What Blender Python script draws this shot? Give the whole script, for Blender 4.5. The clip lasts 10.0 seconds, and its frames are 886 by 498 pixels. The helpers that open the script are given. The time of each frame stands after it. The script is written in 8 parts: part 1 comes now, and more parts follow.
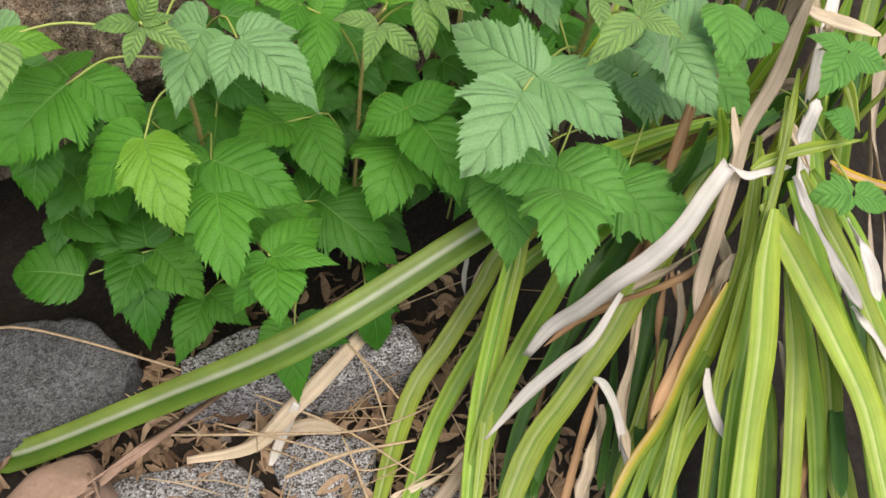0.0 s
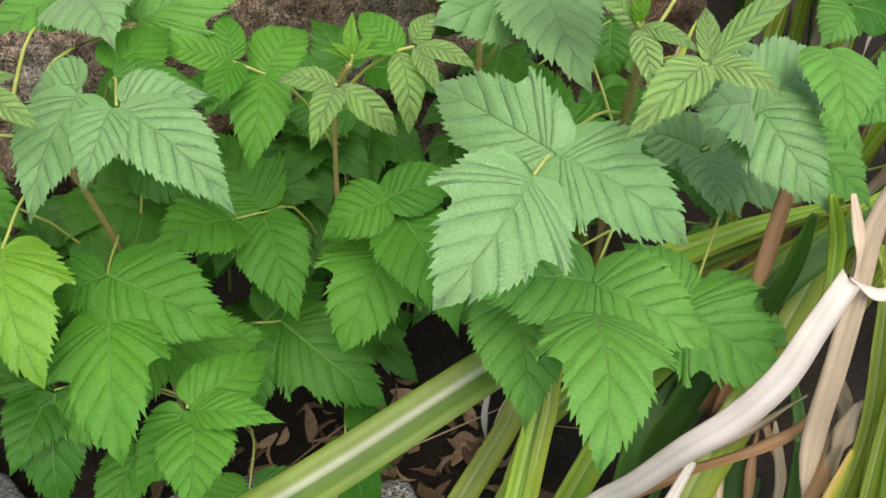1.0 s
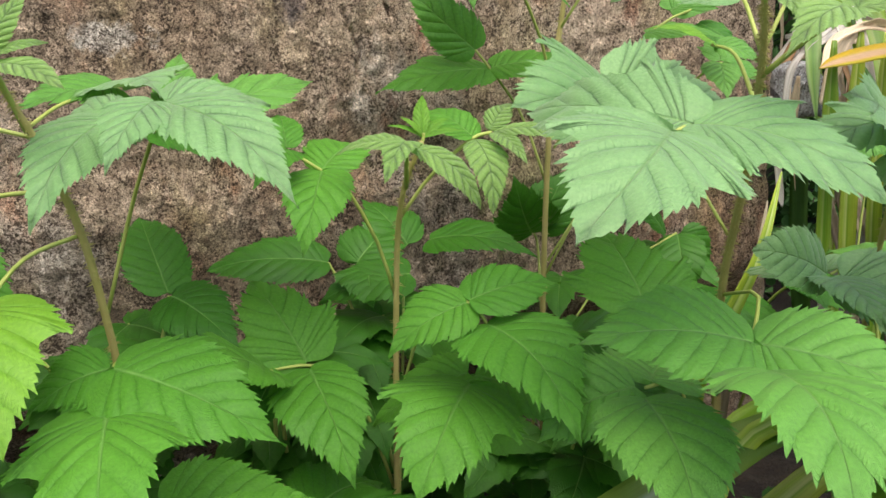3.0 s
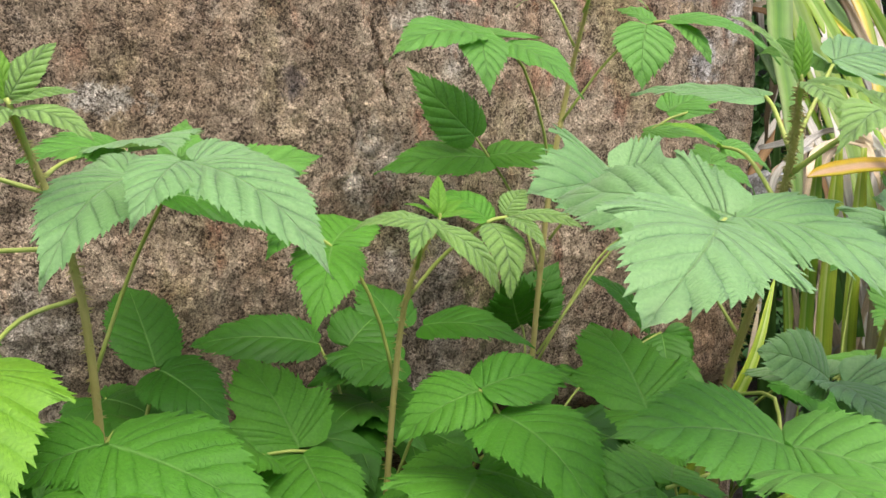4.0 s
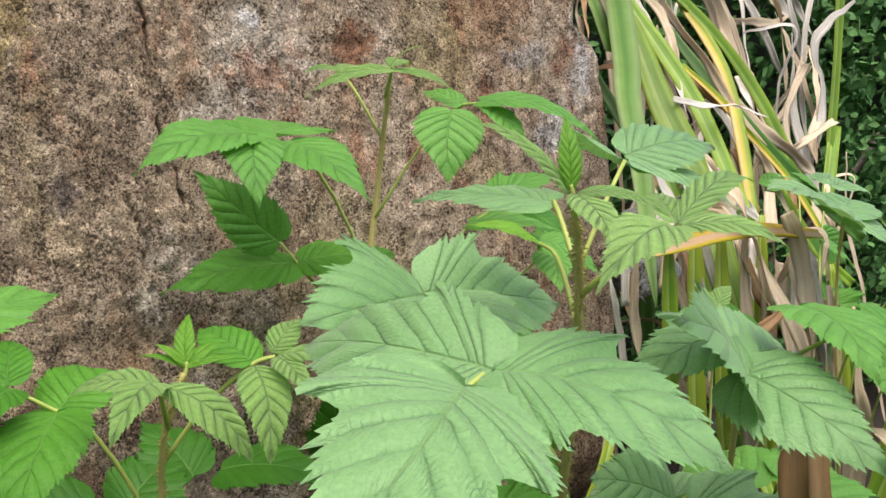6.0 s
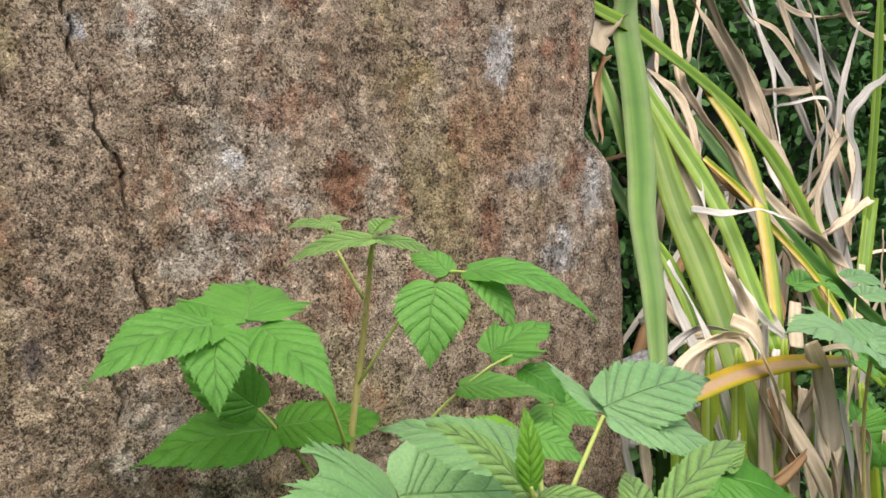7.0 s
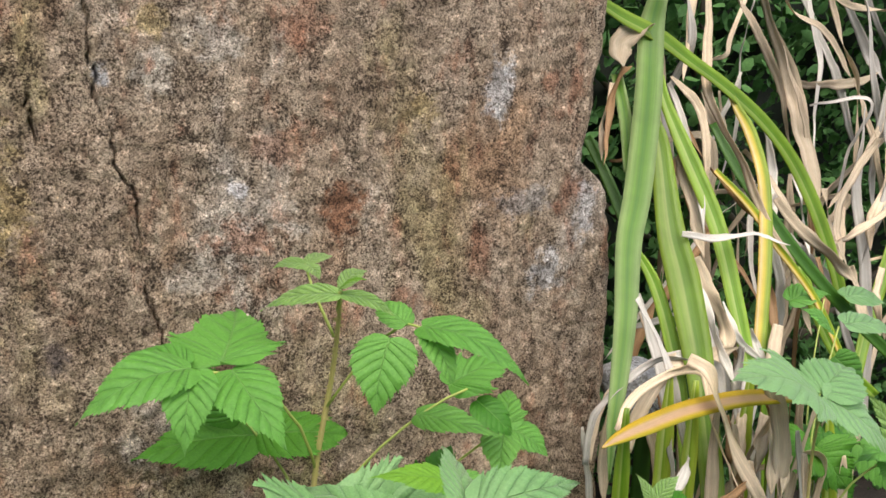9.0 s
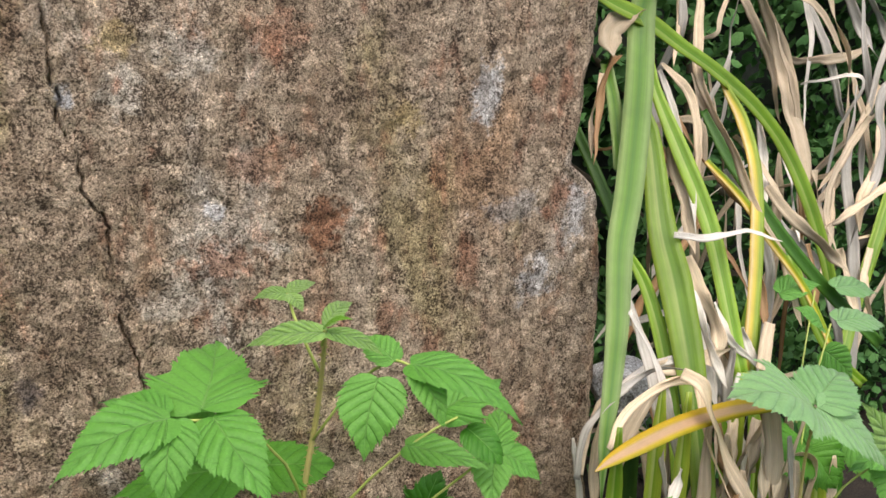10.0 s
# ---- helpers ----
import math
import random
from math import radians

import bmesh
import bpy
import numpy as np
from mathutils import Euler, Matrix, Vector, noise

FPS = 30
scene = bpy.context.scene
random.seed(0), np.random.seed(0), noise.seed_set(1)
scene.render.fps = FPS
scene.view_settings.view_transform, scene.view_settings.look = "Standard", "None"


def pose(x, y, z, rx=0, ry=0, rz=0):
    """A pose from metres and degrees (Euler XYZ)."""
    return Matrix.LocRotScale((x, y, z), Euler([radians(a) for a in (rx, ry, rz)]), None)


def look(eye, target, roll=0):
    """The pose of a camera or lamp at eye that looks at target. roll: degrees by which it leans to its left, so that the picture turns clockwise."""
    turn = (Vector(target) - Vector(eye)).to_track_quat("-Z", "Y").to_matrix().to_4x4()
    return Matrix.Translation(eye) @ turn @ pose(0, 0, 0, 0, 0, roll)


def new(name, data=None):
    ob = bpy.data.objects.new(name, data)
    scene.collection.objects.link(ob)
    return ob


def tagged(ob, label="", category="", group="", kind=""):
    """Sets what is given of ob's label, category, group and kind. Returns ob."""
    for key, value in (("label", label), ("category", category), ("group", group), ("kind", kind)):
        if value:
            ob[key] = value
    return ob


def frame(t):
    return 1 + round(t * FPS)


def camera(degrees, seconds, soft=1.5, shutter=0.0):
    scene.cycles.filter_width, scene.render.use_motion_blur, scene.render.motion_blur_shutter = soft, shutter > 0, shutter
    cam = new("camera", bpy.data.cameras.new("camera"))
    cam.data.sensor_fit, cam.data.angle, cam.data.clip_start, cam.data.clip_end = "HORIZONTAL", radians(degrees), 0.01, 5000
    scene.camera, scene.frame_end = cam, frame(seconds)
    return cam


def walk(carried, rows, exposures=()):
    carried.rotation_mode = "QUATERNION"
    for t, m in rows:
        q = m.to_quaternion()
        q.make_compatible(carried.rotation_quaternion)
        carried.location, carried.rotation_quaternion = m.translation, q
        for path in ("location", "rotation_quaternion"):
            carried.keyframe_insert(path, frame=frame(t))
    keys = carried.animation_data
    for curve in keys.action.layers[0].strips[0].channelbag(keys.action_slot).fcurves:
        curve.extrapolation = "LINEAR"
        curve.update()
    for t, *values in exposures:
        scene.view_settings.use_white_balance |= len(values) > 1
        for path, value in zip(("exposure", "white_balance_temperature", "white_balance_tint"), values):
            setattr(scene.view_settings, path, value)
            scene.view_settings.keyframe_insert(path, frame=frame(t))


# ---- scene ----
cam = camera(52.2, 10.0)
PATH = [
    (0, (0.138, 0.087, 0.732), (0.883, 1.207, -0.749), 6.4),
    (0.5, (0.21, 0.142, 0.658), (0.878, 1.292, -0.836), 5.2),
    (1, (0.262, 0.201, 0.614), (0.915, 1.507, -0.753), 1.1),
    (1.5, (0.271, 0.214, 0.526), (0.985, 1.664, -0.651), -3.2),
    (2, (0.26, 0.214, 0.451), (1.12, 1.82, -0.373), -2.5),
    (2.5, (0.246, 0.211, 0.418), (1.105, 1.913, -0.186), -3.1),
    (2.7, (0.234, 0.213, 0.409), (1.088, 1.943, -0.121), -2.9),
    (3.8, (0.206, 0.229, 0.396), (1.19, 1.949, 0.12), 1.6),
    (4, (0.197, 0.243, 0.394), (1.208, 1.953, 0.16), 1.8),
    (4.5, (0.182, 0.263, 0.401), (1.282, 1.928, 0.268), 1.6),
    (5, (0.197, 0.266, 0.413), (1.333, 1.911, 0.373), 0.5),
    (5.5, (0.234, 0.252, 0.412), (1.381, 1.887, 0.301), -0.3),
    (5.7, (0.26, 0.259, 0.417), (1.431, 1.875, 0.276), -1.3),
    (6.8, (0.328, 0.268, 0.472), (1.377, 1.97, 0.423), -3.4),
    (7, (0.335, 0.276, 0.505), (1.41, 1.959, 0.397), -1.6),
    (7.5, (0.351, 0.276, 0.563), (1.383, 1.965, 0.278), -1.1),
    (8, (0.344, 0.255, 0.578), (1.321, 1.944, 0.138), -1.7),
    (8.5, (0.35, 0.225, 0.582), (1.306, 1.945, 0.224), -0.1),
    (9, (0.368, 0.204, 0.6), (1.274, 1.953, 0.257), 2.4),
    (9.5, (0.385, 0.215, 0.633), (1.31, 1.936, 0.203), 2.2),
    (10, (0.377, 0.236, 0.644), (1.316, 1.94, 0.178), 2.1),
]
EXPOSURES = [(0, 0.56), (1, 0.7), (2.5, 0.95), (4, 0.99), (5.5, 0.93), (7.5, 0.80), (10, 0.80)]
walk(cam, [(t, look(eye, target, roll)) for t, eye, target, roll in PATH], EXPOSURES)

# ---- light: bright overcast sky, soft high sun ----
world = bpy.data.worlds.new("sky")
scene.world = world
world.use_nodes = True
wn, wl = world.node_tree.nodes, world.node_tree.links
sky = wn.new("ShaderNodeTexSky")
sky.sky_type, sky.sun_disc = "NISHITA", False
sky.sun_elevation, sky.sun_rotation = radians(63), radians(188)
sky.air_density, sky.dust_density = 1.0, 4.0
wn["Background"].inputs["Strength"].default_value = 0.12
wl.new(sky.outputs["Color"], wn["Background"].inputs["Color"])
sun = new("sun", bpy.data.lights.new("sun", "SUN"))
sun.data.energy, sun.data.angle, sun.data.color = 1.85, radians(70), (1.0, 0.91, 0.77)
sun.matrix_world = look((0.2, -1.0, 3.0), (0.4, 0.5, 0.0))

# ---- materials ----


def nodes_of(name):
    m = bpy.data.materials.new(name)
    m.use_nodes = True
    t = m.node_tree
    return m, t.nodes, t.links, t.nodes["Principled BSDF"]


def ramp(n, stops, interpolation="LINEAR"):
    r = n.new("ShaderNodeValToRGB")
    r.color_ramp.interpolation = interpolation
    e = r.color_ramp.elements
    while len(e) < len(stops):
        e.new(0.5)
    for el, (p, c) in zip(e, stops):
        el.position, el.color = p, (*c, 1) if len(c) == 3 else c
    return r


def noise_tex(n, l, coord, scale, detail=4.0, rough=0.55):
    t = n.new("ShaderNodeTexNoise")
    t.inputs["Scale"].default_value, t.inputs["Detail"].default_value, t.inputs["Roughness"].default_value = scale, detail, rough
    l.new(coord, t.inputs["Vector"])
    return t


def math_node(n, l, op, a, b=None):
    m = n.new("ShaderNodeMath")
    m.operation = op
    for k, v in enumerate((a, b)):
        if v is None:
            continue
        if isinstance(v, (int, float)):
            m.inputs[k].default_value = v
        else:
            l.new(v, m.inputs[k])
    return m.outputs[0]


def mix_rgb(n, l, fac, a, b, mode="MIX"):
    m = n.new("ShaderNodeMix")
    m.data_type, m.blend_type = "RGBA", mode
    for sock, v in ((m.inputs[0], fac), (m.inputs[6], a), (m.inputs[7], b)):
        if isinstance(v, (int, float)):
            sock.default_value = v
        elif isinstance(v, tuple):
            sock.default_value = (*v, 1)
        else:
            l.new(v, sock)
    return m.outputs[2]


def bump(n, l, p, height, strength, dist=0.001, base=None):
    b = n.new("ShaderNodeBump")
    b.inputs["Strength"].default_value, b.inputs["Distance"].default_value = strength, dist
    l.new(height, b.inputs["Height"])
    if base:
        l.new(base, b.inputs["Normal"])
    l.new(b.outputs[0], p.inputs["Normal"])
    return b.outputs[0]


def thin(m, n, l, p, colour, amount):
    """Lets some light through a thin sheet."""
    tr = n.new("ShaderNodeBsdfTranslucent")
    mx = n.new("ShaderNodeMixShader")
    mx.inputs[0].default_value = amount
    l.new(colour, tr.inputs["Color"])
    l.new(p.outputs[0], mx.inputs[1])
    l.new(tr.outputs[0], mx.inputs[2])
    l.new(mx.outputs[0], n["Material Output"].inputs["Surface"])


def leaf_material(name, dark, light, vein, vein_mix=0.6, through_amount=0.3, sheen=0.0, gloss=0.42, coat=0.12, rib=(0.2, 0.4, 0.1), crinkle=1.0):
    """Crinkled toothed leaf: the leaf's own coordinates run across it (0.5 at the midrib) and from side vein to side vein (whole numbers)."""
    m, n, l, p = nodes_of(name)
    tc, oi = n.new("ShaderNodeTexCoord"), n.new("ShaderNodeObjectInfo")
    co = tc.outputs["Object"]
    sep = n.new("ShaderNodeSeparateXYZ")
    l.new(tc.outputs["UV"], sep.inputs[0])
    across = math_node(n, l, "ABSOLUTE", math_node(n, l, "SUBTRACT", sep.outputs[0], 0.5))
    sway = noise_tex(n, l, co, 170, 3, 0.6)
    run = math_node(n, l, "ADD", sep.outputs[1], math_node(n, l, "MULTIPLY", math_node(n, l, "SUBTRACT", sway.outputs[0], 0.5), 0.28))
    gap = math_node(n, l, "ABSOLUTE", math_node(n, l, "SUBTRACT", math_node(n, l, "FRACT", math_node(n, l, "ADD", run, 0.5)), 0.5))
    side = ramp(n, [(0.0, (1, 1, 1)), (0.02, (0.7, 0.7, 0.7)), (0.07, (0.12, 0.12, 0.12)), (0.16, (0, 0, 0))])
    l.new(gap, side.inputs[0])
    fade = noise_tex(n, l, co, 60, 3)
    weak = ramp(n, [(0.32, (0.35, 0.35, 0.35)), (0.6, (1, 1, 1))])
    l.new(fade.outputs[0], weak.inputs[0])
    reach = ramp(n, [(0.0, (1, 1, 1)), (0.3, (0.8, 0.8, 0.8)), (0.5, (0.35, 0.35, 0.35))])
    l.new(across, reach.inputs[0])
    side_vein = math_node(n, l, "MULTIPLY", side.outputs[0], math_node(n, l, "MULTIPLY", weak.outputs[0], reach.outputs[0]))
    mid = ramp(n, [(0.0, (1, 1, 1)), (0.008, (0.8, 0.8, 0.8)), (0.022, (0, 0, 0))])
    l.new(across, mid.inputs[0])
    # feathered branches of the side veins
    jag = math_node(n, l, "MULTIPLY", math_node(n, l, "SUBTRACT", noise_tex(n, l, co, 420, 2).outputs[0], 0.5), 1.3)
    branch = math_node(n, l, "SUBTRACT", math_node(n, l, "MULTIPLY", across, 26.0), math_node(n, l, "MULTIPLY", gap, 2.6))
    bf = math_node(n, l, "ABSOLUTE", math_node(n, l, "SUBTRACT", math_node(n, l, "FRACT", math_node(n, l, "ADD", branch, jag)), 0.5))
    br = ramp(n, [(0.0, (1, 1, 1)), (0.06, (0.6, 0.6, 0.6)), (0.2, (0, 0, 0))])
    l.new(bf, br.inputs[0])
    near = ramp(n, [(0.0, (1, 1, 1)), (0.25, (0.55, 0.55, 0.55)), (0.5, (0.2, 0.2, 0.2))])
    l.new(gap, near.inputs[0])
    branches = math_node(n, l, "MULTIPLY", br.outputs[0], math_node(n, l, "MULTIPLY", near.outputs[0], weak.outputs[0]))
    veins = math_node(n, l, "MAXIMUM", side_vein, mid.outputs[0])
    n1 = noise_tex(n, l, co, 45, 4)
    n2 = noise_tex(n, l, co, 620, 5, 0.7)
    f = math_node(n, l, "ADD", math_node(n, l, "MULTIPLY", oi.outputs["Random"], 0.6), math_node(n, l, "MULTIPLY", n1.outputs[0], 0.45))
    col = mix_rgb(n, l, f, dark, light)
    fine = ramp(n, [(0.3, (0.74, 0.77, 0.72)), (0.7, (1.14, 1.1, 1.12))])
    l.new(n2.outputs[0], fine.inputs[0])
    col = mix_rgb(n, l, 1.0, col, fine.outputs[0], "MULTIPLY")
    col = mix_rgb(n, l, math_node(n, l, "MULTIPLY", branches, vein_mix * 0.6), col, vein)
    col = mix_rgb(n, l, math_node(n, l, "MULTIPLY", side_vein, vein_mix), col, vein)
    col = mix_rgb(n, l, math_node(n, l, "MULTIPLY", mid.outputs[0], 0.6), col, rib)
    l.new(col, p.inputs["Base Color"])
    glow = mix_rgb(n, l, 1.0, col, (1.25, 1.2, 0.8), "MULTIPLY")
    rr = ramp(n, [(0.3, (0.42, 0.42, 0.42)), (0.7, (0.58, 0.58, 0.58))])
    l.new(n1.outputs[0], rr.inputs[0])
    l.new(rr.outputs[0], p.inputs["Roughness"])
    p.inputs["Specular IOR Level"].default_value = gloss
    p.inputs["Coat Weight"].default_value, p.inputs["Coat Roughness"].default_value = coat, 0.4
    p.inputs["Sheen Weight"].default_value = sheen
    p.inputs["Sheen Roughness"].default_value = 0.5
    pillow = ramp(n, [(0.0, (0, 0, 0)), (0.12, (0.45, 0.45, 0.45)), (0.5, (1, 1, 1))])
    l.new(gap, pillow.inputs[0])
    h = math_node(n, l, "ADD", math_node(n, l, "MULTIPLY", veins, -0.6), math_node(n, l, "MULTIPLY", pillow.outputs[0], 0.3))
    h = math_node(n, l, "ADD", h, math_node(n, l, "ADD", math_node(n, l, "MULTIPLY", branches, -0.35), math_node(n, l, "MULTIPLY", n2.outputs[0], 0.45)))
    bump(n, l, p, h, 0.75 * crinkle, 0.0013)
    thin(m, n, l, p, glow, through_amount)
    return m


LEAF = leaf_material("raspberry_leaf_green", (0.058, 0.235, 0.013), (0.125, 0.36, 0.034), (0.03, 0.15, 0.007), 0.42, 0.28, 0.03, 0.34, 0.06, crinkle=0.9)
# lighter copy of the green leaf: the fuller light on it is put into the colour
LEAF_LIT = leaf_material("raspberry_leaf_lit", (0.082, 0.295, 0.026), (0.165, 0.415, 0.066), (0.045, 0.19, 0.015), 0.45, 0.28, 0.08, 0.42, 0.12, crinkle=1.0)
# sky sheen on the top leaves is partly put into this pale, bluish colour
LEAF_PALE_SHEEN = leaf_material("raspberry_leaf_pale_sheen", (0.145, 0.355, 0.092), (0.235, 0.455, 0.172), (0.05, 0.19, 0.035), 0.65, 0.25, 0.3, 0.55, 0.3, crinkle=1.15)
# darkened copy of the green leaf: shade low in the thicket is in its colour
LEAF_SHADED = leaf_material("raspberry_leaf_shaded", (0.026, 0.135, 0.006), (0.062, 0.225, 0.014), (0.016, 0.09, 0.004), 0.4, 0.18, 0.02, 0.34, 0.06, crinkle=0.6)
LEAF_YOUNG = leaf_material("raspberry_leaf_young", (0.22, 0.44, 0.085), (0.33, 0.54, 0.15), (0.08, 0.25, 0.022), 0.65, 0.35, 0.2, crinkle=1.4)
LEAF_YELLOW = leaf_material("raspberry_leaf_yellowish", (0.12, 0.33, 0.022), (0.20, 0.43, 0.035), (0.08, 0.25, 0.014), 0.45, crinkle=0.8)


def strap_material(name, stops, streak=0.35, rough=0.42, through_amount=0.36, threads=46):
    """Long parallel-veined blade: colour across the width, streaks along it."""
    m, n, l, p = nodes_of(name)
    tc, oi = n.new("ShaderNodeTexCoord"), n.new("ShaderNodeObjectInfo")
    sep = n.new("ShaderNodeSeparateXYZ")
    l.new(tc.outputs["UV"], sep.inputs[0])
    r = ramp(n, stops)
    l.new(sep.outputs[0], r.inputs[0])
    mp = n.new("ShaderNodeMapping")
    mp.inputs["Scale"].default_value = (threads, 1.3, 1)
    l.new(tc.outputs["UV"], mp.inputs["Vector"])
    off = n.new("ShaderNodeCombineXYZ")
    l.new(math_node(n, l, "MULTIPLY", oi.outputs["Random"], 37.0), off.inputs[0])
    l.new(off.outputs[0], mp.inputs["Location"])
    lines = noise_tex(n, l, mp.outputs[0], 1.0, 3, 0.6)
    lr = ramp(n, [(0.3, (0.55, 0.58, 0.5)), (0.7, (1.3, 1.25, 1.2))])
    l.new(lines.outputs[0], lr.inputs[0])
    col = mix_rgb(n, l, streak, r.outputs[0], lr.outputs[0], "MULTIPLY")
    spots = noise_tex(n, l, tc.outputs["Object"], 30, 5)
    sr = ramp(n, [(0.35, (0.7, 0.72, 0.65)), (0.65, (1.15, 1.12, 1.1))])
    l.new(spots.outputs[0], sr.inputs[0])
    col = mix_rgb(n, l, 0.5, col, sr.outputs[0], "MULTIPLY")
    hue = n.new("ShaderNodeHueSaturation")
    l.new(col, hue.inputs["Color"])
    l.new(math_node(n, l, "ADD", math_node(n, l, "MULTIPLY", oi.outputs["Random"], 0.5), 0.75), hue.inputs["Value"])
    col = hue.outputs[0]
    l.new(col, p.inputs["Base Color"])
    p.inputs["Roughness"].default_value = rough
    bump(n, l, p, lines.outputs[0], 0.35, 0.0006)
    thin(m, n, l, p, col, through_amount)
    return m


STRAP = strap_material("strap_green", [(0, (0.31, 0.48, 0.05)), (0.3, (0.21, 0.40, 0.025)), (0.47, (0.16, 0.35, 0.02)), (0.53, (0.40, 0.54, 0.13)), (0.75, (0.24, 0.42, 0.03)), (1, (0.35, 0.50, 0.06))], 0.4, threads=16)
STRAP_PALE = strap_material("strap_pale_green", [(0, (0.42, 0.53, 0.06)), (0.35, (0.36, 0.49, 0.05)), (0.5, (0.22, 0.38, 0.025)), (0.56, (0.55, 0.63, 0.24)), (0.8, (0.34, 0.49, 0.05)), (1, (0.46, 0.56, 0.10))], 0.45, threads=16)
# dark copy of the green blade, with the shade between blades in its colour
STRAP_SHADED = strap_material("strap_shaded_green", [(0, (0.07, 0.19, 0.025)), (0.5, (0.05, 0.15, 0.02)), (1, (0.09, 0.22, 0.03))])
STRAP_RIB = strap_material("strap_white_ribbed", [(0, (0.24, 0.38, 0.05)), (0.3, (0.16, 0.30, 0.03)), (0.47, (0.10, 0.22, 0.015)), (0.53, (0.48, 0.57, 0.32)), (0.60, (0.66, 0.71, 0.55)), (0.70, (0.34, 0.47, 0.11)), (1, (0.28, 0.42, 0.06))], 0.2)
# grey-green blade; its pale margins hold some of the sky's reflection as colour
STRAP_GLAUCOUS_SHEEN = strap_material("strap_glaucous_sheen", [(0, (0.34, 0.47, 0.20)), (0.14, (0.28, 0.45, 0.13)), (0.38, (0.15, 0.36, 0.03)), (0.5, (0.09, 0.27, 0.015)), (0.62, (0.17, 0.38, 0.03)), (0.86, (0.31, 0.47, 0.14)), (1, (0.36, 0.49, 0.22))], 0.35, threads=20)
STRAP_YELLOW = strap_material("strap_yellow", [(0, (0.24, 0.36, 0.03)), (0.28, (0.30, 0.42, 0.03)), (0.42, (0.56, 0.50, 0.03)), (0.60, (0.72, 0.58, 0.10)), (0.8, (0.72, 0.58, 0.30)), (1, (0.62, 0.44, 0.05))], 0.35, threads=16)
STRAP_ORANGE = strap_material("strap_yellow_pink", [(0, (0.62, 0.42, 0.01)), (0.22, (0.70, 0.50, 0.03)), (0.36, (0.72, 0.50, 0.32)), (0.62, (0.70, 0.47, 0.30)), (0.8, (0.66, 0.50, 0.03)), (1, (0.50, 0.46, 0.03))], 0.3)
STRAP_DRY = strap_material("strap_dry", [(0, (0.62, 0.50, 0.37)), (0.3, (0.77, 0.655, 0.52)), (0.5, (0.67, 0.55, 0.42)), (0.7, (0.79, 0.675, 0.54)), (1, (0.60, 0.48, 0.36))], 0.75, 0.75, 0.25, 60)
STRAP_WHITE = strap_material("strap_bleached", [(0, (0.60, 0.55, 0.51)), (0.35, (0.78, 0.755, 0.73)), (0.5, (0.68, 0.645, 0.61)), (0.7, (0.80, 0.775, 0.75)), (1, (0.60, 0.55, 0.51))], 0.45, 0.6, 0.2, 85)
STRAP_BROWN = strap_material("strap_tan", [(0, (0.36, 0.20, 0.09)), (0.5, (0.54, 0.34, 0.19)), (1, (0.34, 0.19, 0.09))], 0.7, 0.7, 0.2, 85)


def stem_material(name, low, high):
    m, n, l, p = nodes_of(name)
    tc = n.new("ShaderNodeTexCoord")
    nz = noise_tex(n, l, tc.outputs["Object"], 60, 5)
    l.new(mix_rgb(n, l, nz.outputs[0], low, high), p.inputs["Base Color"])
    p.inputs["Roughness"].default_value = 0.55
    n2 = noise_tex(n, l, tc.outputs["Object"], 700, 3)
    bump(n, l, p, n2.outputs[0], 0.5, 0.0006)
    return m


STALK = stem_material("leaf_stalk_green", (0.28, 0.38, 0.06), (0.46, 0.50, 0.15))
STEM = stem_material("cane_olive_brown", (0.36, 0.36, 0.09), (0.58, 0.45, 0.20))
WOOD = stem_material("shrub_wood", (0.04, 0.03, 0.02), (0.10, 0.08, 0.05))


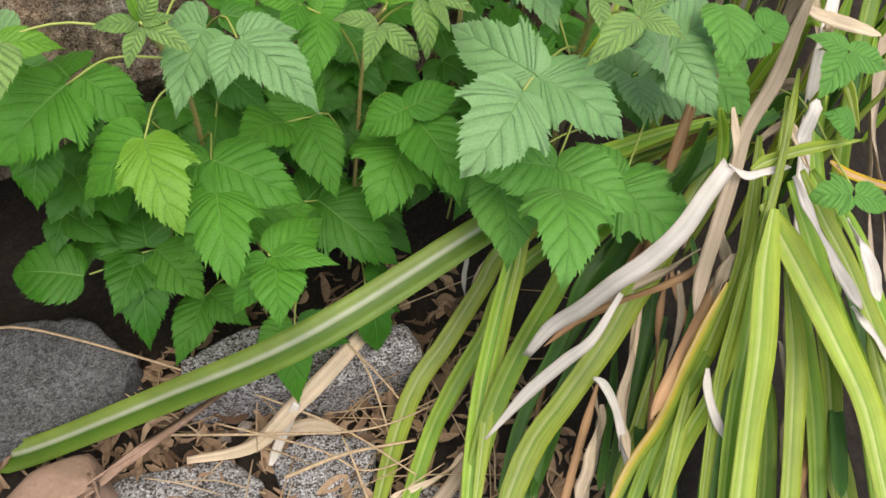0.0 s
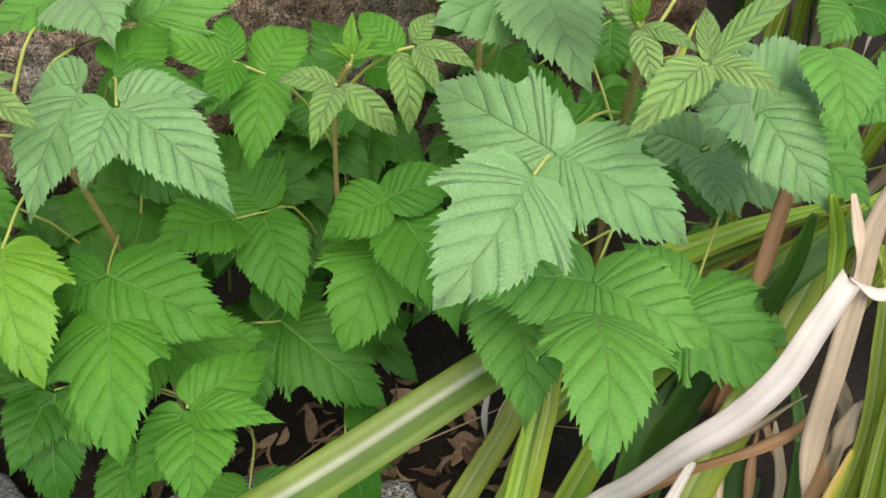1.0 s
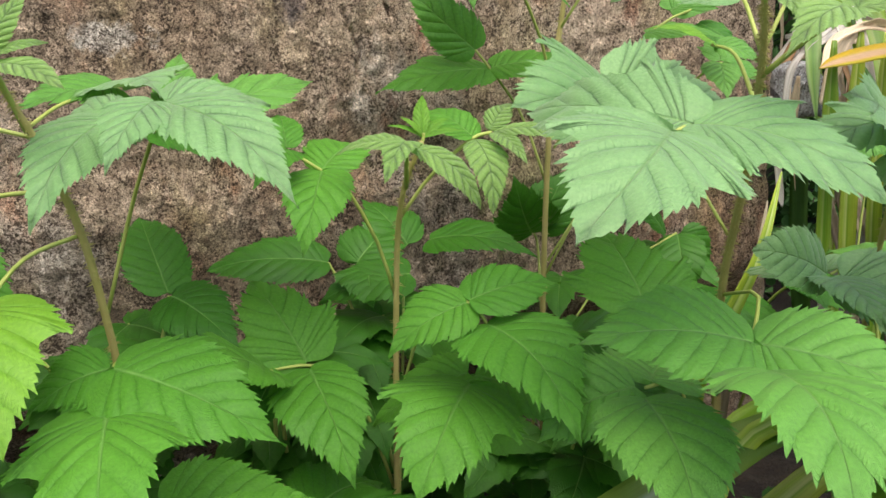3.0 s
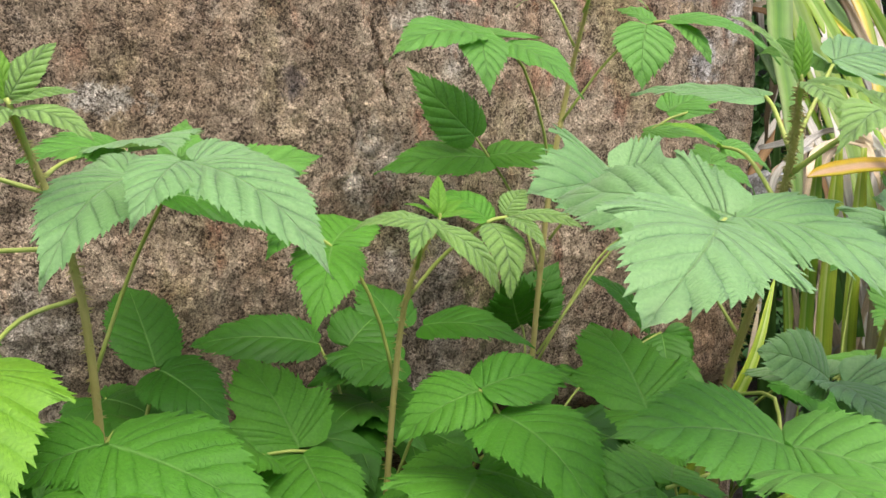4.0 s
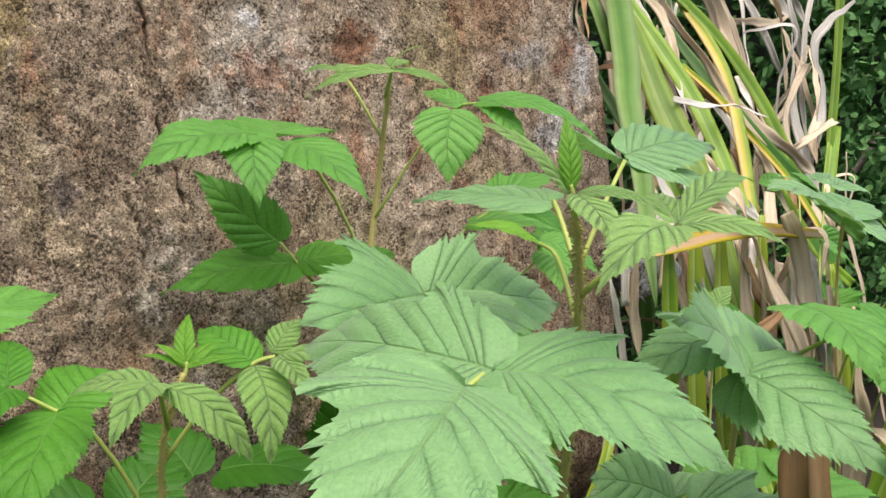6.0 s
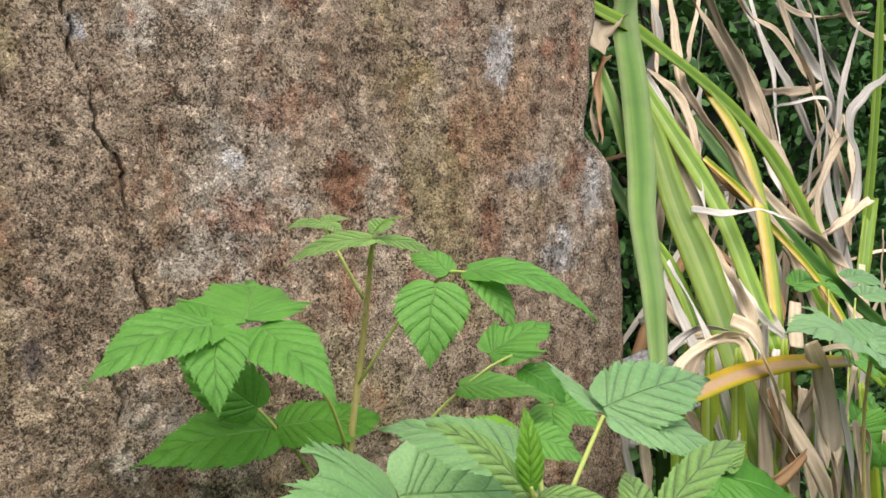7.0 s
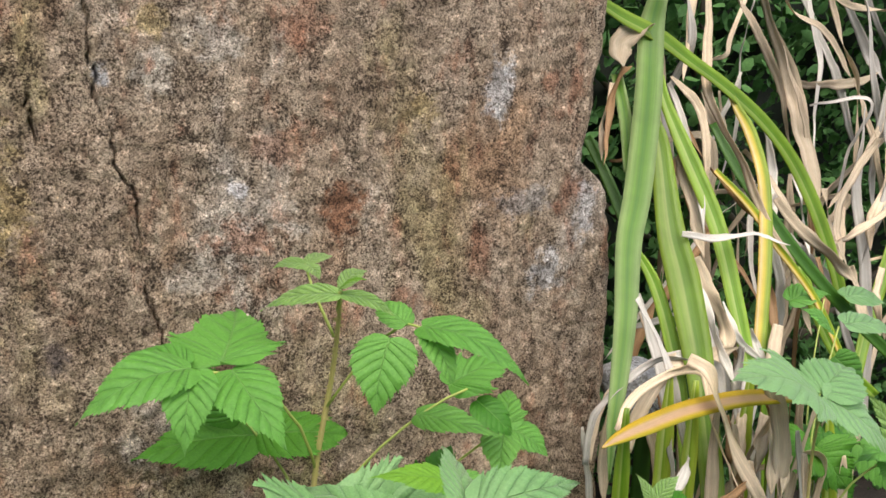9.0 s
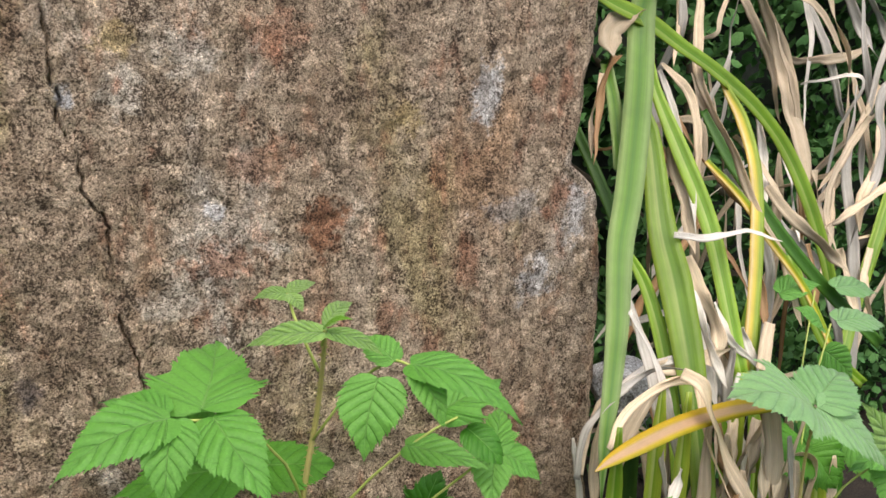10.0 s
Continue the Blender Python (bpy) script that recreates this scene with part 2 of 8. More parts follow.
def granite(name, tint, grain, crystal, crystal_colours, stains, dark_share=0.2, bump_strength=0.7, speckle=1.0):
    """tint: the matrix; crystal_colours: larger feldspar crystals; stains: clouds of colour; grains of single minerals over all."""
    m, n, l, p = nodes_of(name)
    tc = n.new("ShaderNodeTexCoord")
    co = tc.outputs["Object"]
    fine = noise_tex(n, l, co, grain * 0.8, 4, 0.75)
    warp = noise_tex(n, l, co, crystal * 1.6, 4, 0.7)

    def shifted(tex, amount):
        v = n.new("ShaderNodeVectorMath")
        v.operation = "MULTIPLY_ADD"
        l.new(tex.outputs["Color"], v.inputs[0])
        v.inputs[1].default_value = (amount,) * 3
        l.new(co, v.inputs[2])
        return v.outputs[0]

    vo = n.new("ShaderNodeTexVoronoi")
    vo.inputs["Scale"].default_value = crystal
    l.new(shifted(warp, 1.1 / crystal), vo.inputs["Vector"])
    sp = n.new("ShaderNodeSeparateColor")
    l.new(vo.outputs["Color"], sp.inputs[0])
    tone = ramp(n, crystal_colours, "CONSTANT")
    l.new(sp.outputs[1], tone.inputs[0])
    col = mix_rgb(n, l, 0.55, tint, tone.outputs[0])
    for k, (colour, low, high, scale, mode, amount) in enumerate(stains):
        nz = noise_tex(n, l, co, scale, 7, 0.7)
        nz.noise_dimensions = "4D"
        nz.inputs["W"].default_value = 3.7 * k + 1.3
        rr = ramp(n, [(low, (0, 0, 0)), (high, (amount, amount, amount))])
        l.new(nz.outputs[0], rr.inputs[0])
        col = mix_rgb(n, l, rr.outputs[0], col, colour, mode)
    # single mineral grains
    dots = n.new("ShaderNodeTexVoronoi")
    dots.inputs["Scale"].default_value = grain
    l.new(shifted(fine, 3.0 / grain), dots.inputs["Vector"])
    ds = n.new("ShaderNodeSeparateColor")
    l.new(dots.outputs["Color"], ds.inputs[0])
    share = math_node(n, l, "ADD", ds.outputs[0], math_node(n, l, "MULTIPLY", math_node(n, l, "SUBTRACT", warp.outputs[0], 0.5), 0.9))
    grains = ramp(n, [(0.0, (0.10, 0.08, 0.065)), (dark_share, (0.26, 0.21, 0.17)), (dark_share + 0.04, (0.62, 0.6, 0.57)), (0.6, (1.0, 1.0, 1.0)), (0.74, (1.05, 1.05, 1.05)), (0.78, (1.42, 1.43, 1.45)), (1.0, (1.6, 1.6, 1.64))])
    l.new(share, grains.inputs[0])
    col = mix_rgb(n, l, speckle, col, grains.outputs[0], "MULTIPLY")
    worms = ramp(n, [(0.36, (0.30, 0.25, 0.21)), (0.45, (0.85, 0.83, 0.81)), (0.55, (1.05, 1.05, 1.05)), (0.66, (1.45, 1.45, 1.45))])
    l.new(fine.outputs[0], worms.inputs[0])
    col = mix_rgb(n, l, 0.9 * speckle, col, worms.outputs[0], "MULTIPLY")
    l.new(col, p.inputs["Base Color"])
    p.inputs["Roughness"].default_value = 0.85
    p.inputs["Specular IOR Level"].default_value = 0.3
    h = math_node(n, l, "ADD", math_node(n, l, "MULTIPLY", fine.outputs[0], 0.8), math_node(n, l, "MULTIPLY", warp.outputs[0], 0.5))
    bump(n, l, p, h, bump_strength, 0.0025)
    return m


def block_granite(marks):
    """Weathered pinkish granite: small dark and pale grains over crystals, clouds of stain, and single marks (x, z, half width, half height, colour, amount)."""
    m, n, l, p = nodes_of("pink_granite")
    co = n.new("ShaderNodeTexCoord").outputs["Object"]

    long = n.new("ShaderNodeMapping")
    long.inputs["Scale"].default_value = (1.0, 1.0, 0.5)
    l.new(co, long.inputs["Vector"])
    drawn = long.outputs[0]

    def cloud(scale, detail, rough, w, low, high, amount=1.0):
        t = noise_tex(n, l, drawn, scale, detail, rough)
        t.noise_dimensions = "4D"
        t.inputs["W"].default_value = w
        r = ramp(n, [(low, (0, 0, 0)), (high, (amount, amount, amount))])
        l.new(t.outputs[0], r.inputs[0])
        return r.outputs[0]

    def moved(scale, amount):
        t = noise_tex(n, l, co, scale, 3, 0.6)
        v = n.new("ShaderNodeVectorMath")
        v.operation = "MULTIPLY_ADD"
        l.new(t.outputs["Color"], v.inputs[0])
        v.inputs[1].default_value = (amount,) * 3
        l.new(co, v.inputs[2])
        return v.outputs[0]

    col = mix_rgb(n, l, cloud(9, 5, 0.6, 0.4, 0.38, 0.62), (0.302, 0.229, 0.164), (0.40, 0.326, 0.25))
    col = mix_rgb(n, l, cloud(13, 6, 0.65, 1.7, 0.53, 0.66, 0.65), col, (0.35, 0.215, 0.125))
    col = mix_rgb(n, l, cloud(12, 6, 0.65, 3.1, 0.54, 0.66, 0.7), col, (0.47, 0.445, 0.41))
    col = mix_rgb(n, l, cloud(17, 6, 0.65, 5.3, 0.54, 0.66, 0.6), col, (0.29, 0.245, 0.115))
    col = mix_rgb(n, l, cloud(38, 5, 0.65, 8.9, 0.545, 0.655, 0.7), col, (0.265, 0.12, 0.07))
    col = mix_rgb(n, l, cloud(6, 5, 0.6, 11.0, 0.55, 0.70, 0.4), col, (0.26, 0.20, 0.14))
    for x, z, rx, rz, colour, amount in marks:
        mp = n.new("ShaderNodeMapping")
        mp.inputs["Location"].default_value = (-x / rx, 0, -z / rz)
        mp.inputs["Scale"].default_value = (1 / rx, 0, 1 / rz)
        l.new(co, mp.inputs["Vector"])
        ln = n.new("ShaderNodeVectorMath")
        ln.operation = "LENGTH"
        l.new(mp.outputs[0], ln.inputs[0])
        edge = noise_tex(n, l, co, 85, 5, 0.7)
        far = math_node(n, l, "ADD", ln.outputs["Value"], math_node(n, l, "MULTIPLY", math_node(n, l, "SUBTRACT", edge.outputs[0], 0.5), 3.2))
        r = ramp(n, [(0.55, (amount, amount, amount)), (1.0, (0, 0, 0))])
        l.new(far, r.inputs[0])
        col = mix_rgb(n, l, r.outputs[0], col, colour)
    # crystals of some millimetres
    vo = n.new("ShaderNodeTexVoronoi")
    vo.inputs["Scale"].default_value = 175
    l.new(moved(200, 0.013), vo.inputs["Vector"])
    sp = n.new("ShaderNodeSeparateColor")
    l.new(vo.outputs["Color"], sp.inputs[0])
    tone = ramp(n, [(0.0, (0.52, 0.48, 0.44)), (0.16, (0.80, 0.76, 0.73)), (0.40, (0.97, 0.94, 0.91)), (0.68, (1.12, 1.11, 1.09)), (0.84, (1.42, 1.41, 1.4))], "CONSTANT")
    l.new(sp.outputs[0], tone.inputs[0])
    col = mix_rgb(n, l, 0.75, col, tone.outputs[0], "MULTIPLY")
    # dark mica in curling flecks, in thicker and thinner clouds
    fleck = noise_tex(n, l, co, 540, 4, 0.7)
    fleck.inputs["Distortion"].default_value = 0.7
    dense = noise_tex(n, l, drawn, 75, 4, 0.62)
    lift = math_node(n, l, "ADD", fleck.outputs[0], math_node(n, l, "MULTIPLY", math_node(n, l, "SUBTRACT", dense.outputs[0], 0.5), 0.43))
    fr = ramp(n, [(0.38, (0.12, 0.10, 0.085)), (0.43, (0.36, 0.33, 0.30)), (0.47, (1.0, 1.0, 1.0)), (0.59, (1.1, 1.1, 1.1)), (0.63, (1.75, 1.75, 1.75))])
    l.new(lift, fr.inputs[0])
    col = mix_rgb(n, l, 0.95, col, fr.outputs[0], "MULTIPLY")
    grit = noise_tex(n, l, co, 1150, 3, 0.65)
    grit.inputs["Distortion"].default_value = 0.5
    gr = ramp(n, [(0.36, (0.22, 0.2, 0.19)), (0.46, (0.92, 0.92, 0.92)), (0.56, (1.08, 1.08, 1.08)), (0.66, (1.75, 1.75, 1.75))])
    l.new(grit.outputs[0], gr.inputs[0])
    col = mix_rgb(n, l, 0.95, col, gr.outputs[0], "MULTIPLY")
    l.new(col, p.inputs["Base Color"])
    p.inputs["Roughness"].default_value = 0.85
    p.inputs["Specular IOR Level"].default_value = 0.3
    h = math_node(n, l, "ADD", math_node(n, l, "MULTIPLY", fleck.outputs[0], 0.8), math_node(n, l, "ADD", math_node(n, l, "MULTIPLY", dense.outputs[0], 0.35), math_node(n, l, "MULTIPLY", grit.outputs[0], 0.25)))
    bump(n, l, p, h, 1.0, 0.0024)
    return m


PALE_MARK, BLUE_MARK, RUST_MARK, RED_MARK, OCHRE_MARK = (0.52, 0.49, 0.44), (0.36, 0.365, 0.385), (0.21, 0.10, 0.055), (0.33, 0.16, 0.10), (0.33, 0.25, 0.10)
GRANITE = block_granite(
    (
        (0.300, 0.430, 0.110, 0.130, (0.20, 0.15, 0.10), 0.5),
        # dark band along the foot: shade behind the plants, painted into the stone
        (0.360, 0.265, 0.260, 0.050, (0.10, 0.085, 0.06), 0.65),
        (0.433, 0.601, 0.007, 0.009, BLUE_MARK, 0.9),
        (0.464, 0.606, 0.016, 0.016, PALE_MARK, 0.5),
        (0.462, 0.609, 0.004, 0.007, RED_MARK, 0.7),
        (0.590, 0.519, 0.019, 0.024, RUST_MARK, 0.9),
        (0.481, 0.571, 0.007, 0.007, RED_MARK, 0.7),
        (0.462, 0.634, 0.016, 0.012, OCHRE_MARK, 0.6),
        (0.503, 0.627, 0.020, 0.016, PALE_MARK, 0.55),
        (0.708, 0.606, 0.012, 0.024, (0.50, 0.50, 0.51), 0.8),
        (0.759, 0.464, 0.020, 0.022, (0.46, 0.465, 0.48), 0.7),
        # bluish-white on the broken edge: light that catches it, put into the colour
        (0.794, 0.512, 0.011, 0.026, (0.50, 0.50, 0.51), 0.75),
        (0.735, 0.520, 0.030, 0.014, BLUE_MARK, 0.45),
        (0.753, 0.610, 0.010, 0.010, RED_MARK, 0.6),
        (0.768, 0.517, 0.006, 0.008, RED_MARK, 0.7),
        (0.648, 0.589, 0.014, 0.014, OCHRE_MARK, 0.55),
        (0.520, 0.499, 0.026, 0.014, RED_MARK, 0.65),
        (0.555, 0.505, 0.018, 0.007, PALE_MARK, 0.6),
        (0.561, 0.640, 0.026, 0.016, RED_MARK, 0.5),
        (0.545, 0.560, 0.024, 0.016, RED_MARK, 0.45),
        (0.517, 0.533, 0.010, 0.008, BLUE_MARK, 0.7),
        (0.404, 0.429, 0.010, 0.010, (0.09, 0.07, 0.07), 0.75),
        (0.488, 0.474, 0.022, 0.014, PALE_MARK, 0.45),
        (0.370, 0.530, 0.030, 0.038, OCHRE_MARK, 0.65),
        (0.450, 0.364, 0.012, 0.013, (0.56, 0.49, 0.43), 0.8),
        (0.406, 0.422, 0.008, 0.008, (0.09, 0.08, 0.08), 0.7),
        (0.297, 0.412, 0.022, 0.010, PALE_MARK, 0.7),
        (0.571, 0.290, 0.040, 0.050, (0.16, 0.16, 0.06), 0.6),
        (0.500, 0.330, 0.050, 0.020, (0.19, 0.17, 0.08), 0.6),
    )
)
GREY_STONE = granite(
    "grey_granite",
    (0.36, 0.365, 0.375),
    700,
    260,
    [(0.0, (0.42, 0.425, 0.435)), (0.6, (0.22, 0.225, 0.235))],
    [((0.45, 0.44, 0.40), 0.50, 0.66, 25, "MULTIPLY", 0.7), ((0.07, 0.08, 0.04), 0.60, 0.72, 35, "MIX", 0.5)],
    0.3,
    0.8,
    1.0,
)
PALE_STONE = granite("pale_grey_granite", (0.50, 0.51, 0.53), 700, 260, [(0.0, (0.55, 0.56, 0.58)), (0.6, (0.42, 0.43, 0.45))], [((0.6, 0.58, 0.54), 0.50, 0.66, 25, "MULTIPLY", 0.6)], 0.15, 0.4, 0.7)
DARK_STONE = granite(
    "dark_grey_granite",
    (0.12, 0.125, 0.13),
    760,
    240,
    [(0.0, (0.14, 0.145, 0.15)), (0.6, (0.08, 0.085, 0.09))],
    [((0.5, 0.5, 0.42), 0.48, 0.66, 20, "MULTIPLY", 0.7)],
    0.2,
    0.5,
    0.7,
)
TAN_STONE = granite("tan_stone", (0.34, 0.23, 0.17), 300, 90, [(0.0, (0.36, 0.245, 0.18)), (0.5, (0.32, 0.215, 0.155))], [((0.6, 0.5, 0.42), 0.5, 0.7, 20, "MULTIPLY", 0.6)], 0.02, 0.15, 0.12)


def soil_material():
    m, n, l, p = nodes_of("dark_soil")
    tc = n.new("ShaderNodeTexCoord")
    co = tc.outputs["Object"]
    a = noise_tex(n, l, co, 30, 8, 0.7)
    b = noise_tex(n, l, co, 240, 6, 0.7)
    r = ramp(n, [(0.3, (0.006, 0.005, 0.004)), (0.5, (0.022, 0.015, 0.010)), (0.68, (0.06, 0.042, 0.028)), (0.8, (0.14, 0.10, 0.07))])
    l.new(math_node(n, l, "ADD", math_node(n, l, "MULTIPLY", a.outputs[0], 0.5), math_node(n, l, "MULTIPLY", b.outputs[0], 0.5)), r.inputs[0])
    l.new(r.outputs[0], p.inputs["Base Color"])
    p.inputs["Roughness"].default_value = 0.95
    bump(n, l, p, b.outputs[0], 0.9, 0.006)
    return m


SOIL = soil_material()


def litter_material(name, a, b):
    m, n, l, p = nodes_of(name)
    g = n.new("ShaderNodeNewGeometry")
    tc = n.new("ShaderNodeTexCoord")
    nz = noise_tex(n, l, tc.outputs["Object"], 260, 4)
    col = mix_rgb(n, l, g.outputs["Random Per Island"], a, b)
    rr = ramp(n, [(0.3, (0.55, 0.5, 0.45)), (0.7, (1.15, 1.1, 1.1))])
    l.new(nz.outputs[0], rr.inputs[0])
    col = mix_rgb(n, l, 0.7, col, rr.outputs[0], "MULTIPLY")
    l.new(col, p.inputs["Base Color"])
    p.inputs["Roughness"].default_value = 0.75
    bump(n, l, p, nz.outputs[0], 0.4, 0.001)
    return m


STRAW = litter_material("dry_straw", (0.36, 0.25, 0.13), (0.62, 0.50, 0.33))
LITTER = litter_material("dry_leaf_litter", (0.10, 0.058, 0.032), (0.46, 0.33, 0.21))
BOX_LEAF = litter_material("shrub_leaf", (0.025, 0.11, 0.022), (0.12, 0.30, 0.075))
BOX_SHADE = litter_material("shrub_shade", (0.004, 0.010, 0.004), (0.010, 0.022, 0.008))
PEBBLE = litter_material("pebble", (0.16, 0.14, 0.12), (0.36, 0.33, 0.30))

# ---- builders ----


def mesh_of(name, verts, faces, material, uvs=None, smooth=True):
    me = bpy.data.meshes.new(name)
    me.from_pydata([tuple(v) for v in verts], [], faces)
    me.materials.append(material)
    if uvs is not None:
        lay = me.uv_layers.new(name="UVMap")
        idx = np.empty(len(me.loops), dtype=np.int64)
        me.loops.foreach_get("vertex_index", idx)
        lay.data.foreach_set("uv", np.asarray(uvs, dtype=np.float32)[idx].ravel())
    if smooth:
        me.polygons.foreach_set("use_smooth", np.ones(len(me.polygons), dtype=bool))
    me.update()
    return me


def part(name, me, parent, label=""):
    ob = new(name, me)
    ob.parent = parent
    return tagged(ob, label)


def thing(name, label, category, place=(0, 0, 0), group=""):
    ob = new(name)
    ob.empty_display_size = 0.02
    ob.location = place
    return tagged(ob, label, category, group)


def spline(pts, count):
    """Points along a smooth curve through the given ones."""
    p = [np.array(q, float) for q in pts]
    if len(p) == 2:
        p.insert(1, (p[0] + p[1]) / 2)
    p = [2 * p[0] - p[1]] + p + [2 * p[-1] - p[-2]]
    seg, out = len(p) - 3, []
    for i in range(count):
        s = i / (count - 1) * seg
        k = min(int(s), seg - 1)
        t = s - k
        a, b, c, d = p[k : k + 4]
        out.append(0.5 * (2 * b + (c - a) * t + (2 * a - 5 * b + 4 * c - d) * t**2 + (3 * b - a - 3 * c + d) * t**3))
    return np.array(out)


def unit(v):
    v = np.asarray(v, float)
    return v / max(np.linalg.norm(v), 1e-9)


def tube_arrays(pts, radii, sides=7, count=16):
    c = spline(pts, count)
    rr = np.interp(np.linspace(0, 1, count), np.linspace(0, 1, len(radii)), radii)
    side = np.array([0.9, 0.3, 0.1])
    verts, faces = [], []
    for i in range(count):
        d = unit(c[min(i + 1, count - 1)] - c[max(i - 1, 0)])
        u = unit(np.cross(d, side))
        w = np.cross(d, u)
        for k in range(sides):
            a = 2 * math.pi * k / sides
            verts.append(c[i] + rr[i] * (math.cos(a) * u + math.sin(a) * w))
    for i in range(count - 1):
        for k in range(sides):
            a, b = i * sides + k, i * sides + (k + 1) % sides
            faces.append((a, b, b + sides, a + sides))
    faces.append(tuple(range(sides - 1, -1, -1)))
    faces.append(tuple(range((count - 1) * sides, count * sides)))
    return verts, faces, c, rr


def tube(name, pts, radii, material, parent, sides=7, count=16, prickles=0, label="", rng=None):
    v, f, c, rr = tube_arrays(pts, radii, sides, count)
    for _ in range(prickles):
        i = rng.integers(1, count - 1)
        a = rng.uniform(0, 2 * math.pi)
        d = unit(c[i + 1] - c[i])
        u = unit(np.cross(d, (0.9, 0.3, 0.1)))
        w = np.cross(d, u)
        o = math.cos(a) * u + math.sin(a) * w
        base = c[i] + (c[i + 1] - c[i]) * rng.uniform(0, 1) + o * rr[i] * 0.9
        n0, e = len(v), np.cross(d, o)
        h = rng.uniform(0.0014, 0.0034)
        v += [base + d * 0.0003, base - d * 0.0003 + e * 0.0003, base - d * 0.0003 - e * 0.0003, base + o * h - d * h * 0.3]
        f += [(n0, n0 + 1, n0 + 3), (n0 + 1, n0 + 2, n0 + 3), (n0 + 2, n0, n0 + 3)]
    return part(name, mesh_of(name, v, f, material), parent, label)


# outlines of one half of a leaflet: across (of the width), along (of the length), and where the vein to that point leaves the midrib
OVATE = ((0, 0, 0), (0.13, -0.045, 0.0), (0.30, -0.02, 0.005), (0.44, 0.10, 0.015), (0.5, 0.25, 0.035), (0.48, 0.38, 0.10), (0.41, 0.51, 0.24), (0.29, 0.645, 0.42), (0.165, 0.775, 0.61), (0.07, 0.88, 0.77), (0.025, 0.945, 0.89), (0, 1.0, 0.985))
ROUND = ((0, 0, 0), (0.18, -0.04, 0.0), (0.38, 0.05, 0.01), (0.49, 0.22, 0.05), (0.5, 0.42, 0.18), (0.43, 0.62, 0.38), (0.28, 0.81, 0.62), (0.11, 0.935, 0.83), (0, 1.0, 0.985))
LOBED = ((0, 0, 0), (0.11, -0.05, 0.0), (0.25, -0.05, 0.0), (0.36, 0.02, 0.005), (0.44, 0.13, 0.02), (0.51, 0.26, 0.04), (0.60, 0.43, 0.07), (0.50, 0.40, 0.10), (0.41, 0.41, 0.13), (0.355, 0.43, 0.17), (0.375, 0.51, 0.20), (0.36, 0.59, 0.27), (0.30, 0.69, 0.42), (0.20, 0.80, 0.59), (0.105, 0.89, 0.77), (0.035, 0.955, 0.90), (0, 1.0, 0.985))
SLIM = ((0, 0, 0), (0.2, 0.02, 0.005), (0.42, 0.19, 0.05), (0.5, 0.35, 0.15), (0.44, 0.54, 0.34), (0.28, 0.75, 0.58), (0.1, 0.92, 0.82), (0, 1.0, 0.985))


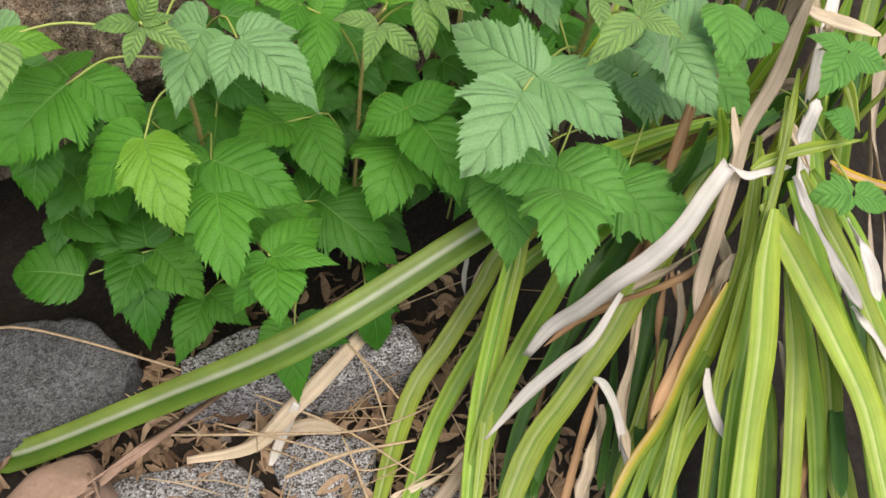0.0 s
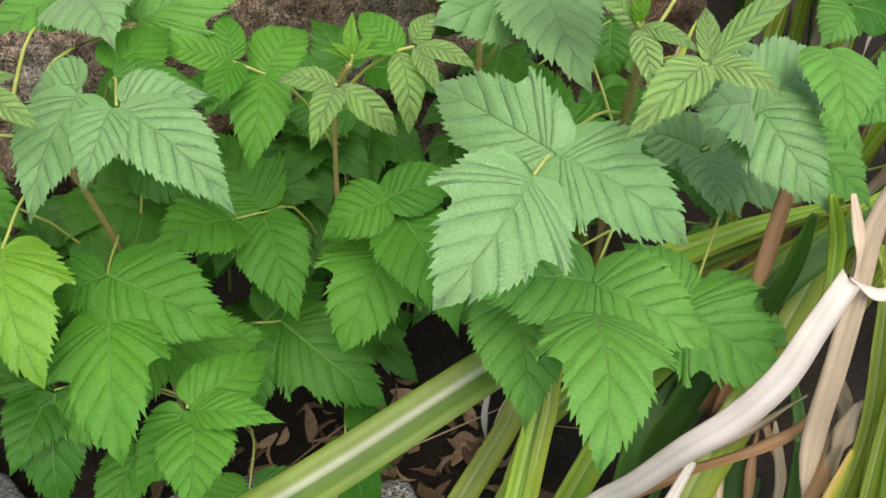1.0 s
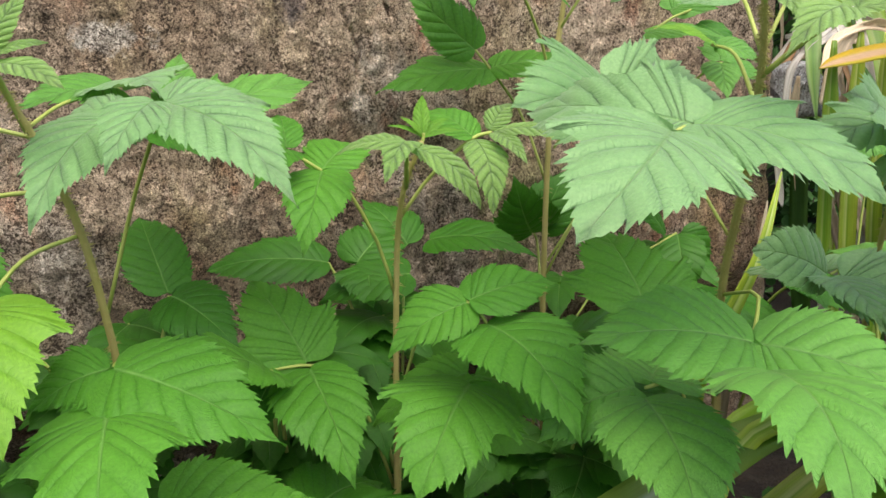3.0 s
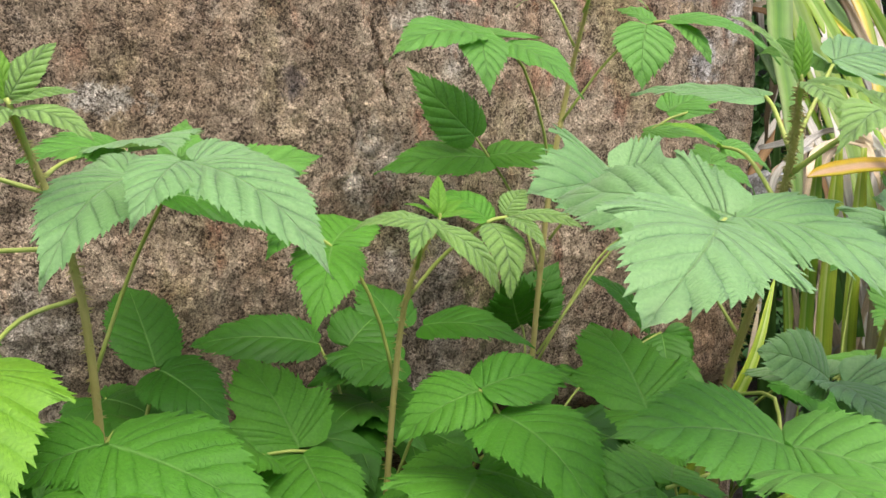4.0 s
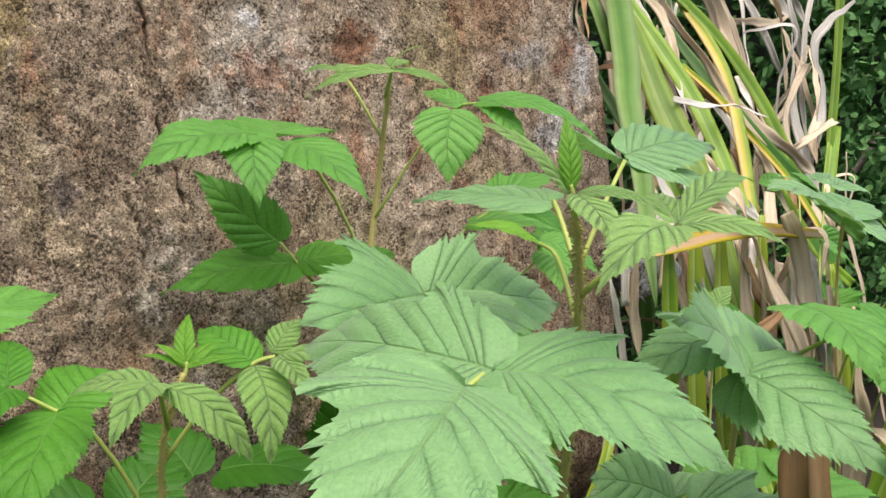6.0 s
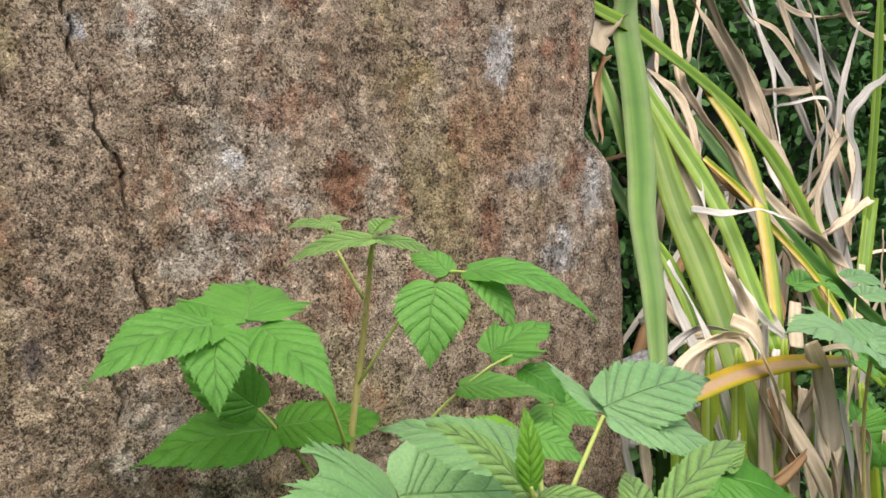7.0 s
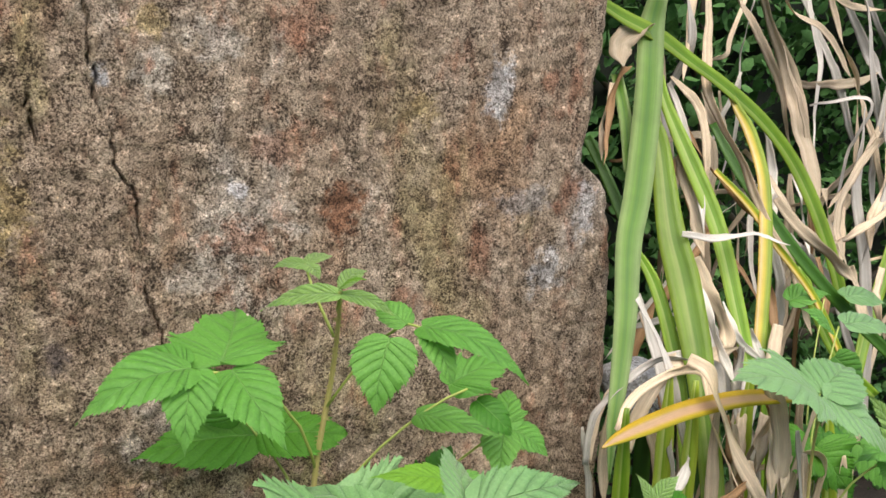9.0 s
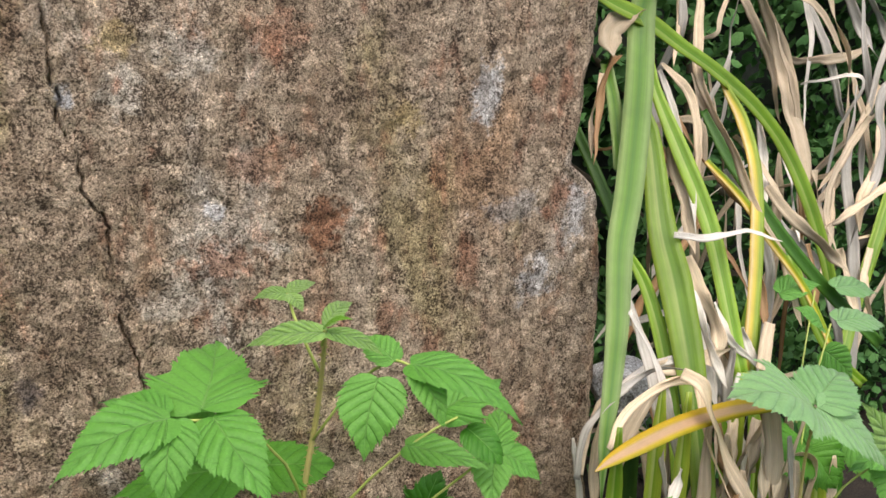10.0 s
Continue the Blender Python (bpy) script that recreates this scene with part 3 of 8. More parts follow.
def leaflet_mesh(base, tip, width, outline, material, rng, hint, turn=0.0, sag=0.12, fold=0.18, teeth=27, droop=0.0, pleat=0.1):
    """A doubly toothed leaflet from base to tip, creased along each side vein, which ends in a large tooth.
    sag: arch, of its length; fold: trough along the midrib; droop: turns the edges down."""
    base, tip = np.array(base, float), np.array(tip, float)
    axis = tip - base
    length = np.linalg.norm(axis)
    axis = axis / length
    up = unit(np.array(hint) - axis * np.dot(hint, axis))
    right = np.cross(axis, up)
    a = radians(turn)
    up, right = math.cos(a) * up + math.sin(a) * right, math.cos(a) * right - math.sin(a) * up
    side_veins = max(4, teeth // 3)
    rows, cols = side_veins * 9 + 1, 9 if teeth > 15 else 5
    idx = np.arange(rows)
    o = np.array(outline, float)
    step = np.hypot(np.diff(o[:, 0]) * width, np.diff(o[:, 1]) * length)
    step *= np.where(o[1:, 2] < 0.025, 0.38, 1.0)  # few veins run into the rounded foot
    seg = np.r_[0, np.cumsum(step)]
    s = np.linspace(0, 1, rows)
    ox, oy, om = (np.interp(s * seg[-1], seg, o[:, k]) for k in range(3))
    # soften the corners of the outline
    for _ in range(3):
        for arr in (ox, oy, om):
            arr[1:-1] = 0.25 * arr[:-2] + 0.5 * arr[1:-1] + 0.25 * arr[2:]
    vein = (idx - 6) / 9.0
    foot = int(np.argmax(om > 0.02))
    vein[:foot] = vein[foot] - 0.3 * (foot - idx[:foot]) / 9.0
    small, large = ((idx - 1) % 3) / 2.0, ((vein - 1 / 9) % 1.0) * 9 / 8
    crease = np.abs(np.sin(math.pi * vein)) ** 0.8
    grow = np.clip(np.minimum(s * 6, (1 - s) * 7), 0, 1)
    tx, ty = np.gradient(ox) * width, np.gradient(oy) * length
    tl = np.maximum(np.hypot(tx, ty), 1e-9)
    tx, ty = tx / tl, ty / tl
    # teeth grow small in the notch between lobes and on the rounded foot
    hollow = np.zeros(rows)
    hollow[2:-2] = np.clip(-10 * (tx[:-4] * ty[4:] - ty[:-4] * tx[4:]), 0, 0.85)
    for _ in range(4):
        hollow[1:-1] = np.maximum(hollow[1:-1], 0.5 * (hollow[:-2] + hollow[2:]))
    grow = grow * (1 - hollow) * np.where(idx < foot, 0.55, 1.0)
    wob, bend, curl = rng.uniform(-0.10, 0.10), rng.uniform(-0.045, 0.045), rng.uniform(0.0, 0.16)
    phase = rng.uniform(0, 6.28, 3)
    q = np.linspace(0, 1, cols)[None, :]
    verts, uvs, faces = [], [], []
    for half in (1, -1):
        amp = rng.uniform(0.9, 1.1)
        rag = rng.uniform(0.5, 1.5, side_veins + 2)[(idx + 2) // 9]
        tooth = grow * (0.046 * (small - 0.4) + 0.052 * rag * (large - 0.45)) * rng.uniform(0.7, 1.3, rows)
        ex, ey = ox * width * amp, oy * length
        jut_x, jut_y = tooth * (0.85 * ty + 0.65 * tx) * width, tooth * (0.65 * ty - 0.85 * tx) * width
        jut_x[0] = jut_y[0] = jut_x[-1] = jut_y[-1] = 0.0
        my = om * length
        ex[-1], ey[-1], my[-1] = 0.0, length, length * 0.992
        ex[0], ey[0], my[0] = 0.0, 0.0, 0.0
        x = ex[:, None] * q + jut_x[:, None] * q**5
        y = my[:, None] + (ey - my)[:, None] * q**1.12 + jut_y[:, None] * q**5
        v = np.clip(y / length, 0, 1)
        z = 4 * sag * length * v * (1 - v)
        z -= curl * length * np.clip(v - 0.55, 0, 1) ** 2
        z += fold * np.abs(x) - (fold + droop) * 1.1 * np.abs(x) * q
        rise = np.minimum(1, q * 2.6) * (1 - 0.55 * q**2)
        spacing = 9 * np.hypot(np.gradient(x, axis=0), np.gradient(y, axis=0))
        z += pleat * np.minimum(spacing, 0.3 * width) * (crease - 0.6)[:, None] * grow[:, None] * rise
        z += 0.030 * width * np.sin(phase[0] + 6 * v + 2.2 * half) * q**2
        z += 0.014 * width * np.sin(phase[1] + 2 * math.pi * vein[:, None] * 0.5) * q**3
        z += wob * x * v * half
        px = half * x + bend * length * np.sin(math.pi * v)
        pts = base + px[..., None] * right + y[..., None] * axis + z[..., None] * up
        verts.append(pts.reshape(-1, 3))
        uv = np.stack(np.broadcast_arrays(0.5 + half * 0.5 * q, vein[:, None] + 20.0), -1)
        uvs.append(uv.reshape(-1, 2))
    for h in range(2):
        for i in range(rows - 1):
            for k in range(cols - 1):
                n0 = h * rows * cols + i * cols + k
                quad = (n0, n0 + 1, n0 + cols + 1, n0 + cols)
                faces.append(quad if h == 0 else quad[::-1])
    return mesh_of("leaflet", np.concatenate(verts), faces, material, np.concatenate(uvs))


HINT = (-0.12, -0.42, 0.9)


def cane(label, pts, radii, material=None, prickles=380, seed=1):
    rng = np.random.default_rng(seed)
    ob = thing("raspberry_cane", label, "raspberry plant", group="raspberry canes by the granite block")
    tube("stem", pts, [0.85 * r for r in radii], material or STEM, ob, 8, 26, prickles, "bristly olive-brown stem", rng)
    return ob


def leaf(owner, stalk, radius=0.0008, label=""):
    """A compound leaf: its stalk, which its leaflets join."""
    return tube("leaf", stalk, (radius * 1.25, radius), STALK, owner, 6, 9, 0, label)


LEAFLET_COUNT = [0]


def leaflet(stalk, base, tip, width, outline=OVATE, material=None, turn=0.0, sag=0.10, fold=0.2, hint=HINT, droop=0.0, teeth=27):
    LEAFLET_COUNT[0] += 1
    rng = np.random.default_rng(1000 + LEAFLET_COUNT[0])
    me = leaflet_mesh(base, tip, width, outline, material or LEAF, rng, hint, turn, sag, fold, teeth, droop, 0.17 if material is LEAF_YOUNG else 0.09 if material in (LEAF_PALE_SHEEN, LEAF_LIT) else 0.05)
    return part("leaflet", me, stalk)


def fbm(x, y, z, octaves=4):
    return noise.fractal(Vector((x, y, z)), 0.9, 2.1, octaves, noise_basis="PERLIN_ORIGINAL")


def strap(owner, pts, width, material, facing=(0, -0.6, 0.8), keel=0.3, taper=0.25, count=26, twist=0.0, label="", name="strap_leaf", seed=0, base_width=0.3, crumple=0.0, wide=None):
    """A long blade along a curve, with a keel along the middle and some thickness."""
    rng = np.random.default_rng(seed)
    if crumple > 0:
        base_width = 0.35
    if crumple > 0.09:
        count = max(count, 34)
    c = spline(pts, count)
    if crumple > 0.09:
        for i in range(count):
            q = c[i] * 26 + seed
            c[i] += 0.011 * crumple * np.array((fbm(q[0], q[1], q[2], 3), fbm(q[1], q[2], q[0] + 9, 3), fbm(q[2] + 5, q[0], q[1], 3)))
    f0 = np.array(facing, float)
    ph = rng.uniform(0, 6.28, 3)
    verts, uvs, faces = [], [], []
    prof = ((-1, 0), (-0.5, 0.5), (0, 1), (0.5, 0.5), (1, 0))
    if crumple > 0.09:
        keel, prof = max(keel, 0.25), ((-1, rng.uniform(-0.3, 0.3)), (-0.45, rng.uniform(0.2, 0.8)), (rng.uniform(-0.15, 0.15), rng.uniform(0.6, 1.5)), (0.5, rng.uniform(0.1, 0.7)), (1, rng.uniform(-0.5, 0.2)))
    for i in range(count):
        t = i / (count - 1)
        d = unit(c[min(i + 1, count - 1)] - c[max(i - 1, 0)])
        up = f0 - d * np.dot(f0, d)
        if np.linalg.norm(up) < 0.05:
            up = np.array((1, 0, 0)) - d * d[0]
        up = unit(up)
        rt = np.cross(d, up)
        a = radians(twist) * t + crumple * math.sin(ph[0] + 7 * t)
        if crumple > 0.09:
            a += 0.75 * math.sin(ph[1] + 3.3 * t) + 0.45 * math.sin(ph[2] + 8.0 * t)
        up, rt = math.cos(a) * up + math.sin(a) * rt, math.cos(a) * rt - math.sin(a) * up
        end = min(1.0, (1 - t) / max(taper, 1e-3))
        w = 0.5 * width * (base_width + (1 - base_width) * min(1, t * 4)) * (end**0.7 if end < 1 else 1.0) + 0.0002
        w *= 1 + 0.06 * math.sin(ph[1] + 11 * t) + crumple * 0.3 * math.sin(ph[2] + 17 * t)
        if wide:
            w = 0.5 * width * np.interp(t, np.linspace(0, 1, len(wide)), wide) + 0.0002
            if crumple > 0.09:
                w *= min(1.0, 0.1 + 4.5 * (1 - t)) * (1 + 0.08 * math.sin(ph[1] + 9 * t) + 0.05 * math.sin(ph[2] + 31 * t))
        th = (0.0003 if crumple > 0.09 else 0.0009) * (0.5 + 0.5 * end)
        for q, k in prof:
            rip = crumple * 0.3 * w * math.sin(ph[0] + 19 * t + 3 * q)
            verts.append(c[i] + rt * w * q - up * (keel * w * k) + up * rip)
            uvs.append((0.5 + 0.5 * q, t * 3))
        for q, k in prof[::-1]:
            rip = crumple * 0.3 * w * math.sin(ph[0] + 19 * t + 3 * q)
            verts.append(c[i] + rt * w * q - up * (keel * w * k + th) + up * rip)
            uvs.append((0.5 + 0.5 * q, t * 3))
    for i in range(count - 1):
        for k in range(10):
            a, b = i * 10 + k, i * 10 + (k + 1) % 10
            faces.append((a, b, b + 10, a + 10))
    faces.append(tuple(range(9, -1, -1)))
    faces.append(tuple(range((count - 1) * 10, count * 10)))
    return part(name, mesh_of(name, verts, faces, material, uvs), owner, label)


def stone(name, centre, size, material, label, category="stone", seed=0, turn=0.0, group="", rough=0.06, cuts=3):
    """An angular broken stone: the hull of scattered points, bevelled, with an uneven face."""
    rng = np.random.default_rng(seed)
    bm = bmesh.new()
    pts = rng.uniform(-1, 1, (26, 3))
    pts = pts / np.maximum(np.abs(pts).max(1, keepdims=True), 0.6)
    pts[:, 0] *= size[0] / 2
    pts[:, 1] *= size[1] / 2
    pts[:, 2] *= size[2] / 2
    vs = [bm.verts.new(q) for q in pts]
    r = bmesh.ops.convex_hull(bm, input=vs)
    bmesh.ops.delete(bm, geom=[g for g in r["geom_interior"] if isinstance(g, bmesh.types.BMVert)], context="VERTS")
    bmesh.ops.bevel(bm, geom=bm.edges[:], offset=min(size) * 0.07, segments=2, affect="EDGES", profile=0.6)
    bmesh.ops.triangulate(bm, faces=bm.faces[:])
    bmesh.ops.subdivide_edges(bm, edges=[e for e in bm.edges if e.calc_length() > min(size) * 0.2], cuts=cuts, use_grid_fill=True)
    bm.normal_update()
    for v in bm.verts:
        k = fbm(v.co.x * 22 + seed, v.co.y * 22, v.co.z * 22)
        v.co += v.normal * k * min(size) * rough
    me = bpy.data.meshes.new(name)
    bm.to_mesh(me)
    bm.free()
    me.materials.append(material)
    me.polygons.foreach_set("use_smooth", np.ones(len(me.polygons), dtype=bool))
    ob = new(name, me)
    ob.matrix_world = pose(*centre, 0, 0, turn)
    return tagged(ob, label, category, group)


# ---- ground ----


def ground_height(x, y):
    near = math.exp(-((x - 0.45) ** 2 + (y - 0.5) ** 2) / 1.2)
    return near * (0.012 * fbm(x * 9, y * 9, 0.3) + 0.004 * fbm(x * 40, y * 40, 2.0)) + 0.02 * max(0, min(1, (y - 0.55) / 0.2))


def build_ground():
    fine = np.linspace(-0.4, 1.4, 130)
    xs = np.r_[-60, -20, -8, -3, -1.2, -0.7, fine, 1.8, 2.5, 4, 8, 20, 60]
    ys = np.r_[-60, -20, -8, -3, -1.2, -0.7, fine, 1.8, 2.5, 4, 8, 20, 60]
    verts = [(x, y, ground_height(x, y)) for y in ys for x in xs]
    nx = len(xs)
    faces = [(j * nx + i, j * nx + i + 1, (j + 1) * nx + i + 1, (j + 1) * nx + i) for j in range(len(ys) - 1) for i in range(nx - 1)]
    tagged(new("ground", mesh_of("ground", verts, faces, SOIL)), "dark damp garden soil with dry plant litter", "ground", kind="structure")


build_ground()

# ---- the granite block behind the plants ----
FACE = 0.784


def edge_x(z):
    """Right-hand edge of the block at a height: nearly upright, with a step broken out of it."""
    return float(np.interp(z, (0.0, 0.40, 0.47, 0.525, 0.54, 0.55, 0.575, 0.67, 1.15), (0.835, 0.828, 0.827, 0.818, 0.806, 0.792, 0.797, 0.808, 0.81)))


CRACKS = (
    ((0.418, 0.70), (0.424, 0.655), (0.427, 0.624), (0.431, 0.59), (0.439, 0.558), (0.452, 0.527), (0.455, 0.50), (0.456, 0.472), (0.466, 0.445), (0.474, 0.42)),
    ((0.392, 0.60), (0.399, 0.553), (0.405, 0.53), (0.416, 0.494), (0.43, 0.476)),
    ((0.335, 0.43), (0.345, 0.46), (0.348, 0.49)),
    ((0.44, 0.43), (0.449, 0.395), (0.45, 0.37)),
)


def crack_depth(x, z):
    best = 0.0
    wx, wz = x + 0.004 * fbm(x * 45, 1.0, z * 45) + 0.0022 * fbm(x * 20, 4.0, z * 190), z
    for k, line in enumerate(CRACKS):
        for (ax, az), (bx, bz) in zip(line, line[1:]):
            dx, dz = bx - ax, bz - az
            t = max(0, min(1, ((wx - ax) * dx + (wz - az) * dz) / (dx * dx + dz * dz)))
            d = math.hypot(wx - ax - t * dx, wz - az - t * dz)
            if d < 0.0009:
                best = max(best, (1 - d / 0.0009) * (0.012 if k < 2 else 0.007) * max(0.0, min(1.0, 0.55 + 2.2 * fbm(x * 14, 5.0, z * 26))))
    return best


def build_block():
    left, top, deep = -0.75, 1.15, 0.34
    zs = np.r_[np.linspace(-0.06, 0.16, 16)[:-1], np.linspace(0.16, 0.72, 260), np.linspace(0.72, top, 30)[1:]]
    span = edge_x(0.5) - 0.014 - left
    flat = (np.r_[np.linspace(left, 0.22, 40)[:-1], np.linspace(0.22, 0.388, 56)[:-1], np.linspace(0.388, 0.478, 110)[:-1], np.linspace(0.478, left + span, 110)] - left) / span
    verts, uv = [], []
    nb = 10
    ncol = len(flat) + nb + 12
    for z in zs:
        ex = edge_x(z)
        lean = 0.012 * max(0, (z - 0.72) / 0.4) ** 2
        crown = max(0.0, (z - (top - 0.05)) / 0.05)
        for s in flat:
            x = left + s * (ex - 0.014 - left)
            inside = 0.2 < x and 0.1 < z < 0.72
            d = 0.004 * fbm(x * 8, 0.0, z * 3, 3) + 0.0016 * fbm(x * 38, 3.0, z * 24, 3)
            if inside:
                d += 0.0016 * fbm(x * 120, 7.0, z * 120, 2) - crack_depth(x, z)
            # undercut foot, added to the shape so that the base falls dark
            d -= 0.13 * max(0.0, min(1.0, (0.21 - z) / 0.12)) ** 1.5
            # a shallow recess under a ledge higher up
            d -= 0.010 * math.exp(-(((z - 0.335) / 0.02) ** 2)) * (0.4 + 0.6 * fbm(x * 12, 9.0, 0.0))
            verts.append((x, FACE - d + lean + crown**2 * 0.05, z))
        for k in range(1, nb + 1):
            a = math.pi / 2 * k / nb
            d = 0.004 * fbm(ex * 30 + k * 0.2, 4.0, z * 40, 3)
            verts.append((ex - 0.014 + 0.014 * math.sin(a) + d, FACE + 0.014 - 0.014 * math.cos(a) + lean + crown**2 * 0.05, z))
        for k in range(1, 13):
            d = 0.006 * fbm(k * 0.5, 11.0, z * 20, 3)
            verts.append((ex + d - crown**2 * 0.04, FACE + 0.014 + (deep - 0.014) * k / 12, z))
    faces = [(j * ncol + i, j * ncol + i + 1, (j + 1) * ncol + i + 1, (j + 1) * ncol + i) for j in range(len(zs) - 1) for i in range(ncol - 1)]
    # the back, the far end and the top
    first, last = [j * ncol for j in range(len(zs))], [j * ncol + ncol - 1 for j in range(len(zs))]
    n0 = len(verts)
    for j, z in enumerate(zs):
        verts.append((left, FACE + deep, z))
    for j in range(len(zs) - 1):
        faces.append((last[j], n0 + j, n0 + j + 1, last[j + 1]))
        faces.append((n0 + j, first[j], first[j + 1], n0 + j + 1))
    faces.append((*range((len(zs) - 1) * ncol, len(zs) * ncol), n0 + len(zs) - 1))
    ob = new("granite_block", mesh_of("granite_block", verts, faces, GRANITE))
    tagged(ob, "large rough-split pinkish granite block with cracks and rust stains", "rock")


build_block()

# ---- stones on the ground ----
def block_stone(corners, top, material, label, seed, slope=0.0):
    """A roughly squared stone sunk in the soil: a many-cornered slab with chipped edges."""
    rng = np.random.default_rng(seed)
    c = np.array(corners, float)
    mid = c.mean(0)
    bm = bmesh.new()
    rim = [bm.verts.new((x, y, top + slope * (y - mid[1]))) for x, y in c]
    foot = [bm.verts.new((*(mid + (np.array(q) - mid) * rng.uniform(1.02, 1.12)), -0.05)) for q in corners]
    bm.faces.new(rim)
    bm.faces.new(foot[::-1])
    k = len(rim)
    for i in range(k):
        bm.faces.new((rim[i - 1], foot[i - 1], foot[i], rim[i]))
    bmesh.ops.recalc_face_normals(bm, faces=bm.faces[:])
    bmesh.ops.bevel(bm, geom=bm.edges[:], offset=0.005, segments=2, affect="EDGES", profile=0.6)
    bmesh.ops.triangulate(bm, faces=bm.faces[:])
    for _ in range(3):
        bmesh.ops.subdivide_edges(bm, edges=[e for e in bm.edges if e.calc_length() > 0.012], cuts=1)
        bmesh.ops.triangulate(bm, faces=bm.faces[:])
    bm.normal_update()
    for v in bm.verts:
        v.co += v.normal * (0.006 * fbm(v.co.x * 26 + seed, v.co.y * 26, v.co.z * 26, 3) + 0.0022 * fbm(v.co.x * 110, v.co.y * 110 + seed, v.co.z * 110, 2))
    me = bpy.data.meshes.new("paving_stone")
    bm.to_mesh(me)
    bm.free()
    me.materials.append(material)
    me.polygons.foreach_set("use_smooth", np.ones(len(me.polygons), dtype=bool))
    tagged(new("paving_stone", me), label, "stone", "loose granite stones")


block_stone([(-0.06, 0.70), (0.07, 0.690), (0.138, 0.668), (0.170, 0.610), (0.146, 0.580), (0.062, 0.572), (-0.06, 0.60)], 0.048, DARK_STONE, "dark grey granite stone half sunk in the soil", 3, 0.12)
block_stone([(0.202, 0.578), (0.267, 0.592), (0.402, 0.530), (0.398, 0.494), (0.291, 0.507), (0.198, 0.552)], 0.056, GREY_STONE, "light grey speckled granite stone with a straight front edge", 11, 0.1)
block_stone([(0.095, 0.520), (0.21, 0.502), (0.228, 0.462), (0.185, 0.41), (0.07, 0.44)], 0.012, GREY_STONE, "pale grey flat granite stone under straw", 21)
block_stone([(0.245, 0.487), (0.292, 0.489), (0.328, 0.452), (0.305, 0.40), (0.236, 0.425)], 0.012, GREY_STONE, "pale grey flat granite stone under straw", 26)
block_stone([(0.24, 0.385), (0.35, 0.40), (0.40, 0.36), (0.31, 0.30), (0.20, 0.33)], 0.010, GREY_STONE, "pale grey flat granite stone under straw", 32)
stone("round_stone", (0.075, 0.50, 0.02), (0.085, 0.07, 0.075), TAN_STONE, "smooth brown rounded stone on the ground", "stone", 5, 10, "", 0.02, 3)
stone("wedge_stone", (0.875, 0.80, 0.355), (0.07, 0.05, 0.05), PALE_STONE, "small pale grey stone wedged beside the block", "stone", 8, 15)

# ---- raspberry canes ----
CANE_P = cane("young bristly raspberry cane with yellow-green growing tip", [(0.40, 0.655, 0.0), (0.402, 0.645, 0.15), (0.402, 0.632, 0.28), (0.399, 0.613, 0.33), (0.402, 0.595, 0.358)], (0.0022, 0.0020, 0.0016, 0.0012), seed=1)
CANE_A = cane("tall raspberry cane with spread leaves against the granite", [(0.548, 0.72, 0.0), (0.545, 0.715, 0.2), (0.542, 0.70, 0.35), (0.552, 0.697, 0.43), (0.548, 0.675, 0.482)], (0.0024, 0.0022, 0.0020, 0.0013), seed=2)
CANE_D = cane("thick bristly raspberry cane with broad pale leaves", [(0.60, 0.61, 0.0), (0.585, 0.59, 0.15), (0.562, 0.566, 0.263), (0.531, 0.522, 0.335), (0.508, 0.492, 0.39), (0.492, 0.477, 0.42)], (0.0029, 0.0027, 0.0023, 0.0014), None, 1100, 3)
CANE_L = cane("raspberry cane with a large five-part leaf and fresh tip", [(0.275, 0.665, 0.0), (0.268, 0.645, 0.2), (0.256, 0.615, 0.31), (0.243, 0.593, 0.36), (0.226, 0.578, 0.40)], (0.0025, 0.0022, 0.0020, 0.0013), seed=4)
CANE_M = cane("low raspberry cane with small bright leaves over the stones", [(0.30, 0.66, 0.0), (0.292, 0.61, 0.12), (0.28, 0.55, 0.2), (0.272, 0.52, 0.229)], (0.0017, 0.0015, 0.0009), None, 60, 5)
CANE_R = cane("raspberry cane beside the strap-leaved clump", [(0.70, 0.60, 0.0), (0.685, 0.58, 0.15), (0.655, 0.545, 0.27), (0.62, 0.51, 0.33), (0.60, 0.49, 0.352)], (0.0024, 0.0020, 0.0013), None, 160, 6)
CANE_U = cane("raspberry shoot in front of the drooping strap leaves", [(0.93, 0.655, 0.0), (0.925, 0.65, 0.2), (0.915, 0.645, 0.34), (0.905, 0.632, 0.392)], (0.0020, 0.0017, 0.0009), None, 60, 7)

# broad pale three-part leaf
a1 = leaf(CANE_D, [(0.531, 0.522, 0.335), (0.50, 0.505, 0.355), (0.456, 0.475, 0.369), (0.434, 0.46, 0.369)])
leaflet(a1, (0.434, 0.460, 0.370), (0.371, 0.428, 0.343), 0.061, LOBED, LEAF_PALE_SHEEN, sag=0.1, fold=0.12)
leaflet(a1, (0.450, 0.468, 0.371), (0.424, 0.540, 0.374), 0.052, LOBED, LEAF_PALE_SHEEN, sag=0.08, hint=(-0.45, -0.5, 0.75))
leaflet(a1, (0.450, 0.467, 0.371), (0.489, 0.414, 0.346), 0.052, LOBED, LEAF_PALE_SHEEN, sag=0.1)
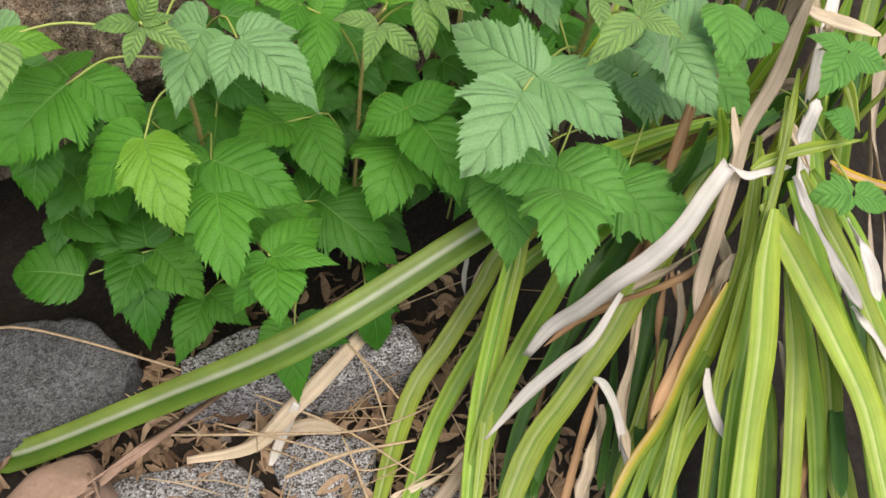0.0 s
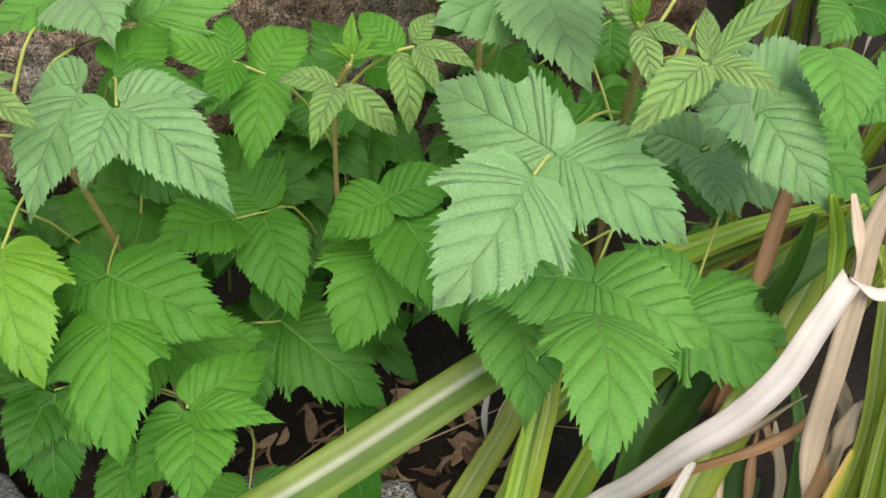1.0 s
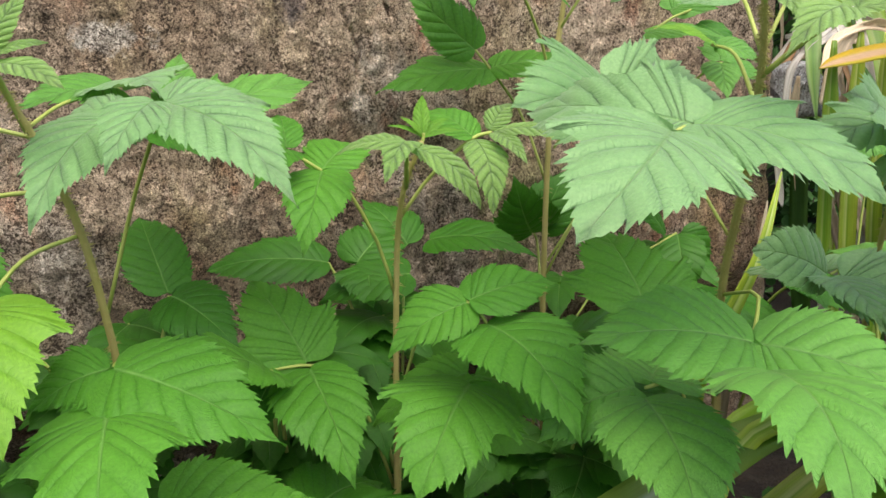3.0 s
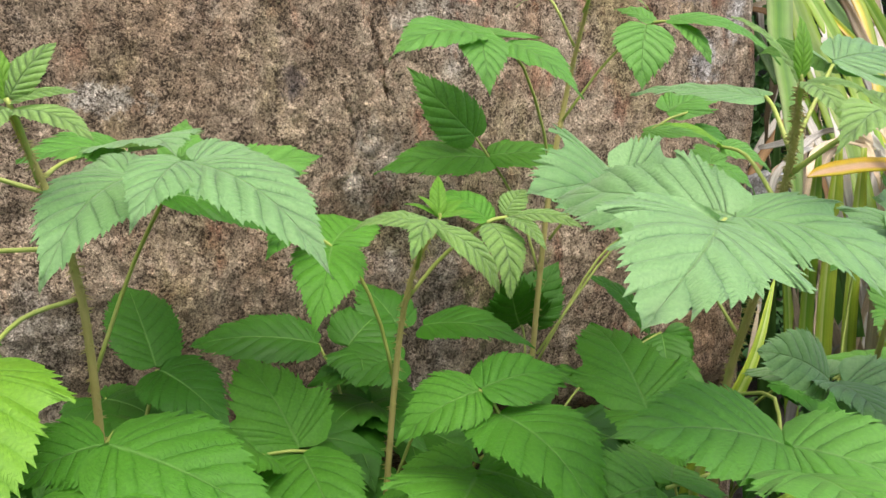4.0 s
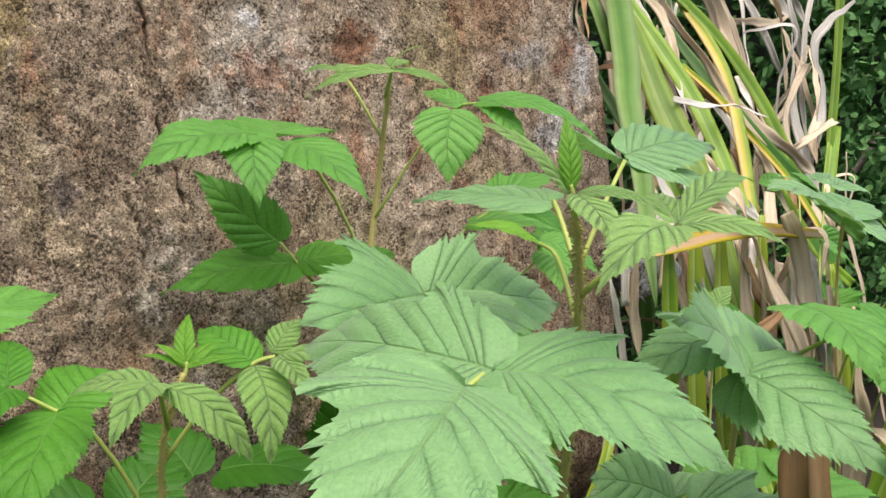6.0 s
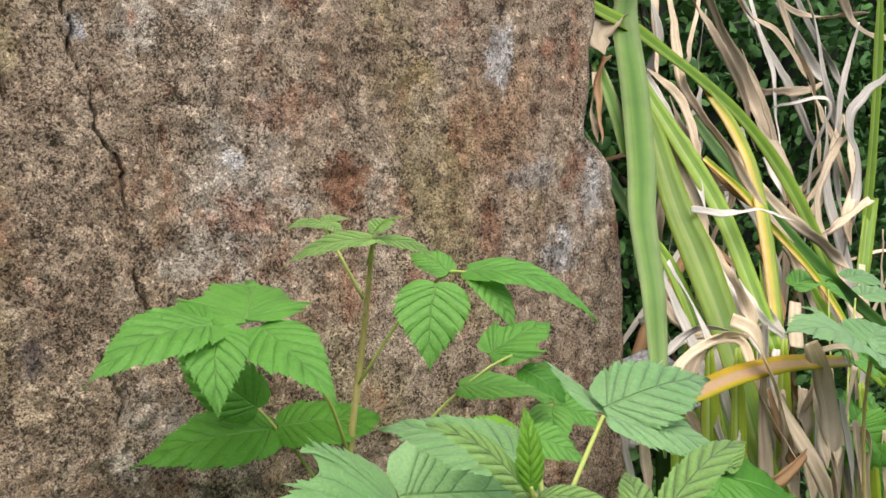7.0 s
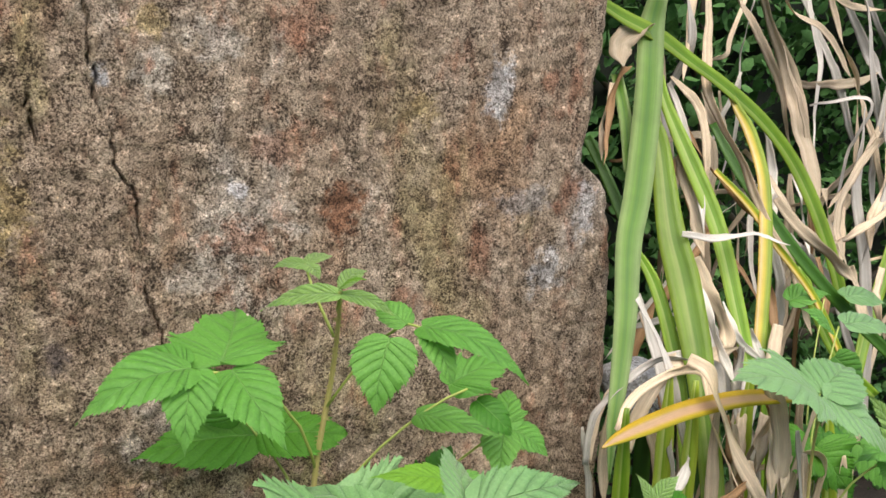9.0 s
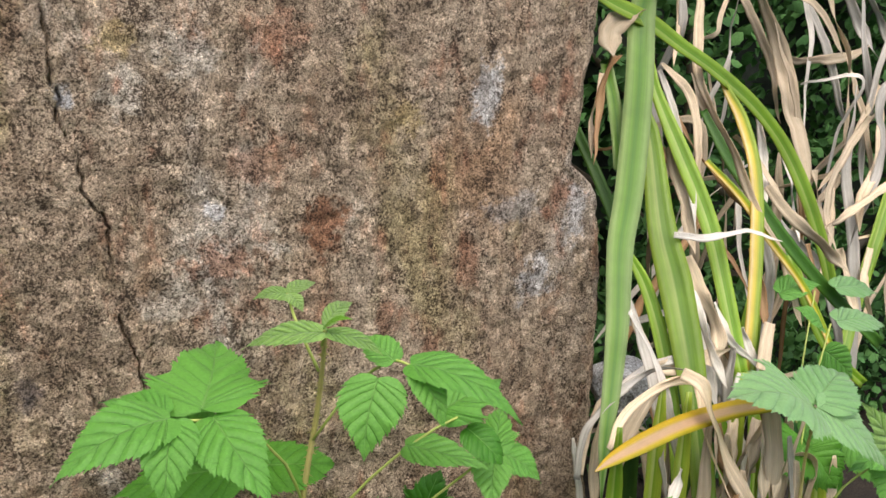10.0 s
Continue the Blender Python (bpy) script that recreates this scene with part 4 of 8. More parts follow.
# the leaf under it
a2 = leaf(CANE_D, [(0.56, 0.562, 0.268), (0.53, 0.51, 0.285), (0.482, 0.465, 0.284), (0.472, 0.448, 0.280)])
leaflet(a2, (0.470, 0.446, 0.280), (0.428, 0.371, 0.266), 0.063, LOBED, LEAF_LIT, sag=0.12)
leaflet(a2, (0.478, 0.461, 0.285), (0.406, 0.482, 0.291), 0.058, OVATE, LEAF_LIT, sag=0.06)
leaflet(a2, (0.478, 0.460, 0.285), (0.521, 0.407, 0.267), 0.058, OVATE, LEAF_LIT, sag=0.08)
a3 = leaf(CANE_R, [(0.66, 0.55, 0.25), (0.60, 0.50, 0.262), (0.54, 0.45, 0.252)])
leaflet(a3, (0.535, 0.452, 0.252), (0.566, 0.395, 0.226), 0.062, LOBED, LEAF_LIT)
leaflet(a3, (0.56, 0.46, 0.245), (0.60, 0.42, 0.215), 0.045, OVATE, LEAF_LIT)
leaflet(a3, (0.538, 0.452, 0.252), (0.527, 0.50, 0.262), 0.04, OVATE, LEAF_LIT)
# the leaf over the left-hand stones
b = leaf(CANE_L, [(0.262, 0.63, 0.25), (0.266, 0.61, 0.275), (0.255, 0.575, 0.282), (0.250, 0.556, 0.272)])
leaflet(b, (0.250, 0.556, 0.272), (0.235, 0.483, 0.244), 0.055, LOBED, LEAF, sag=0.1)
leaflet(b, (0.255, 0.572, 0.283), (0.309, 0.528, 0.255), 0.055, OVATE, LEAF, sag=0.08)
leaflet(b, (0.254, 0.573, 0.283), (0.222, 0.572, 0.270), 0.036, OVATE, LEAF)
# the middle leaf
c = leaf(CANE_P, [(0.402, 0.638, 0.21), (0.404, 0.60, 0.275), (0.407, 0.562, 0.288), (0.412, 0.555, 0.279)])
leaflet(c, (0.412, 0.555, 0.279), (0.414, 0.484, 0.250), 0.052, OVATE, LEAF, sag=0.1)
leaflet(c, (0.406, 0.562, 0.288), (0.368, 0.567, 0.268), 0.036, OVATE, LEAF)
leaflet(c, (0.407, 0.562, 0.289), (0.457, 0.562, 0.290), 0.034, OVATE, LEAF)
# darker leaf left of it
d = leaf(CANE_P, [(0.402, 0.648, 0.16), (0.375, 0.635, 0.235), (0.350, 0.626, 0.249), (0.331, 0.626, 0.250)])
leaflet(d, (0.350, 0.624, 0.248), (0.348, 0.562, 0.212), 0.046, OVATE, LEAF, sag=0.08)
leaflet(d, (0.331, 0.626, 0.250), (0.276, 0.590, 0.270), 0.044, OVATE, LEAF)
leaflet(d, (0.350, 0.628, 0.250), (0.336, 0.672, 0.285), 0.052, LOBED, LEAF)
# low bright leaf over the stones
e = leaf(CANE_M, [(0.28, 0.55, 0.2), (0.275, 0.53, 0.222), (0.272, 0.516, 0.229)])
leaflet(e, (0.274, 0.511, 0.225), (0.257, 0.462, 0.212), 0.04, OVATE, LEAF)
leaflet(e, (0.274, 0.514, 0.228), (0.315, 0.485, 0.229), 0.022, OVATE, LEAF, turn=-10)
leaflet(e, (0.270, 0.516, 0.228), (0.234, 0.498, 0.198), 0.030, OVATE, LEAF)
leaflet(e, (0.273, 0.518, 0.229), (0.326, 0.541, 0.222), 0.034, OVATE, LEAF)
# yellowing leaflet and its pair
f = leaf(CANE_L, [(0.252, 0.61, 0.33), (0.23, 0.60, 0.325), (0.213, 0.578, 0.313)])
leaflet(f, (0.213, 0.578, 0.313), (0.214, 0.512, 0.280), 0.048, LOBED, LEAF_YELLOW)
leaflet(f, (0.214, 0.582, 0.314), (0.165, 0.590, 0.262), 0.044, OVATE, LEAF)
g = leaf(CANE_L, [(0.247, 0.607, 0.35), (0.21, 0.63, 0.345), (0.179, 0.633, 0.330)])
leaflet(g, (0.179, 0.633, 0.330), (0.121, 0.608, 0.298), 0.066, LOBED, LEAF)
leaflet(g, (0.190, 0.634, 0.333), (0.226, 0.602, 0.300), 0.042, OVATE, LEAF)
leaflet(g, (0.182, 0.636, 0.333), (0.176, 0.69, 0.31), 0.05, OVATE, LEAF_SHADED)
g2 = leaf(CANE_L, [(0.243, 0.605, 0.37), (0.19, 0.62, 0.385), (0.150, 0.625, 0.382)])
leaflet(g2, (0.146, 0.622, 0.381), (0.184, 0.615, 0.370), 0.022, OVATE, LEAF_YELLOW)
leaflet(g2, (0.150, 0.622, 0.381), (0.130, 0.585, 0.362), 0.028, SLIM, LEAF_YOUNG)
leaflet(g2, (0.152, 0.626, 0.382), (0.147, 0.665, 0.378), 0.03, OVATE, LEAF_PALE_SHEEN)
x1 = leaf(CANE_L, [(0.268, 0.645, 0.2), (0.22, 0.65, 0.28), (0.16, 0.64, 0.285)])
leaflet(x1, (0.152, 0.638, 0.281), (0.134, 0.618, 0.238), 0.04, OVATE, LEAF_SHADED)
leaflet(x1, (0.16, 0.642, 0.285), (0.110, 0.665, 0.262), 0.04, OVATE, LEAF_SHADED)
leaflet(x1, (0.17, 0.644, 0.286), (0.205, 0.69, 0.29), 0.045, OVATE, LEAF_SHADED)
# large five-part leaf
i = leaf(CANE_L, [(0.262, 0.655, 0.28), (0.278, 0.645, 0.335), (0.286, 0.61, 0.372), (0.281, 0.566, 0.384)], 0.0008)
leaflet(i, (0.283, 0.562, 0.384), (0.315, 0.512, 0.348), 0.040, OVATE, LEAF_PALE_SHEEN, sag=0.12)
leaflet(i, (0.279, 0.563, 0.385), (0.256, 0.538, 0.363), 0.026, OVATE, LEAF_PALE_SHEEN, sag=0.12)
leaflet(i, (0.268, 0.592, 0.378), (0.231, 0.553, 0.343), 0.042, OVATE, LEAF_PALE_SHEEN, sag=0.12)
leaflet(i, (0.283, 0.566, 0.385), (0.322, 0.560, 0.382), 0.030, OVATE, LEAF_PALE_SHEEN, sag=0.05)
leaflet(i, (0.270, 0.596, 0.380), (0.246, 0.612, 0.372), 0.032, OVATE, LEAF_PALE_SHEEN)
leaflet(i, (0.287, 0.62, 0.37), (0.322, 0.645, 0.372), 0.034, OVATE, LEAF)
leaflet(i, (0.286, 0.615, 0.37), (0.332, 0.60, 0.352), 0.026, OVATE, LEAF_SHADED)
lt = leaf(CANE_L, [(0.236, 0.588, 0.375), (0.229, 0.578, 0.395), (0.225, 0.576, 0.404)], 0.0009)
leaflet(lt, (0.226, 0.577, 0.404), (0.241, 0.580, 0.424), 0.012, SLIM, LEAF_YOUNG, fold=0.4, hint=(-0.3, -0.8, 0.5))
leaflet(lt, (0.226, 0.576, 0.402), (0.246, 0.569, 0.407), 0.009, SLIM, LEAF_YOUNG, fold=0.4)
leaflet(lt, (0.226, 0.575, 0.400), (0.248, 0.550, 0.391), 0.013, SLIM, LEAF_YOUNG, fold=0.3)
leaflet(lt, (0.225, 0.575, 0.401), (0.210, 0.562, 0.383), 0.013, SLIM, LEAF_YOUNG, fold=0.3)
leaflet(lt, (0.225, 0.577, 0.403), (0.197, 0.584, 0.402), 0.013, SLIM, LEAF_YOUNG)
leaflet(lt, (0.225, 0.578, 0.403), (0.221, 0.584, 0.424), 0.008, SLIM, LEAF_YELLOW, fold=0.5)
# small leaf of rounded leaflets
j = leaf(CANE_P, [(0.402, 0.634, 0.275), (0.392, 0.63, 0.305), (0.375, 0.624, 0.335), (0.363, 0.625, 0.345), (0.347, 0.627, 0.356)])
leaflet(j, (0.363, 0.624, 0.345), (0.337, 0.581, 0.314), 0.036, OVATE, LEAF, sag=0.1)
leaflet(j, (0.364, 0.627, 0.345), (0.396, 0.65, 0.353), 0.032, ROUND, LEAF)
leaflet(j, (0.347, 0.627, 0.357), (0.352, 0.650, 0.371), 0.018, ROUND, LEAF)
leaflet(j, (0.346, 0.627, 0.357), (0.314, 0.640, 0.366), 0.022, ROUND, LEAF)
leaflet(j, (0.348, 0.625, 0.356), (0.322, 0.598, 0.344), 0.022, OVATE, LEAF)
# growing tip with corrugated young leaflets
k = leaf(CANE_P, [(0.40, 0.61, 0.335), (0.391, 0.588, 0.353), (0.388, 0.579, 0.358)], 0.0009)
leaflet(k, (0.388, 0.579, 0.358), (0.362, 0.600, 0.355), 0.016, SLIM, LEAF_YOUNG, sag=0.15)
leaflet(k, (0.388, 0.577, 0.358), (0.361, 0.544, 0.350), 0.017, SLIM, LEAF_YOUNG, sag=0.2)
leaflet(k, (0.389, 0.577, 0.358), (0.414, 0.561, 0.330), 0.018, SLIM, LEAF_YOUNG, sag=0.2)
k2 = leaf(CANE_P, [(0.40, 0.62, 0.318), (0.415, 0.612, 0.34), (0.430, 0.598, 0.357), (0.439, 0.594, 0.360)], 0.0009)
leaflet(k2, (0.431, 0.597, 0.357), (0.422, 0.564, 0.327), 0.021, SLIM, LEAF_YOUNG, sag=0.15)
leaflet(k2, (0.431, 0.598, 0.358), (0.419, 0.622, 0.371), 0.022, ROUND, LEAF)
leaflet(k2, (0.439, 0.593, 0.360), (0.439, 0.562, 0.348), 0.011, SLIM, LEAF_YOUNG)
leaflet(k2, (0.440, 0.594, 0.360), (0.462, 0.565, 0.357), 0.014, SLIM, LEAF_YOUNG)
leaflet(k2, (0.439, 0.596, 0.361), (0.455, 0.602, 0.373), 0.014, SLIM, LEAF_YOUNG)
kt = leaf(CANE_P, [(0.402, 0.597, 0.354), (0.404, 0.597, 0.360), (0.404, 0.597, 0.362)], 0.0008)
leaflet(kt, (0.404, 0.597, 0.360), (0.411, 0.611, 0.379), 0.008, SLIM, LEAF_YELLOW, fold=0.6)
leaflet(kt, (0.404, 0.597, 0.360), (0.394, 0.600, 0.370), 0.005, SLIM, LEAF_YELLOW, fold=0.6)
leaflet(kt, (0.404, 0.597, 0.360), (0.420, 0.601, 0.368), 0.006, SLIM, LEAF_YELLOW, fold=0.6)
leaflet(kt, (0.404, 0.597, 0.360), (0.388, 0.602, 0.366), 0.004, SLIM, LEAF_YELLOW, fold=0.6)
leaflet(kt, (0.404, 0.597, 0.360), (0.422, 0.592, 0.362), 0.005, SLIM, LEAF_YELLOW, fold=0.6)
# leaf behind the broad one
q = leaf(CANE_D, [(0.545, 0.545, 0.305), (0.54, 0.58, 0.345), (0.525, 0.614, 0.374)])
leaflet(q, (0.524, 0.614, 0.375), (0.449, 0.592, 0.372), 0.066, LOBED, LEAF_PALE_SHEEN, sag=0.06, hint=(-0.35, -0.75, 0.6))
leaflet(q, (0.526, 0.616, 0.376), (0.612, 0.615, 0.362), 0.06, LOBED, LEAF_PALE_SHEEN, sag=0.06, hint=(-0.35, -0.75, 0.6))

# leaves of the tall cane by the granite
n = leaf(CANE_A, [(0.545, 0.70, 0.365), (0.53, 0.69, 0.402), (0.50, 0.672, 0.438), (0.482, 0.667, 0.447), (0.464, 0.665, 0.450)])
leaflet(n, (0.462, 0.664, 0.453), (0.404, 0.652, 0.434), 0.036, OVATE, LEAF_LIT, sag=0.1)
leaflet(n, (0.463, 0.662, 0.452), (0.452, 0.632, 0.418), 0.026, OVATE, LEAF_LIT, sag=0.12)
leaflet(n, (0.483, 0.664, 0.450), (0.500, 0.616, 0.419), 0.036, OVATE, LEAF_LIT, sag=0.1)
leaflet(n, (0.461, 0.667, 0.454), (0.432, 0.691, 0.456), 0.024, OVATE, LEAF_LIT, sag=0.05)
leaflet(n, (0.478, 0.668, 0.452), (0.503, 0.735, 0.464), 0.056, LOBED, LEAF_LIT, sag=0.05)
n2 = leaf(CANE_A, [(0.543, 0.705, 0.31), (0.533, 0.718, 0.355), (0.514, 0.726, 0.386), (0.505, 0.728, 0.398)])
leaflet(n2, (0.513, 0.727, 0.386), (0.441, 0.742, 0.376), 0.048, OVATE, LEAF, sag=0.04)
leaflet(n2, (0.515, 0.726, 0.387), (0.566, 0.705, 0.388), 0.040, ROUND, LEAF, sag=0.06)
leaflet(n2, (0.505, 0.728, 0.398), (0.462, 0.742, 0.440), 0.034, OVATE, LEAF_LIT, sag=0.04, hint=(-0.55, -0.75, 0.3))
o = leaf(CANE_A, [(0.549, 0.697, 0.41), (0.57, 0.685, 0.445), (0.58, 0.66, 0.467), (0.585, 0.646, 0.469)])
leaflet(o, (0.566, 0.645, 0.465), (0.552, 0.630, 0.426), 0.034, OVATE, LEAF_LIT, hint=(-0.4, -0.85, 0.3), sag=0.06)
leaflet(o, (0.585, 0.645, 0.470), (0.630, 0.600, 0.446), 0.026, OVATE, LEAF_LIT, sag=0.12)
leaflet(o, (0.585, 0.644, 0.469), (0.592, 0.618, 0.443), 0.018, SLIM, LEAF_LIT, sag=0.1)
leaflet(o, (0.58, 0.655, 0.469), (0.570, 0.678, 0.478), 0.022, OVATE, LEAF_LIT)
o2 = leaf(CANE_A, [(0.545, 0.70, 0.335), (0.575, 0.685, 0.38), (0.61, 0.675, 0.41), (0.64, 0.675, 0.42)])
leaflet(o2, (0.60, 0.678, 0.405), (0.639, 0.640, 0.399), 0.024, OVATE, LEAF_LIT, sag=0.08)
leaflet(o2, (0.625, 0.685, 0.418), (0.672, 0.688, 0.432), 0.034, LOBED, LEAF_LIT)
leaflet(o2, (0.64, 0.675, 0.41), (0.655, 0.655, 0.392), 0.024, ROUND, LEAF_SHADED)
o3 = leaf(CANE_A, [(0.543, 0.705, 0.26), (0.60, 0.70, 0.33), (0.655, 0.685, 0.378), (0.668, 0.683, 0.384)])
leaflet(o3, (0.668, 0.684, 0.385), (0.690, 0.715, 0.398), 0.026, LOBED, LEAF_LIT)
leaflet(o3, (0.666, 0.682, 0.384), (0.648, 0.655, 0.360), 0.026, OVATE, LEAF_LIT)
leaflet(o3, (0.670, 0.682, 0.384), (0.692, 0.665, 0.366), 0.026, OVATE, LEAF_LIT)
at = leaf(CANE_A, [(0.548, 0.68, 0.474), (0.545, 0.668, 0.486), (0.543, 0.664, 0.488)], 0.0009)
leaflet(at, (0.543, 0.664, 0.487), (0.505, 0.690, 0.475), 0.018, OVATE, LEAF_YOUNG, sag=0.1)
leaflet(at, (0.545, 0.664, 0.487), (0.572, 0.648, 0.474), 0.014, OVATE, LEAF_YOUNG, sag=0.1)
leaflet(at, (0.545, 0.668, 0.489), (0.570, 0.690, 0.494), 0.012, SLIM, LEAF_YOUNG)
leaflet(at, (0.543, 0.666, 0.489), (0.553, 0.650, 0.498), 0.006, SLIM, LEAF_YELLOW)
at2 = leaf(CANE_A, [(0.55, 0.69, 0.455), (0.541, 0.70, 0.48), (0.541, 0.718, 0.494)], 0.0008)
leaflet(at2, (0.541, 0.718, 0.494), (0.522, 0.722, 0.492), 0.013, OVATE, LEAF_YOUNG)
leaflet(at2, (0.541, 0.718, 0.494), (0.562, 0.728, 0.496), 0.011, SLIM, LEAF_YOUNG)
leaflet(at2, (0.541, 0.718, 0.494), (0.544, 0.700, 0.488), 0.010, SLIM, LEAF_YOUNG)

# shoots of the thick cane
s = leaf(CANE_D, [(0.506, 0.49, 0.395), (0.522, 0.492, 0.418), (0.538, 0.498, 0.432)])
leaflet(s, (0.538, 0.500, 0.433), (0.551, 0.550, 0.441), 0.022, OVATE, LEAF_PALE_SHEEN, sag=0.06, hint=(0.35, -0.55, 0.75))
leaflet(s, (0.540, 0.500, 0.434), (0.593, 0.500, 0.437), 0.030, OVATE, LEAF_PALE_SHEEN, sag=0.10, hint=(-0.1, -0.65, 0.75))
leaflet(s, (0.539, 0.497, 0.432), (0.579, 0.478, 0.411), 0.024, OVATE, LEAF_PALE_SHEEN, sag=0.08)
st = leaf(CANE_D, [(0.498, 0.482, 0.41), (0.491, 0.476, 0.42), (0.489, 0.475, 0.424)], 0.0009)
leaflet(st, (0.489, 0.475, 0.422), (0.490, 0.478, 0.446), 0.009, SLIM, LEAF_YELLOW, fold=0.5)
leaflet(st, (0.488, 0.475, 0.421), (0.462, 0.486, 0.444), 0.013, SLIM, LEAF_YOUNG, fold=0.4)
leaflet(st, (0.489, 0.473, 0.421), (0.483, 0.450, 0.405), 0.014, SLIM, LEAF_YOUNG)
leaflet(st, (0.491, 0.474, 0.421), (0.508, 0.455, 0.416), 0.010, SLIM, LEAF_YOUNG)
y = leaf(CANE_D, [(0.51, 0.494, 0.385), (0.515, 0.475, 0.40), (0.512, 0.453, 0.409)], 0.001)
leaflet(y, (0.510, 0.452, 0.410), (0.460, 0.436, 0.394), 0.021, OVATE, LEAF_YOUNG, sag=0.12)
leaflet(y, (0.513, 0.453, 0.410), (0.576, 0.470, 0.424), 0.013, SLIM, LEAF_YOUNG, sag=0.1)
leaflet(y, (0.513, 0.451, 0.410), (0.534, 0.426, 0.402), 0.016, OVATE, LEAF_YOUNG, sag=0.12)
leaflet(y, (0.514, 0.454, 0.411), (0.530, 0.480, 0.42), 0.012, OVATE, LEAF_YOUNG)
z1 = leaf(CANE_D, [(0.505, 0.49, 0.395), (0.512, 0.505, 0.412), (0.518, 0.515, 0.418)], 0.0009)
leaflet(z1, (0.518, 0.516, 0.418), (0.494, 0.575, 0.421), 0.034, OVATE, LEAF_PALE_SHEEN, sag=0.03)
z2 = leaf(CANE_D, [(0.515, 0.50, 0.37), (0.56, 0.56, 0.392), (0.582, 0.60, 0.397)], 0.0009)
leaflet(z2, (0.582, 0.600, 0.398), (0.536, 0.600, 0.407), 0.02, OVATE, LEAF_YELLOW)
leaflet(z2, (0.584, 0.598, 0.397), (0.604, 0.580, 0.384), 0.026, OVATE, LEAF_LIT)

# leaves on the side of the strap-leaved clump
r1 = leaf(CANE_R, [(0.655, 0.545, 0.27), (0.635, 0.54, 0.28), (0.608, 0.535, 0.278)])
leaflet(r1, (0.606, 0.536, 0.278), (0.569, 0.552, 0.293), 0.034, ROUND, LEAF_PALE_SHEEN, hint=(-0.35, -0.75, 0.6))
leaflet(r1, (0.611, 0.532, 0.277), (0.664, 0.492, 0.250), 0.050, LOBED, LEAF_PALE_SHEEN, hint=(-0.1, -0.75, 0.65))
leaflet(r1, (0.606, 0.533, 0.277), (0.588, 0.488, 0.266), 0.042, OVATE, LEAF_PALE_SHEEN, hint=(-0.1, -0.5, 0.85))
leaflet(r1, (0.609, 0.538, 0.278), (0.618, 0.600, 0.262), 0.05, OVATE, LEAF_PALE_SHEEN)
r2 = leaf(CANE_R, [(0.61, 0.50, 0.345), (0.595, 0.49, 0.352), (0.583, 0.486, 0.350)])
leaflet(r2, (0.582, 0.486, 0.350), (0.522, 0.461, 0.379), 0.05, LOBED, LEAF_PALE_SHEEN, hint=(-0.35, -0.75, 0.6))
leaflet(r2, (0.584, 0.484, 0.349), (0.592, 0.425, 0.318), 0.05, OVATE, LEAF_PALE_SHEEN, hint=(-0.35, -0.75, 0.6))
leaflet(r2, (0.586, 0.487, 0.350), (0.660, 0.515, 0.342), 0.05, OVATE, LEAF_PALE_SHEEN, hint=(-0.35, -0.75, 0.6))
r3 = leaf(CANE_R, [(0.685, 0.58, 0.15), (0.69, 0.55, 0.24), (0.675, 0.53, 0.274)])
leaflet(r3, (0.674, 0.532, 0.274), (0.68, 0.60, 0.268), 0.05, OVATE, LEAF_LIT)
leaflet(r3, (0.677, 0.528, 0.273), (0.74, 0.52, 0.25), 0.05, LOBED, LEAF_LIT)
leaflet(r3, (0.675, 0.526, 0.272), (0.70, 0.47, 0.245), 0.045, OVATE, LEAF_LIT)
k1 = leaf(CANE_R, [(0.70, 0.60, 0.1), (0.74, 0.55, 0.28), (0.7, 0.5, 0.36)])
leaflet(k1, (0.674, 0.404, 0.371), (0.652, 0.427, 0.375), 0.018, OVATE, LEAF_LIT)
leaflet(k1, (0.674, 0.403, 0.370), (0.636, 0.386, 0.350), 0.030, OVATE, LEAF_LIT)
leaflet(k1, (0.676, 0.403, 0.370), (0.704, 0.385, 0.358), 0.024, OVATE, LEAF_LIT)
k3 = leaf(CANE_R, [(0.70, 0.60, 0.1), (0.72, 0.48, 0.27), (0.652, 0.338, 0.301)])
leaflet(k3, (0.648, 0.335, 0.300), (0.620, 0.350, 0.294), 0.026, LOBED, LEAF_LIT)
leaflet(k3, (0.650, 0.334, 0.300), (0.680, 0.318, 0.288), 0.026, OVATE, LEAF_LIT)
leaflet(k3, (0.672, 0.370, 0.325), (0.650, 0.387, 0.336), 0.026, OVATE, LEAF_LIT)
k4 = leaf(CANE_R, [(0.62, 0.51, 0.33), (0.635, 0.48, 0.355), (0.644, 0.456, 0.361)])
leaflet(k4, (0.644, 0.455, 0.361), (0.612, 0.446, 0.350), 0.03, OVATE, LEAF_LIT)
leaflet(k4, (0.646, 0.456, 0.361), (0.682, 0.468, 0.358), 0.03, OVATE, LEAF_LIT)
leaflet(k4, (0.628, 0.486, 0.370), (0.597, 0.434, 0.350), 0.04, OVATE, LEAF_LIT)
leaflet(k4, (0.600, 0.498, 0.361), (0.545, 0.505, 0.348), 0.04, LOBED, LEAF_PALE_SHEEN)
u = leaf(CANE_U, [(0.91, 0.64, 0.37), (0.905, 0.634, 0.39), (0.898, 0.631, 0.396)])
leaflet(u, (0.897, 0.631, 0.396), (0.812, 0.632, 0.417), 0.06, LOBED, LEAF_PALE_SHEEN)
leaflet(u, (0.899, 0.629, 0.396), (0.943, 0.598, 0.354), 0.05, OVATE, LEAF_PALE_SHEEN)
leaflet(u, (0.901, 0.633, 0.397), (0.963, 0.660, 0.402), 0.05, OVATE, LEAF_PALE_SHEEN)

